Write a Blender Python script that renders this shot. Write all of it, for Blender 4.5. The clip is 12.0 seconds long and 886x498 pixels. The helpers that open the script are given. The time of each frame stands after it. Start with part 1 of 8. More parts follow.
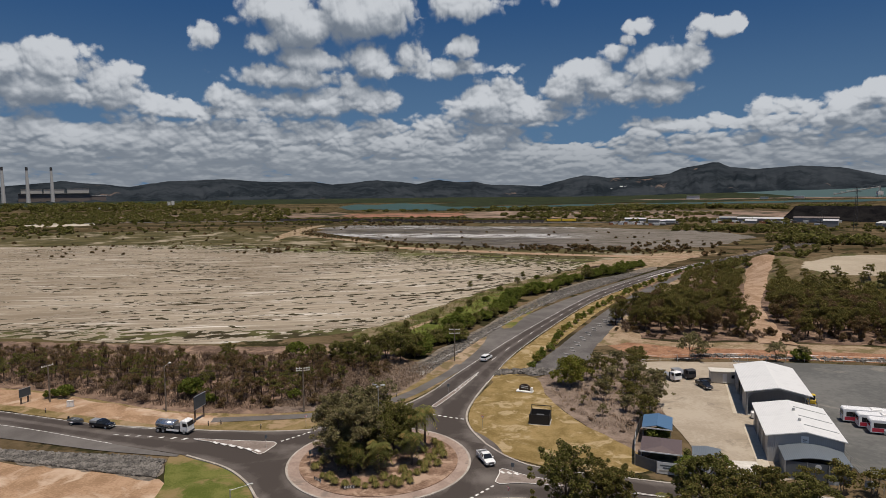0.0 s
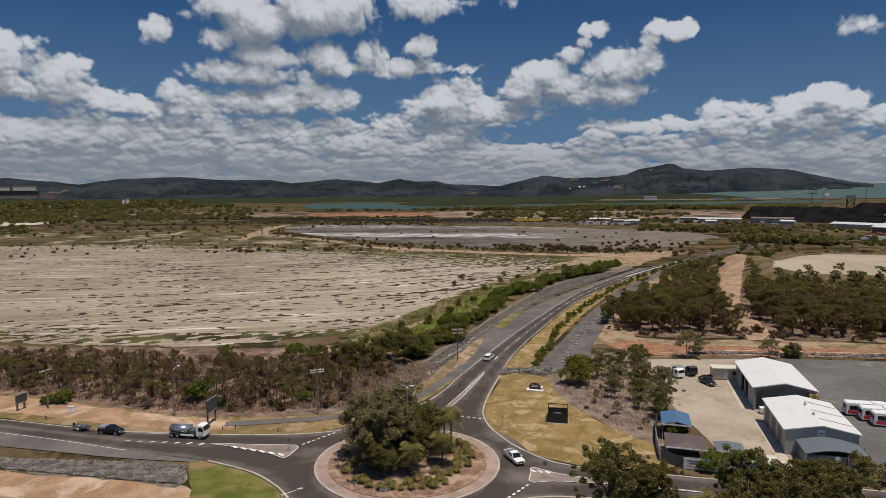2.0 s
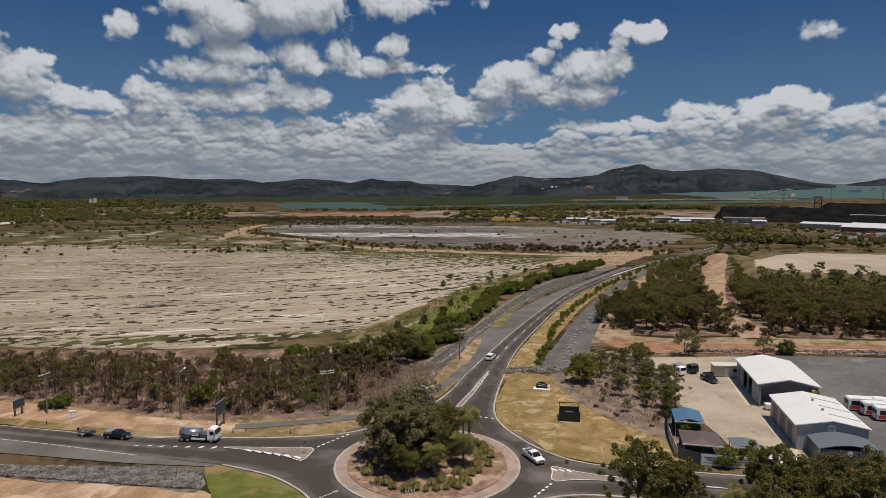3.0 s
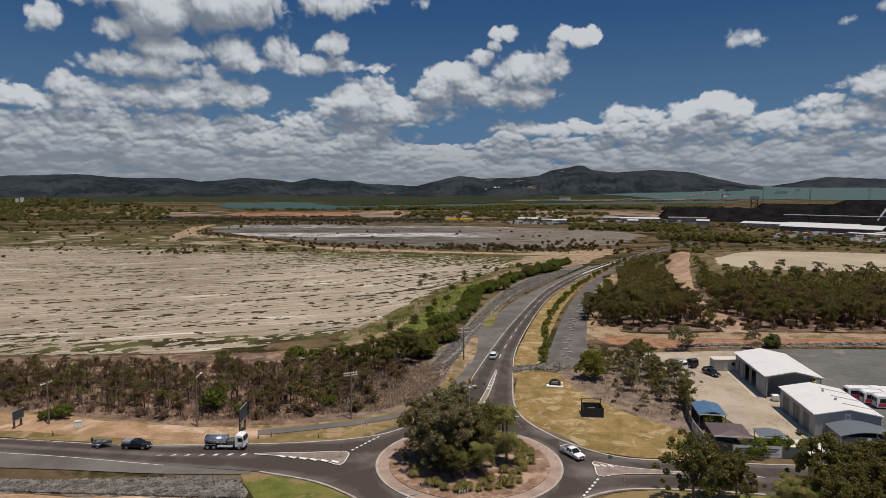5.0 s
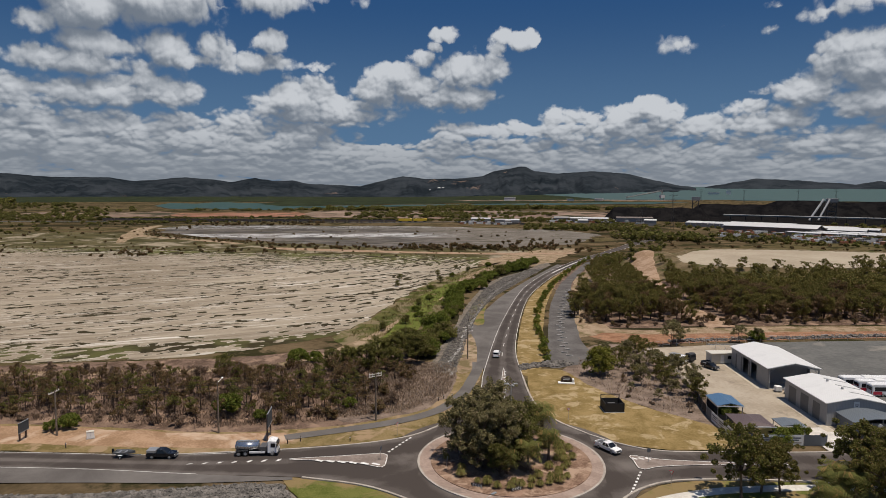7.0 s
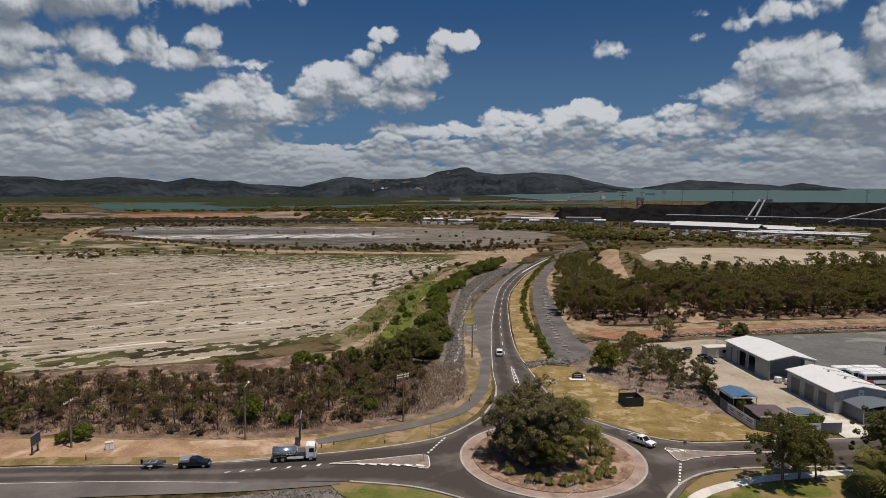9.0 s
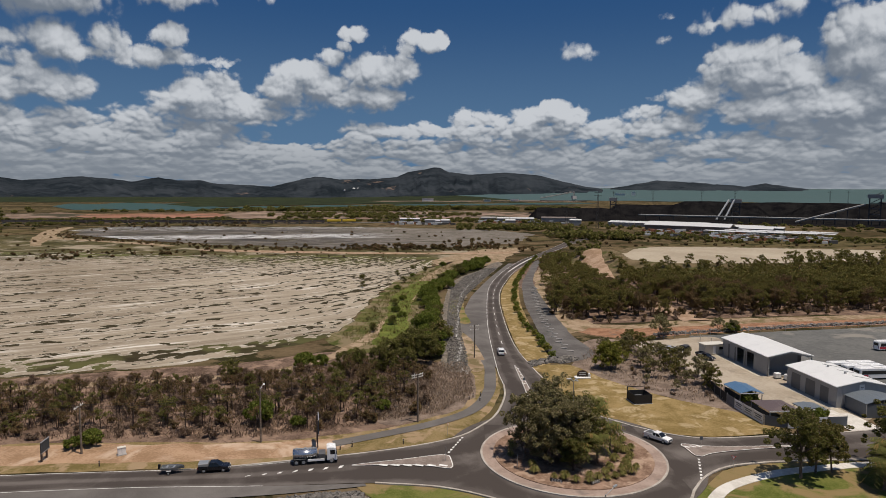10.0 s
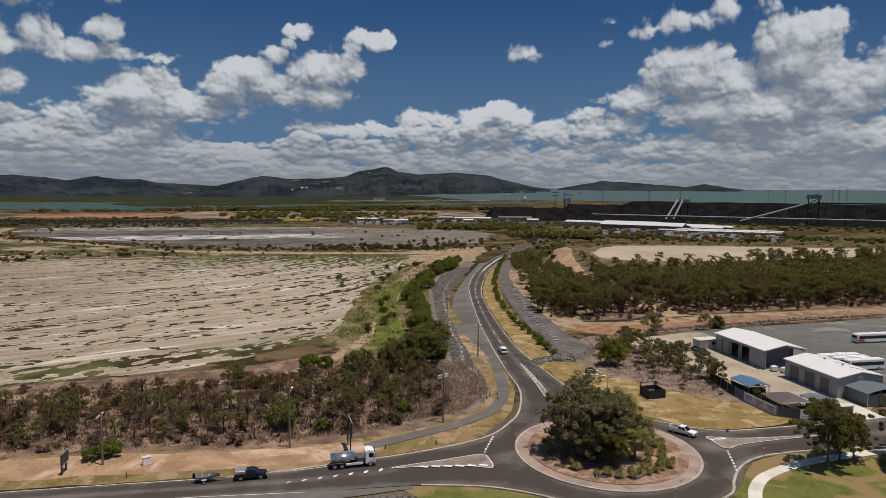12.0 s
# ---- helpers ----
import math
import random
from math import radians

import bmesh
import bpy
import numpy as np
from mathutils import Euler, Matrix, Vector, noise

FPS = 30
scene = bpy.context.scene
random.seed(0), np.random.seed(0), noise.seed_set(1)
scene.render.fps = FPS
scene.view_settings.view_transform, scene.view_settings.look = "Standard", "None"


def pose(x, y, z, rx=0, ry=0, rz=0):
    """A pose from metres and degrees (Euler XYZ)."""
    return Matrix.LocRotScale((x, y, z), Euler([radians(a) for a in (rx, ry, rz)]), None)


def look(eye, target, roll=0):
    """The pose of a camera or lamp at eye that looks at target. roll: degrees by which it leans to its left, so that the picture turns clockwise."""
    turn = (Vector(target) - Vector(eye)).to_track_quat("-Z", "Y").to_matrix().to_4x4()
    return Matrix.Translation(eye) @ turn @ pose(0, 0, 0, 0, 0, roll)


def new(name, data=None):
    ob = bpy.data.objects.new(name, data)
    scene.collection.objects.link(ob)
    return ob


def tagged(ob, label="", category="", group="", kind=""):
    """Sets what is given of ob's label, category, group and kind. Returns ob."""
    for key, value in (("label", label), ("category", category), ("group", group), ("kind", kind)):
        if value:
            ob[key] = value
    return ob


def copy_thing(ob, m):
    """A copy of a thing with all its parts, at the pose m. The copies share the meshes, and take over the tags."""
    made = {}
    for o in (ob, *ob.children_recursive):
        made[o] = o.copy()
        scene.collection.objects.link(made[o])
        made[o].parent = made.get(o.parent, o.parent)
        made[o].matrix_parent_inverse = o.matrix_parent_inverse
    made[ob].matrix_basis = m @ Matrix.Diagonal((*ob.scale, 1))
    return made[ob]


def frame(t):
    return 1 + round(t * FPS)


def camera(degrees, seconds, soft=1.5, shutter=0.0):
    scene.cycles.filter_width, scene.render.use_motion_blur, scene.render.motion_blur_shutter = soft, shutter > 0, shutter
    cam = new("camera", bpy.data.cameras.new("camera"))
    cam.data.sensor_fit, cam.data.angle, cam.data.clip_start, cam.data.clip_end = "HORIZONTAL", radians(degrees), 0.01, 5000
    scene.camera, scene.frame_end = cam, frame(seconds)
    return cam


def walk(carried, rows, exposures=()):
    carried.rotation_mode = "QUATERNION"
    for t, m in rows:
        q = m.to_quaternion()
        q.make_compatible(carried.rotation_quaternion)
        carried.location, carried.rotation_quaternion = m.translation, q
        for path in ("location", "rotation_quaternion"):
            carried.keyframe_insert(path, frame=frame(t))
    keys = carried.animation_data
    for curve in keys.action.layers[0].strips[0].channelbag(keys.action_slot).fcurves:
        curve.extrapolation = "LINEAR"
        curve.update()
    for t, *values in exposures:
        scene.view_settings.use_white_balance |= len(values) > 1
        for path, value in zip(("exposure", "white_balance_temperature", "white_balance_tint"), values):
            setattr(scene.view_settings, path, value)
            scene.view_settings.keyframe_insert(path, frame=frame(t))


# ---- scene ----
EXPOSURE = 0.0
cam = camera(68.4, 12.0, soft=0.8)
# seconds, eye x y z in metres, heading, pitch and roll in degrees
PATH = [
    (0, 0.04, 1.70, 49.76, 2.818, -5.243, -0.548),
    (0.5, -2.21, 1.38, 49.86, 2.184, -5.261, -0.462),
    (1, -5.21, 1.30, 49.92, 1.331, -5.280, -0.378),
    (1.5, -8.78, 1.40, 49.94, 0.315, -5.297, -0.298),
    (2, -12.73, 1.64, 49.94, -0.816, -5.312, -0.222),
    (2.5, -16.95, 1.99, 49.92, -2.025, -5.325, -0.150),
    (3, -21.33, 2.44, 49.87, -3.283, -5.334, -0.084),
    (3.5, -25.78, 2.95, 49.82, -4.568, -5.339, -0.023),
    (4, -30.25, 3.54, 49.75, -5.865, -5.340, 0.032),
    (4.5, -34.71, 4.20, 49.67, -7.163, -5.337, 0.083),
    (5, -39.14, 4.93, 49.58, -8.458, -5.330, 0.128),
    (5.5, -43.53, 5.74, 49.48, -9.747, -5.320, 0.169),
    (6, -47.88, 6.64, 49.38, -11.032, -5.306, 0.206),
    (6.5, -52.21, 7.63, 49.26, -12.314, -5.290, 0.240),
    (7, -56.51, 8.73, 49.14, -13.597, -5.272, 0.271),
    (7.5, -60.81, 9.95, 49.02, -14.885, -5.252, 0.300),
    (8, -65.11, 11.29, 48.88, -16.180, -5.232, 0.328),
    (8.5, -69.42, 12.74, 48.75, -17.482, -5.211, 0.355),
    (9, -73.71, 14.31, 48.61, -18.789, -5.191, 0.383),
    (9.5, -77.97, 15.99, 48.47, -20.095, -5.173, 0.410),
    (10, -82.15, 17.74, 48.33, -21.388, -5.157, 0.439),
    (10.5, -86.18, 19.56, 48.20, -22.652, -5.143, 0.469),
    (11, -90.00, 21.39, 48.08, -23.864, -5.134, 0.499),
    (11.5, -93.47, 23.19, 47.99, -24.993, -5.128, 0.531),
    (12, -96.45, 24.90, 47.92, -26.000, -5.126, 0.564),
]


def aim(x, y, z, yaw, pitch, roll):
    a, b = radians(yaw), radians(pitch)
    return look((x, y, z), (x - math.sin(a) * math.cos(b), y + math.cos(a) * math.cos(b), z + math.sin(b)), roll)


walk(cam, [(t, aim(*row)) for t, *row in PATH], exposures=[(0, EXPOSURE), (12, EXPOSURE)])

# The plan below is drawn in units of 1.22 m; the last lines of the file bring all of it to metres.
PLAN = 1.22

# ---------------------------------------------------------------- light
SUN_AZ, SUN_EL = 140.0, 75.0            # degrees clockwise from +y, and above the horizon
sun_data = bpy.data.lights.new("sun", "SUN")
sun_data.energy, sun_data.angle, sun_data.color = 4.1, radians(0.53), (1.0, 0.895, 0.765)
sun = new("sun", sun_data)
sun_way = Vector((math.sin(radians(SUN_AZ)) * math.cos(radians(SUN_EL)), math.cos(radians(SUN_AZ)) * math.cos(radians(SUN_EL)), math.sin(radians(SUN_EL))))
sun.matrix_world = look(sun_way * 300, (0, 0, 0))


class Nodes:
    """Short hand for node trees."""

    def __init__(self, tree):
        self.tree = tree

    def add(self, kind):
        return self.tree.nodes.new(kind)

    def link(self, a, b):
        if isinstance(a, bpy.types.NodeSocket):
            self.tree.links.new(a, b)
        else:
            b.default_value = a

    def math(self, op, a, b=0.0, c=None, clamp=False):
        n = self.add("ShaderNodeMath")
        n.operation, n.use_clamp = op, clamp
        self.link(a, n.inputs[0])
        self.link(b, n.inputs[1])
        if c is not None:
            self.link(c, n.inputs[2])
        return n.outputs[0]

    def vec(self, op, a, b=(0, 0, 0)):
        n = self.add("ShaderNodeVectorMath")
        n.operation = op
        self.link(a, n.inputs[0])
        self.link(b, n.inputs[1])
        return n.outputs["Value"] if op in ("LENGTH", "DOT_PRODUCT") else n.outputs[0]

    def noise(self, where, scale, detail=4.0, rough=0.55, distortion=0.0, colour=False):
        n = self.add("ShaderNodeTexNoise")
        self.link(where, n.inputs["Vector"])
        n.inputs["Scale"].default_value, n.inputs["Detail"].default_value = scale, detail
        n.inputs["Roughness"].default_value, n.inputs["Distortion"].default_value = rough, distortion
        return n.outputs["Color" if colour else "Fac"]

    def step(self, x, low, high):
        n = self.add("ShaderNodeMapRange")
        n.interpolation_type = "SMOOTHSTEP"
        self.link(x, n.inputs["Value"])
        self.link(low, n.inputs["From Min"])
        self.link(high, n.inputs["From Max"])
        return n.outputs["Result"]

    def mix(self, f, a, b):
        n = self.add("ShaderNodeMix")
        n.data_type = "RGBA"
        self.link(f, n.inputs[0])
        self.link(a if isinstance(a, bpy.types.NodeSocket) else (*a, 1), n.inputs[6])
        self.link(b if isinstance(b, bpy.types.NodeSocket) else (*b, 1), n.inputs[7])
        return n.outputs[2]


# The cumulus of the day: azimuth, elevation, half width, half height, in degrees.
CLOUDS_WEST = [(-38.7, 8.3, 3, 1.7), (-35.6, 9.3, 1.6, 1), (-32.8, 10.3, 1.8, 0.7), (-33.2, 9.1, 3.7, 1), (-29.5, 8.8, 1.7, 0.9),
               (-34.4, 7.7, 4.1, 1), (-31.1, 7.5, 3.9, 0.9), (-26.7, 7.1, 1.4, 0.6), (-24.4, 6.7, 1.9, 0.5), (-21.5, 7.6, 1, 0.8),
               (-19.4, 7.3, 1.3, 0.7), (-22.2, 6.4, 5.4, 0.5)]
CLOUDS_MIDDLE = [(-11.6, 8.3, 2.4, 0.7), (-13.5, 7.4, 4.5, 0.9), (-9, 7.4, 2, 0.8), (-17.2, 7.2, 2.8, 0.6), (-14.9, 9.3, 4.2, 0.8),
                 (-13.4, 10.8, 2.4, 1), (-8.7, 11, 1.5, 1.2), (-5.7, 11.1, 1.1, 0.9), (-7.2, 10.2, 2.7, 0.5), (-17.2, 9.7, 1.9, 0.5)]
CLOUDS_HIGH = [(-13.8, 13.6, 3.1, 1.7), (-10.3, 14.4, 4.1, 1.6), (-16.8, 14.7, 1.9, 0.8), (-6.9, 14.9, 1.2, 0.8), (-22.2, 12.4, 1, 0.8),
               (-17.5, 12.1, 0.9, 0.6), (-1.1, 15, 2.3, 0.9), (-1.1, 11.9, 1, 0.7), (-1.8, 10.2, 1.7, 0.6)]
CLOUDS_LEANING = [(0.5, 7.5, 2.3, 1.2), (2.6, 7.8, 1.8, 1.1), (4.6, 7.1, 2.8, 0.7), (7.7, 8.2, 2, 0.9), (9.6, 9.7, 1.8, 0.8), (11.2, 8.6, 2.3, 0.9),
                  (12.1, 10.9, 0.8, 0.6), (13.6, 12.8, 0.9, 0.5), (13, 11.9, 0.8, 0.4), (14.7, 10.1, 2, 1.1), (16.4, 10.2, 1.5, 1.1),
                  (12.8, 7.8, 2.9, 0.8), (15.7, 7.6, 1.5, 0.8), (17.9, 10.5, 1.1, 0.9), (18.2, 11.9, 0.8, 0.8), (18.6, 12.7, 0.8, 0.5),
                  (20.1, 12.3, 1, 0.5), (21.2, 12.5, 0.5, 0.5), (2.9, 6.2, 4.6, 0.7)]
CLOUDS_ROW = [(14.9, 4.9, 1.8, 0.6), (16.2, 5, 1.6, 0.5), (18.8, 5, 1.6, 0.5), (20.1, 5.3, 1.1, 0.4), (22.8, 5.9, 1.1, 0.7), (24.5, 5.8, 1.3, 0.7),
              (26, 5.7, 0.8, 0.6), (24.2, 5, 2.7, 0.6), (28.1, 5.6, 1.4, 0.7), (29.1, 6.1, 1.3, 0.6), (30.4, 7.1, 0.9, 0.7), (28.7, 6.1, 1.3, 0.8),
              (31.6, 6.1, 1.5, 0.9), (29.7, 5, 2.9, 0.9), (33.5, 4.8, 1.4, 0.5), (35.9, 5.3, 1.3, 0.6), (38.7, 6.3, 1.1, 0.7), (38.5, 5.5, 1.9, 0.9),
              (40.7, 5.5, 1.6, 0.8)]
CLOUDS_EAST = [(45.1, 10.5, 1.6, 0.8), (47.1, 10.7, 1.3, 0.8), (48.9, 10.9, 0.7, 0.6), (43.8, 9.7, 1.2, 0.4), (46.3, 8.7, 3.1, 1.4),
               (42.4, 7.5, 1.8, 0.8), (49.6, 9, 1.8, 1.5), (52.1, 11.5, 1.2, 1.1), (52.6, 12.5, 1, 0.7), (54.9, 11.9, 1.6, 1.1),
               (54.4, 12.8, 1.7, 0.6), (56.2, 12.3, 0.6, 0.5), (53.5, 9.9, 2.8, 1.5), (55.6, 8.5, 2, 1.5), (57.6, 8.9, 1.2, 0.6),
               (59.1, 8.4, 1.3, 1.2), (61.9, 9.2, 2.2, 1.5), (53.6, 6.6, 6.1, 1.5), (47.6, 6.6, 4.9, 1), (70, 10, 6, 5), (80, 8, 6, 3),
               (-46, 10, 6, 4)]
WISPS = [(3, 10.2, 1.4, 0.2), (-20.1, 13.7, 0.6, 0.3), (-4.8, 14.3, 0.7, 0.2), (1.5, 15.4, 2.9, 0.3), (33.8, 11.5, 1.3, 0.4), (39.7, 12.1, 0.6, 0.3),
         (36.2, 12.7, 0.6, 0.2), (46.2, 13.6, 3.1, 0.5), (43.9, 13, 2.1, 0.3), (48.9, 14.2, 1.9, 0.5), (40.1, 13.8, 0.6, 0.2), (39.5, 7.5, 0.9, 0.2)]


def cloud_group():
    """How deep in cloud a direction (azimuth, elevation) lies."""
    tree = bpy.data.node_groups.new("cloud_depth", "ShaderNodeTree")
    tree.interface.new_socket("Where", in_out="INPUT", socket_type="NodeSocketVector")
    tree.interface.new_socket("Depth", in_out="OUTPUT", socket_type="NodeSocketFloat")
    tree.interface.new_socket("Billow", in_out="OUTPUT", socket_type="NodeSocketFloat")
    n = Nodes(tree)
    where = n.add("NodeGroupInput").outputs[0]
    xyz = n.add("ShaderNodeSeparateXYZ")
    n.link(where, xyz.inputs[0])
    az, el = xyz.outputs[0], xyz.outputs[1]
    # cells shrink towards the horizon
    low = n.math("LOGARITHM", n.math("ADD", n.math("MAXIMUM", el, 0.0), 2.2), math.e)
    near = n.add("ShaderNodeCombineXYZ")
    n.link(n.math("MULTIPLY", az, 0.16), near.inputs[0])
    n.link(n.math("MULTIPLY", low, 1.9), near.inputs[1])
    rows_ = n.add("ShaderNodeCombineXYZ")
    n.link(n.math("MULTIPLY", az, 0.12), rows_.inputs[0])
    n.link(n.math("MULTIPLY", low, 3.6), rows_.inputs[1])
    warp = n.vec("MULTIPLY", n.vec("SUBTRACT", n.noise(where, 0.42, 3, 0.6, colour=True), (0.5, 0.5, 0.5)), (1.0, 0.7, 0.0))
    fine = n.vec("MULTIPLY", n.vec("SUBTRACT", n.noise(where, 1.7, 3, 0.6, colour=True), (0.5, 0.5, 0.5)), (0.75, 0.6, 0.0))
    moved = n.vec("ADD", n.vec("ADD", where, warp), fine)
    depth = None
    for a, e, w, h in CLOUDS_WEST + CLOUDS_MIDDLE + CLOUDS_HIGH + CLOUDS_LEANING + CLOUDS_ROW + CLOUDS_EAST:
        d = n.vec("LENGTH", n.vec("MULTIPLY", n.vec("SUBTRACT", moved, (a, e, 0)), (1 / w, 1 / h, 0)))
        d = n.math("MULTIPLY", n.math("SUBTRACT", 1.42, d), min(1.0, 0.42 + 0.35 * h))
        depth = d if depth is None else n.math("MAXIMUM", depth, d)
    for a, e, w, h in WISPS:
        d = n.vec("LENGTH", n.vec("MULTIPLY", n.vec("SUBTRACT", moved, (a, e, 0)), (1 / w, 1 / h, 0)))
        depth = n.math("MAXIMUM", depth, n.math("MULTIPLY", n.math("SUBTRACT", 1.0, d), 0.22))
    # a closed deck of rows above the hills
    top = n.math("ADD", 4.6, n.math("ADD", n.math("MULTIPLY", n.step(az, 8.0, 1.0), 1.6), n.math("MULTIPLY", n.step(az, 43.0, 51.0), 2.0)))
    deck = n.math("MULTIPLY", n.math("SUBTRACT", top, n.vec("DOT_PRODUCT", moved, (0, 1, 0))), 0.42)
    deck = n.math("MINIMUM", deck, 0.75)
    gap = n.vec("LENGTH", n.vec("MULTIPLY", n.vec("SUBTRACT", moved, (9.5, 4.6, 0)), (1 / 3.4, 1 / 1.3, 0)))
    deck = n.math("SUBTRACT", deck, n.math("MAXIMUM", n.math("SUBTRACT", 1.0, gap), 0.0))
    depth = n.math("MAXIMUM", depth, deck)
    # rounded heads at three sizes with creases between them
    stir = n.vec("MULTIPLY", n.vec("SUBTRACT", n.noise(near.outputs[0], 2.4, 2, 0.5, colour=True), (0.5, 0.5, 0.5)), (0.30, 0.30, 0.0))
    curl = n.vec("ADD", near.outputs[0], stir)

    def heads(scale, soft):
        v = n.add("ShaderNodeTexVoronoi")
        v.voronoi_dimensions, v.feature = "2D", "SMOOTH_F1"
        n.link(curl, v.inputs["Vector"])
        v.inputs["Scale"].default_value, v.inputs["Smoothness"].default_value = scale, soft
        d = v.outputs["Distance"]
        return n.math("SUBTRACT", 0.26, n.math("MULTIPLY", n.math("MULTIPLY", d, d), 1.7))

    billow = n.math("MULTIPLY", n.math("SUBTRACT", n.noise(near.outputs[0], 2.2, 8, 0.60), 0.5), 0.95)
    small = n.step(el, 7.5, 3.0)
    for scale, soft, weight, low_weight in ((2.0, 0.6, 0.50, 0.46), (4.6, 0.5, 0.28, 0.36), (10.5, 0.45, 0.14, 0.19)):
        share_ = n.math("ADD", weight, n.math("MULTIPLY", small, low_weight - weight))
        billow = n.math("ADD", billow, n.math("MULTIPLY", heads(scale, soft), share_))
    strata = n.noise(rows_.outputs[0], 2.2, 4, 0.5, 0.1)
    share = n.step(el, 3.2, 6.0)
    strata = n.math("MULTIPLY", n.math("SUBTRACT", strata, 0.5), n.math("SUBTRACT", 1.15, share))
    rough = n.math("ADD", billow, n.math("MULTIPLY", strata, 0.5))
    out = n.add("NodeGroupOutput")
    n.link(n.math("ADD", n.math("ADD", depth, 0.13), rough), out.inputs[0])
    n.link(rough, out.inputs[1])
    return tree


def make_world():
    world = bpy.data.worlds.new("day")
    scene.world = world
    world.use_nodes = True
    tree = world.node_tree
    tree.nodes.clear()
    n = Nodes(tree)
    sky = n.add("ShaderNodeTexSky")
    sky.sky_type, sky.sun_disc = "NISHITA", False
    sky.sun_elevation, sky.sun_rotation = radians(SUN_EL), radians(SUN_AZ)
    sky.air_density, sky.dust_density, sky.ozone_density = 1.0, 0.6, 3.0
    way = n.add("ShaderNodeTexCoord").outputs["Generated"]
    xyz = n.add("ShaderNodeSeparateXYZ")
    n.link(way, xyz.inputs[0])
    az = n.math("MULTIPLY", n.math("ARCTAN2", xyz.outputs[0], xyz.outputs[1]), 180 / math.pi)
    el = n.math("MULTIPLY", n.math("ARCSINE", xyz.outputs[2]), 180 / math.pi)
    where = n.add("ShaderNodeCombineXYZ")
    n.link(az, where.inputs[0])
    n.link(el, where.inputs[1])
    depths = cloud_group()

    def depth_at(dx, dy):
        g = n.add("ShaderNodeGroup")
        g.node_tree = depths
        n.link(n.vec("ADD", where.outputs[0], (dx, dy, 0)), g.inputs[0])
        return g.outputs[0], g.outputs[1]

    here, rough = depth_at(0, 0)
    above, crown = depth_at(0.10, 0.24)
    high, _ = depth_at(0.30, 1.1)
    broad, _ = depth_at(0.5, 2.2)
    relief = n.math("MULTIPLY", n.math("SUBTRACT", rough, crown), n.math("SUBTRACT", 1.25, n.math("MULTIPLY", n.step(broad, 0.0, 0.9), 0.75)))
    body = n.math("ADD", n.math("MULTIPLY", n.math("SUBTRACT", here, high), 0.40), n.math("MULTIPLY", n.math("SUBTRACT", here, broad), 0.24))
    rim = n.math("MULTIPLY", n.step(here, 0.55, 0.0), 0.10)
    lit = n.math("ADD", n.math("ADD", relief, body), n.math("ADD", rim, 0.30))
    lit = n.math("SUBTRACT", lit, n.math("MULTIPLY", n.step(el, 6.5, 1.0), 0.06))
    lit = n.step(lit, -0.05, 1.02)
    cover = n.step(here, -0.06, n.math("SUBTRACT", 0.52, n.math("MULTIPLY", lit, 0.24)))
    far = n.math("MULTIPLY", n.step(el, 6.5, 0.8), 0.70)
    cloud = n.mix(lit, (0.163, 0.194, 0.240), (0.555, 0.580, 0.616))
    cloud = n.mix(far, cloud, (0.212, 0.240, 0.276))
    blue = n.mix(n.step(el, 2.0, 17.0), (0.092, 0.178, 0.30), (0.024, 0.078, 0.20))
    air = n.vec("MULTIPLY", sky.outputs[0], (0.055, 0.060, 0.066))
    upper = n.mix(n.step(el, 17.0, 40.0), blue, air)
    seen = n.mix(cover, upper, cloud)
    # overhead the cumulus thins out to open sky, below the horizon haze
    seen = n.mix(n.step(el, 17.0, 30.0), seen, upper)
    back = n.add("ShaderNodeBackground")
    n.link(seen, back.inputs[0])
    back.inputs[1].default_value = 1.0
    out = n.add("ShaderNodeOutputWorld")
    n.link(back.outputs[0], out.inputs[0])
    world.cycles.sampling_method, world.cycles.sample_map_resolution = "MANUAL", 512


make_world()


# ---------------------------------------------------------------- materials
def surface(name, rough=0.8, metal=0.0, spec=0.3):
    m = bpy.data.materials.new(name)
    m.use_nodes = True
    n = Nodes(m.node_tree)
    b = m.node_tree.nodes["Principled BSDF"]
    b.inputs["Roughness"].default_value, b.inputs["Metallic"].default_value = rough, metal
    b.inputs["Specular IOR Level"].default_value = spec
    return m, n, b


def bump(n, b, height, strength=0.3, distance=0.05):
    k = n.add("ShaderNodeBump")
    k.inputs["Strength"].default_value, k.inputs["Distance"].default_value = strength, distance
    n.link(height, k.inputs["Height"])
    n.link(k.outputs[0], b.inputs["Normal"])


def place(n, sx=1.0, sy=1.0, turn=0.0):
    """World position, turned about z by degrees and scaled."""
    geo = n.add("ShaderNodeNewGeometry").outputs["Position"]
    r = n.add("ShaderNodeVectorRotate")
    r.rotation_type = "Z_AXIS"
    n.link(geo, r.inputs["Vector"])
    r.inputs["Angle"].default_value = radians(turn)
    return n.vec("MULTIPLY", r.outputs[0], (sx / PLAN, sy / PLAN, 1.0 / PLAN))


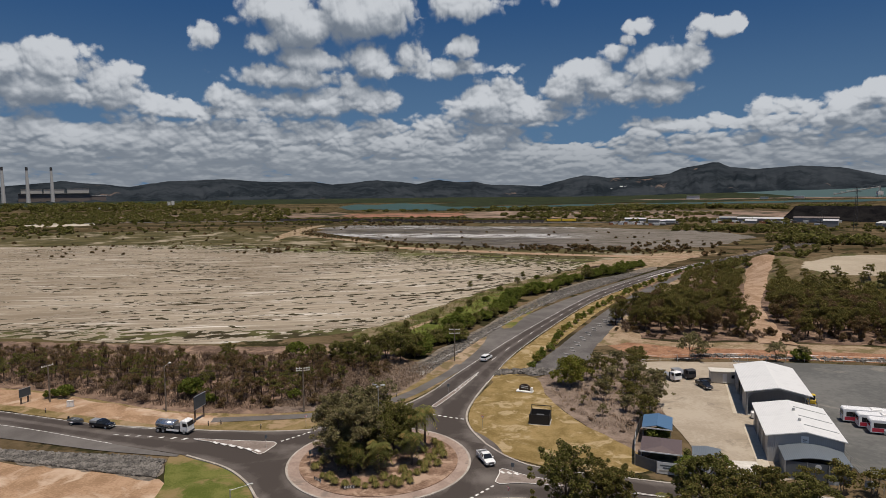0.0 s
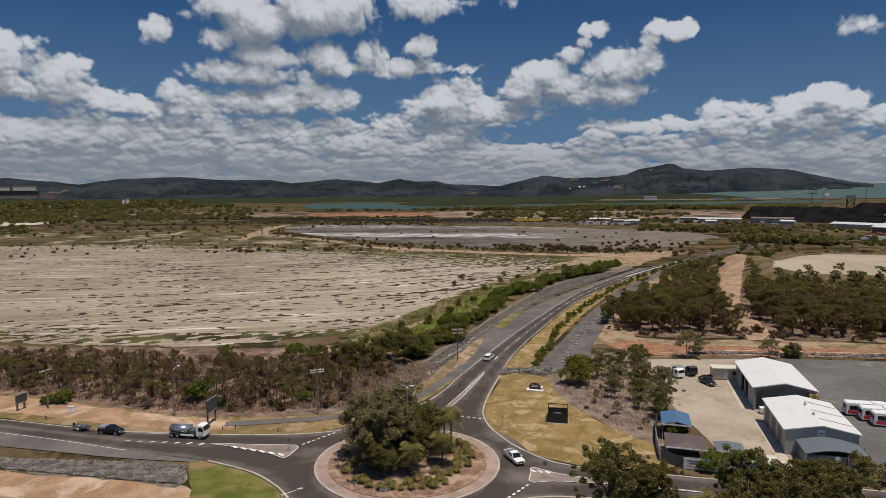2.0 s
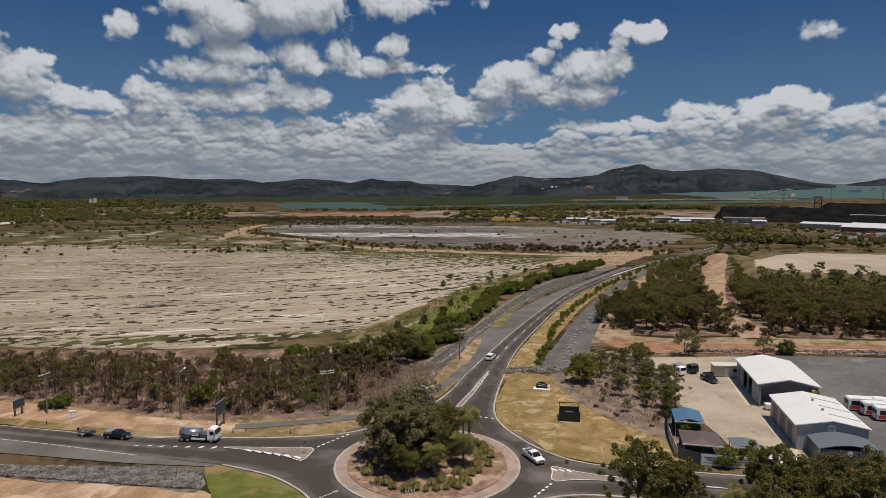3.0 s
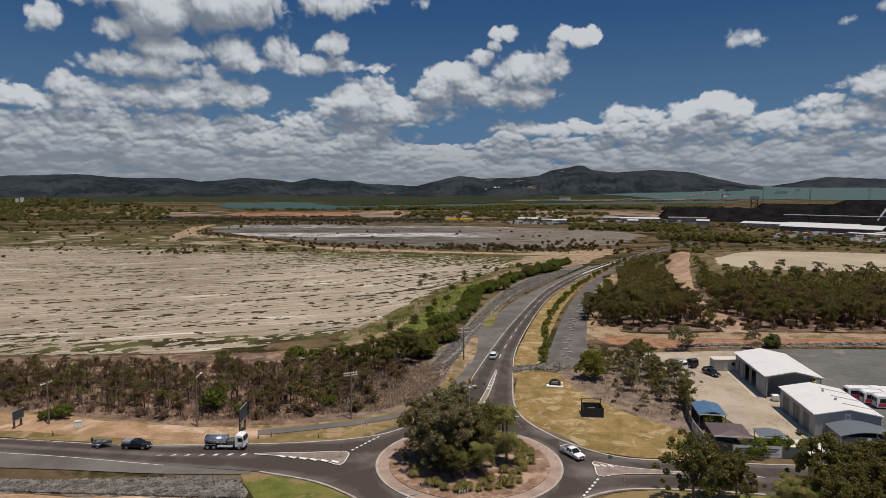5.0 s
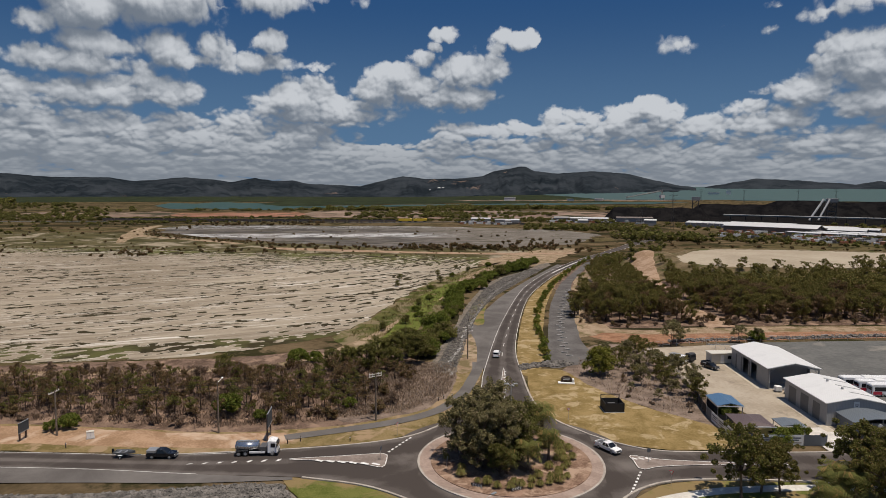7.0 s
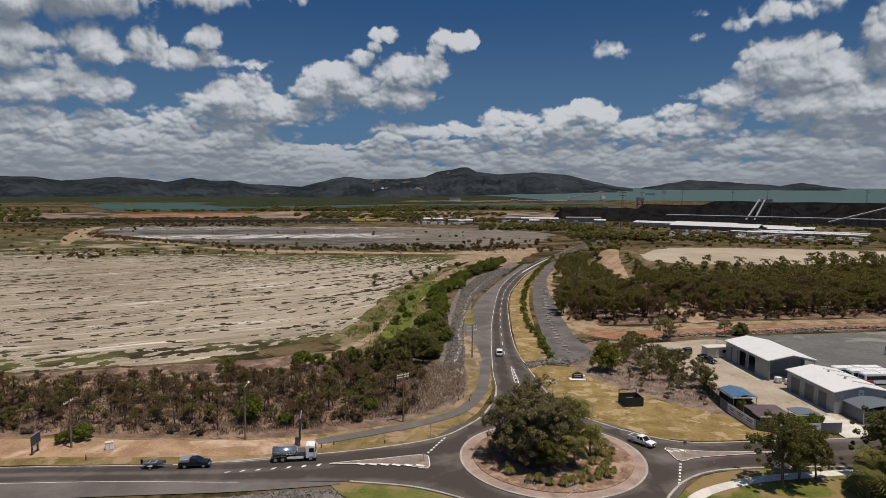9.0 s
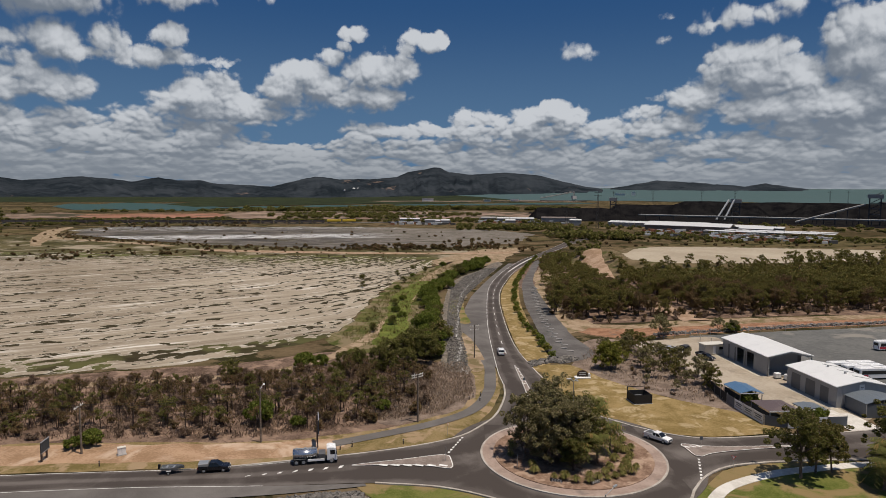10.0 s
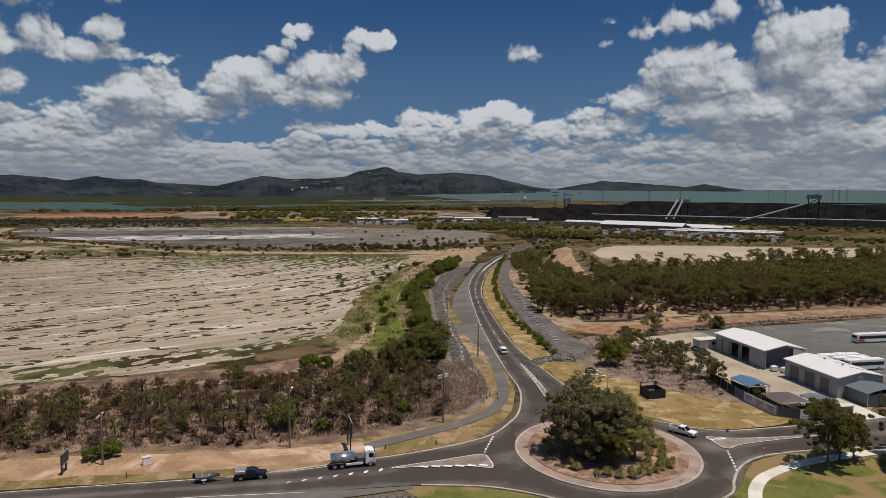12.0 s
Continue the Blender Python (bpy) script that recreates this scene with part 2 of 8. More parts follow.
def mottled(name, dark, light, size, rough=0.85, fine=None, bump_by=0.3, third=None, size3=None, cover=0.6, spec=0.03):
    """A matt surface between two colours at two scales, with an optional third colour in blotches."""
    m, n, b = surface(name, rough, 0, spec)
    p = place(n)
    big = n.noise(p, 1 / size, 5, 0.6, 0.4)
    small = n.noise(p, (fine or 9 / size), 6, 0.65)
    f = n.math("ADD", n.math("MULTIPLY", big, 0.6), n.math("MULTIPLY", small, 0.4))
    colour = n.mix(n.step(f, 0.39, 0.61), dark, light)
    if third:
        t = n.noise(n.vec("ADD", p, (37.0, 11.0, 5.0)), 1 / (size3 or size), 6, 0.62, 0.6)
        colour = n.mix(n.step(t, cover - 0.06, cover + 0.05), colour, third)
    n.link(colour, b.inputs["Base Color"])
    bump(n, b, small, bump_by, 0.08)
    return m


def painted(name, colour, rough=0.45, metal=0.0, dirt=0.25, spec=0.5):
    m, n, b = surface(name, rough, metal, spec)
    c = n.add("ShaderNodeTexCoord").outputs["Object"]
    worn = n.step(n.noise(c, 1.7, 6, 0.65, 0.5), 0.45, 0.75)
    n.link(n.mix(n.math("MULTIPLY", worn, dirt), colour, tuple(0.55 * v + 0.03 for v in colour)), b.inputs["Base Color"])
    n.link(n.math("ADD", rough, n.math("MULTIPLY", worn, 0.2)), b.inputs["Roughness"])
    return m


def foliage(name, dark, light, dry=None, share=0.12):
    m, n, b = surface(name, 0.7, 0, 0.06)
    geo = n.add("ShaderNodeNewGeometry")
    info = n.add("ShaderNodeObjectInfo")
    f = n.math("ADD", n.math("MULTIPLY", geo.outputs["Random Per Island"], 0.7), n.math("MULTIPLY", info.outputs["Random"], 0.3))
    colour = n.mix(f, tuple(1.12 * v for v in dark), tuple(1.22 * v for v in light))
    if dry:
        colour = n.mix(n.math("LESS_THAN", geo.outputs["Random Per Island"], share), colour, dry)
    n.link(colour, b.inputs["Base Color"])
    thin = n.add("ShaderNodeBsdfTranslucent")
    n.link(colour, thin.inputs[0])
    both = n.add("ShaderNodeMixShader")
    both.inputs[0].default_value = 0.38
    n.link(b.outputs[0], both.inputs[1])
    n.link(thin.outputs[0], both.inputs[2])
    out = m.node_tree.nodes["Material Output"]
    n.link(both.outputs[0], out.inputs[0])
    return m


def asphalt(name, dark, light, patch=0.5):
    m, n, b = surface(name, 0.9, 0, 0.06)
    p = place(n)
    uv = n.add("ShaderNodeUVMap").outputs[0]
    xyz = n.add("ShaderNodeSeparateXYZ")
    n.link(uv, xyz.inputs[0])
    # wheel paths, in metres across the lane
    across = n.math("PINGPONG", xyz.outputs[0], 0.5)
    path = n.step(n.math("ADD", across, n.math("MULTIPLY", n.math("SUBTRACT", n.noise(p, 0.25, 4), 0.5), 0.16)), 0.08, 0.34)
    worn = n.noise(p, 0.09, 6, 0.62, 0.7)
    grain = n.noise(p, 7.0, 4, 0.7)
    f = n.math("ADD", n.math("MULTIPLY", worn, 0.75), n.math("MULTIPLY", grain, 0.25))
    f = n.math("SUBTRACT", n.step(f, 0.33, 0.68), n.math("MULTIPLY", path, patch))
    n.link(n.mix(n.math("MAXIMUM", f, 0.0), dark, light), b.inputs["Base Color"])
    bump(n, b, grain, 0.25, 0.02)
    return m


def mudflat(name):
    """Pale tidal mud with salt streaks and low samphire, drawn out along the old tide lines, which bend north towards the road."""
    m, n, b = surface(name, 0.9, 0, 0.04)
    p = place(n)
    xyz = n.add("ShaderNodeSeparateXYZ")
    n.link(p, xyz.inputs[0])
    x, y = xyz.outputs[0], xyz.outputs[1]
    bend = n.math("MAXIMUM", n.math("ADD", x, 70.0), 0.0)
    sway = n.math("MULTIPLY", n.math("SUBTRACT", n.noise(p, 0.009, 3, 0.5), 0.5), 34.0)
    tide = n.math("ADD", n.math("SUBTRACT", y, n.math("ADD", n.math("MULTIPLY", x, 0.19), n.math("MULTIPLY", n.math("MULTIPLY", bend, bend), 0.0034))), sway)

    def drawn(sx, sy):
        c = n.add("ShaderNodeCombineXYZ")
        n.link(n.math("MULTIPLY", x, sx), c.inputs[0])
        n.link(n.math("MULTIPLY", tide, sy), c.inputs[1])
        return c.outputs[0]

    warm = n.noise(p, 0.013, 5, 0.6, 0.5)
    grain = n.noise(p, 0.9, 6, 0.7)
    east = n.step(x, -130.0, 10.0)
    f = n.math("ADD", n.math("MULTIPLY", warm, 0.7), n.math("MULTIPLY", grain, 0.3))
    colour = n.mix(n.step(f, 0.36, 0.66), (0.212, 0.172, 0.124), (0.335, 0.285, 0.218))
    colour = n.mix(n.math("MULTIPLY", east, 0.5), colour, (0.43, 0.375, 0.295))
    fine = n.noise(drawn(0.012, 0.16), 2.4, 6, 0.62, 0.6)
    broad = n.noise(drawn(0.006, 0.045), 2.2, 5, 0.6, 0.6)
    colour = n.mix(n.math("MULTIPLY", n.step(broad, 0.52, 0.40), 0.42), colour, (0.19, 0.155, 0.115))
    white = n.math("MULTIPLY", n.step(fine, 0.53, 0.68), n.math("ADD", 0.48, n.math("MULTIPLY", n.step(broad, 0.46, 0.62), 0.5)))
    colour = n.mix(white, colour, (0.62, 0.585, 0.53))
    colour = n.mix(n.math("MULTIPLY", n.step(fine, 0.48, 0.34), 0.62), colour, (0.19, 0.152, 0.112))
    # samphire in chains of small tufts
    chain = n.noise(drawn(0.010, 0.085), 2.0, 4, 0.55, 0.5)
    spread = n.noise(p, 0.011, 3, 0.5, 0.3)
    tufts = n.noise(drawn(0.24, 0.34), 1.0, 3, 0.42, 0.15)
    rim = n.math("ADD", n.math("MULTIPLY", n.step(y, 197.0, 180.0), 0.78), n.math("MULTIPLY", n.step(n.math("ADD", y, n.math("MULTIPLY", x, 0.45)), 330.0, 410.0), 1.4))
    pull = n.math("ADD", n.math("MULTIPLY", n.math("SUBTRACT", spread, 0.5), 0.40), n.math("MULTIPLY", n.math("SUBTRACT", chain, 0.5), 0.85))
    level = n.math("SUBTRACT", n.math("SUBTRACT", 0.648, pull), n.math("ADD", n.math("MULTIPLY", rim, 0.19), n.math("MULTIPLY", east, 0.055)))
    green = n.step(tufts, n.math("SUBTRACT", level, 0.012), n.math("SUBTRACT", level, 0.006))
    tone = n.mix(n.noise(p, 0.25, 5), (0.024, 0.020, 0.011), (0.060, 0.049, 0.026))
    tone = n.mix(n.math("MULTIPLY", rim, n.step(n.noise(p, 0.06, 4), 0.42, 0.58)), tone, (0.105, 0.105, 0.040))
    crust = n.math("SUBTRACT", n.step(tufts, n.math("SUBTRACT", level, 0.05), n.math("SUBTRACT", level, 0.015)), green)
    colour = n.mix(n.math("MULTIPLY", crust, 0.45), colour, (0.58, 0.54, 0.47))
    colour = n.mix(green, colour, tone)
    n.link(colour, b.inputs["Base Color"])
    bump(n, b, n.math("ADD", grain, n.math("MULTIPLY", green, 0.8)), 0.5, 0.2)
    return m


def saltpan(name):
    """Dark weed between two bands of white crust, and bare grey mud to the east."""
    m, n, b = surface(name, 0.85, 0, 0.08)
    p = place(n)
    xyz = n.add("ShaderNodeSeparateXYZ")
    n.link(p, xyz.inputs[0])
    x, y = xyz.outputs[0], xyz.outputs[1]
    drawn = place(n, 0.016, 0.05, -8)
    a = n.noise(drawn, 1.6, 6, 0.62, 0.9)
    f = n.noise(place(n, 0.03, 0.14, -8), 2.2, 6, 0.65, 0.6)
    colour = n.mix(n.step(a, 0.40, 0.58), (0.046, 0.042, 0.038), (0.150, 0.132, 0.115))
    wander = n.math("MULTIPLY", n.math("SUBTRACT", n.noise(p, 0.016, 4), 0.5), 46.0)
    lane = n.math("ADD", n.math("ADD", y, n.math("MULTIPLY", x, 0.12)), wander)

    def band(lo, hi, soft):
        return n.math("MULTIPLY", n.step(lane, lo - soft, lo + soft), n.step(lane, hi + soft, hi - soft))

    front = n.math("MULTIPLY", band(548.0, 596.0, 7.0), n.step(x, 120.0, 40.0))
    back = n.math("MULTIPLY", band(668.0, 722.0, 9.0), n.step(x, 170.0, 110.0))
    white = n.math("MAXIMUM", n.math("MULTIPLY", front, n.step(f, 0.42, 0.56)), n.math("MULTIPLY", back, n.step(f, 0.50, 0.62)))
    flecks = n.math("MULTIPLY", n.step(f, 0.58, 0.68), 0.30)
    east = n.step(n.math("ADD", x, wander), 40.0, 120.0)
    colour = n.mix(n.math("MULTIPLY", east, 0.85), colour, n.mix(n.step(f, 0.40, 0.62), (0.130, 0.113, 0.094), (0.215, 0.190, 0.160)))
    colour = n.mix(n.math("MAXIMUM", white, flecks), colour, (0.56, 0.56, 0.56))
    g = n.noise(n.vec("ADD", drawn, (9.0, 3.0, 0.0)), 2.4, 6, 0.6, 0.5)
    colour = n.mix(n.math("MULTIPLY", n.step(g, 0.55, 0.61), 0.9), colour, (0.070, 0.062, 0.038))
    tuft = n.noise(p, 0.22, 3, 0.5)
    colour = n.mix(n.math("MULTIPLY", n.step(tuft, 0.62, 0.66), n.step(g, 0.42, 0.50)), colour, (0.075, 0.066, 0.040))
    n.link(colour, b.inputs["Base Color"])
    return m


def earth(name):
    """The plain: dry grass, bare earth and low scrub, over hundreds of metres."""
    m, n, b = surface(name, 0.95, 0, 0.0)
    p = place(n)
    drawn = place(n, 0.0022, 0.0060, -8)
    a = n.noise(drawn, 1.6, 8, 0.62, 0.8)
    c = n.noise(p, 0.035, 7, 0.65, 0.4)
    d = n.noise(p, 0.8, 5, 0.7)
    f = n.math("ADD", n.math("MULTIPLY", a, 0.55), n.math("ADD", n.math("MULTIPLY", c, 0.3), n.math("MULTIPLY", d, 0.15)))
    colour = n.mix(n.step(f, 0.40, 0.62), (0.060, 0.045, 0.024), (0.20, 0.145, 0.088))
    colour = n.mix(n.math("MULTIPLY", n.step(a, 0.50, 0.58), 0.7), colour, (0.070, 0.062, 0.026))
    scrub = n.noise(n.vec("ADD", p, (91.0, 17.0, 3.0)), 0.075, 6, 0.62)
    colour = n.mix(n.step(scrub, 0.52, 0.58), colour, (0.036, 0.033, 0.016))
    bands = n.noise(place(n, 0.0010, 0.012, -6), 2.2, 7, 0.6, 0.6)
    colour = n.mix(n.math("MULTIPLY", n.step(bands, 0.54, 0.60), 0.85), colour, (0.026, 0.025, 0.014))
    n.link(colour, b.inputs["Base Color"])
    bump(n, b, d, 0.4, 0.1)
    return m


def ranges(name):
    """Wooded hills in the distance, with a few bare cuts; their colours carry the haze."""
    m, n, b = surface(name, 0.95, 0, 0.0)
    p = place(n)
    a = n.noise(p, 0.004, 7, 0.62, 0.4)
    # distance haze is painted in: forest tones shifted to blue-grey
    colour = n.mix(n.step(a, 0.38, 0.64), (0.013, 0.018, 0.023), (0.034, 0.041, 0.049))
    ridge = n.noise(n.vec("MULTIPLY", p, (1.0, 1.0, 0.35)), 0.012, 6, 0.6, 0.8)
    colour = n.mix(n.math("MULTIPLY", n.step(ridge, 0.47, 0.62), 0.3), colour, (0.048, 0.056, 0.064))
    cut = n.noise(n.vec("ADD", p, (410.0, 77.0, 30.0)), 0.0042, 6, 0.65, 0.3)
    colour = n.mix(n.math("MULTIPLY", n.step(cut, 0.655, 0.69), 0.75), colour, (0.155, 0.115, 0.095))
    n.link(colour, b.inputs["Base Color"])
    return m


def water(name, colour=(0.055, 0.125, 0.13)):
    m, n, b = surface(name, 0.7, 0, 0.02)
    p = place(n, 0.02, 0.06, 5)
    n.link(n.mix(n.noise(p, 1.0, 5, 0.6), colour, tuple(1.35 * v for v in colour)), b.inputs["Base Color"])
    bump(n, b, n.noise(place(n), 0.4, 4), 0.15, 0.2)
    return m


def glass(name, colour=(0.010, 0.012, 0.015)):
    m, n, b = surface(name, 0.08, 0, 0.6)
    b.inputs["Base Color"].default_value = (*colour, 1)
    return m


def ribbed(name, colour, pitch=0.25, rough=0.4, metal=0.0, axis=0, dirt=0.2):
    """Profiled sheet: ribs across one axis of the thing."""
    m, n, b = surface(name, rough, metal, 0.4)
    c = n.add("ShaderNodeTexCoord").outputs["Object"]
    xyz = n.add("ShaderNodeSeparateXYZ")
    n.link(c, xyz.inputs[0])
    rib = n.math("PINGPONG", n.math("MULTIPLY", xyz.outputs[axis], 1 / pitch), 0.5)
    worn = n.step(n.noise(c, 0.5, 7, 0.65, 0.5), 0.45, 0.75)
    n.link(n.mix(n.math("MULTIPLY", worn, dirt), colour, tuple(0.62 * v for v in colour)), b.inputs["Base Color"])
    bump(n, b, rib, 0.6, 0.05)
    return m


M_EARTH = earth("dry_plain")
M_MUD = mudflat("tidal_mud")
M_SALT = saltpan("salt_pan")
M_BANK = mottled("embankment_grass", (0.085, 0.066, 0.034), (0.185, 0.140, 0.085), 6, fine=1.2, third=(0.070, 0.070, 0.026), size3=10, cover=0.56)
M_SANDY = mottled("sandy_earth", (0.25, 0.165, 0.105), (0.39, 0.28, 0.20), 5, fine=1.6)
M_MARSH = mottled("samphire_marsh", (0.046, 0.042, 0.017), (0.110, 0.093, 0.044), 22, fine=0.35, third=(0.29, 0.245, 0.18), size3=26, cover=0.58)
M_CLAY = mottled("clay_pan", (0.31, 0.26, 0.195), (0.40, 0.345, 0.265), 40, fine=0.5)
M_ROAD = asphalt("asphalt", (0.063, 0.053, 0.048), (0.158, 0.139, 0.127), 0.55)
M_ROAD_OLD = asphalt("asphalt_old", (0.10, 0.091, 0.085), (0.172, 0.158, 0.148), 0.1)
M_STRIP = mottled("grey_seal", (0.092, 0.085, 0.081), (0.145, 0.135, 0.129), 6, fine=2.5)
M_APRON = mottled("pink_concrete", (0.275, 0.205, 0.170), (0.365, 0.282, 0.238), 3, fine=3, third=(0.22, 0.175, 0.15), size3=4, cover=0.62)
M_SPLIT = mottled("worn_pink_concrete", (0.185, 0.150, 0.130), (0.275, 0.228, 0.200), 2, fine=3)
M_KERB = mottled("kerb_concrete", (0.31, 0.275, 0.24), (0.45, 0.41, 0.365), 2, fine=4)
M_PATHC = mottled("path_concrete", (0.50, 0.47, 0.42), (0.64, 0.61, 0.56), 2.5, fine=3)
M_LINE = mottled("road_paint", (0.55, 0.54, 0.52), (0.78, 0.77, 0.75), 0.8, fine=6)
M_BED = mottled("mulch", (0.145, 0.090, 0.062), (0.30, 0.200, 0.145), 2.2, fine=4.5, third=(0.37, 0.265, 0.195), size3=3, cover=0.57, bump_by=0.8)
M_ORANGE = mottled("orange_earth", (0.255, 0.160, 0.095), (0.40, 0.265, 0.170), 5, fine=2.6, third=(0.48, 0.36, 0.265), size3=9, cover=0.55)
M_DIRT = mottled("pale_earth", (0.235, 0.165, 0.105), (0.36, 0.275, 0.19), 5, fine=1.8, third=(0.16, 0.125, 0.065), size3=4, cover=0.56)
M_REDCUT = mottled("red_cut", (0.20, 0.10, 0.06), (0.34, 0.195, 0.12), 3, fine=2, third=(0.155, 0.115, 0.09), size3=3, cover=0.62)
M_REDSOIL = mottled("red_soil", (0.20, 0.095, 0.06), (0.33, 0.175, 0.12), 45, fine=0.15, third=(0.075, 0.058, 0.04), size3=60, cover=0.57)
M_PINKSOIL = mottled("pink_soil", (0.17, 0.115, 0.085), (0.30, 0.22, 0.17), 70, fine=0.12, third=(0.052, 0.048, 0.030), size3=55, cover=0.53)
M_LAWN = mottled("lawn", (0.082, 0.100, 0.022), (0.150, 0.152, 0.045), 4, fine=4, third=(0.225, 0.165, 0.080), size3=7, cover=0.515, bump_by=0.6)
M_DRYGRASS = mottled("dry_grass", (0.170, 0.120, 0.045), (0.285, 0.205, 0.092), 4, fine=3.4, third=(0.37, 0.285, 0.165), size3=3.0, cover=0.58, bump_by=0.6)
M_VERGE = mottled("verge_grass", (0.135, 0.105, 0.040), (0.245, 0.180, 0.090), 4, fine=3.2, third=(0.30, 0.215, 0.13), size3=4, cover=0.56, bump_by=0.6)
M_GREENSTRIP = mottled("fresh_grass", (0.072, 0.092, 0.018), (0.150, 0.165, 0.042), 4, fine=2, third=(0.20, 0.16, 0.075), size3=6, cover=0.62)
M_GREENBANK = mottled("green_bank", (0.055, 0.066, 0.016), (0.125, 0.112, 0.042), 5, fine=1.6, third=(0.19, 0.15, 0.09), size3=9, cover=0.50)
M_SCRUB = mottled("leaf_litter", (0.086, 0.057, 0.042), (0.205, 0.141, 0.106), 4, fine=2.6, third=(0.27, 0.185, 0.135), size3=4, cover=0.585, bump_by=0.7)
M_SCRUBGREY = mottled("dry_brush_ground", (0.125, 0.093, 0.073), (0.255, 0.195, 0.157), 3, fine=3.2, bump_by=0.7)
M_YARD = mottled("yard_gravel", (0.31, 0.26, 0.20), (0.40, 0.345, 0.275), 8, fine=1.8, third=(0.25, 0.21, 0.165), size3=9, cover=0.6)
M_SLAB = mottled("yard_slab", (0.42, 0.37, 0.29), (0.50, 0.45, 0.37), 4, fine=2)
M_BUSPARK = mottled("bus_yard_gravel", (0.105, 0.106, 0.103), (0.155, 0.153, 0.146), 18, fine=0.8, third=(0.23, 0.215, 0.19), size3=14, cover=0.62)
M_ROCK = mottled("rip_rap", (0.088, 0.082, 0.076), (0.225, 0.207, 0.188), 1.2, fine=5, bump_by=0.6)
M_ROCKBED = mottled("rip_rap_bed", (0.10, 0.086, 0.072), (0.22, 0.19, 0.158), 1.4, fine=3, bump_by=0.7)
M_COAL = mottled("coal", (0.006, 0.006, 0.007), (0.017, 0.016, 0.016), 15, rough=1.0, fine=0.5, spec=0.0)
M_MANGROVE = mottled("mangrove", (0.015, 0.020, 0.010), (0.038, 0.046, 0.020), 60, fine=0.07)
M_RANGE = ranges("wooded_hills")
M_WATER = water("creek_water", (0.036, 0.066, 0.065))
M_SEA = water("harbour_water", (0.056, 0.088, 0.089))
M_BARK = mottled("bark", (0.085, 0.062, 0.048), (0.20, 0.155, 0.125), 0.8, fine=6)
M_BARKDARK = mottled("dark_bark", (0.045, 0.034, 0.028), (0.105, 0.080, 0.066), 0.8, fine=6)
M_POLEWOOD = mottled("pole_wood", (0.14, 0.115, 0.09), (0.24, 0.20, 0.165), 0.9, fine=5)
M_LEAF = foliage("gum_leaves", (0.066, 0.070, 0.020), (0.185, 0.175, 0.052), (0.26, 0.20, 0.11), 0.10)
M_BANKGRASS = foliage("bank_grass", (0.060, 0.060, 0.016), (0.155, 0.132, 0.050), (0.27, 0.21, 0.10), 0.25)
M_LEAFWOOD = foliage("woodland_leaves", (0.066, 0.066, 0.019), (0.185, 0.166, 0.052), (0.23, 0.155, 0.065), 0.10)
M_LEAFGREY = foliage("grey_gum_leaves", (0.085, 0.080, 0.034), (0.230, 0.205, 0.100), (0.36, 0.29, 0.18), 0.16)
M_LEAFDRY = foliage("scrub_leaves", (0.066, 0.053, 0.024), (0.175, 0.132, 0.064), (0.23, 0.135, 0.078), 0.28)
M_LEAFGREEN = foliage("green_leaves", (0.058, 0.080, 0.014), (0.180, 0.205, 0.042), (0.20, 0.18, 0.05), 0.08)
M_LEAFBRIGHT = foliage("bright_leaves", (0.080, 0.092, 0.014), (0.22, 0.215, 0.045), (0.28, 0.22, 0.07), 0.1)
M_PALM = foliage("palm_fronds", (0.062, 0.072, 0.020), (0.19, 0.185, 0.06), (0.30, 0.21, 0.08), 0.14)
M_TUFT = foliage("grass_tuft", (0.095, 0.095, 0.022), (0.26, 0.24, 0.085), (0.33, 0.25, 0.11), 0.2)
M_BRUSH = foliage("dry_brush", (0.17, 0.128, 0.095), (0.40, 0.31, 0.235), (0.36, 0.27, 0.18), 0.15)
M_STALK = foliage("dry_stalks", (0.085, 0.062, 0.044), (0.24, 0.172, 0.128), (0.28, 0.20, 0.135), 0.18)
M_WHITEROOF = ribbed("white_roof_sheet", (0.70, 0.70, 0.69), 0.25, 0.4, 0, 0, 0.25)
M_GREYWALL = ribbed("grey_wall_sheet", (0.27, 0.275, 0.285), 0.25, 0.45, 0, 1)
M_GREYFRONT = ribbed("grey_front_sheet", (0.30, 0.31, 0.325), 0.25, 0.45, 0, 0)
M_SLATEROOF = ribbed("slate_roof_sheet", (0.135, 0.155, 0.175), 0.25, 0.4, 0, 0)
M_BLUEROOF = ribbed("blue_roof_sheet", (0.075, 0.15, 0.26), 0.25, 0.4, 0, 1)
M_BROWNROOF = ribbed("brown_roof_sheet", (0.115, 0.085, 0.082), 0.25, 0.45, 0, 1)
M_DOOR = ribbed("roller_door", (0.105, 0.108, 0.115), 0.12, 0.5, 0, 2)
M_STEEL = painted("galvanised_steel", (0.42, 0.43, 0.44), 0.4, 0.6)
M_TANK = painted("polished_tank", (0.62, 0.63, 0.65), 0.22, 0.9, 0.1)
M_DARKSTEEL = painted("dark_steel", (0.05, 0.05, 0.055), 0.5, 0.3)
M_BLACK = painted("black_panel", (0.012, 0.012, 0.013), 0.7)
M_WHITE = painted("white_paint", (0.78, 0.78, 0.77), 0.35, 0, 0.15)
M_CAR_WHITE = painted("white_car_paint", (0.80, 0.80, 0.80), 0.22, 0, 0.08)
M_CAR_BLACK = painted("black_car_paint", (0.012, 0.013, 0.017), 0.2, 0, 0.1)
M_GREYPLASTIC = painted("grey_trim", (0.08, 0.08, 0.085), 0.6)
M_TYRE = painted("tyre", (0.018, 0.018, 0.018), 0.85)
M_RED = painted("red_paint", (0.48, 0.035, 0.06), 0.4)
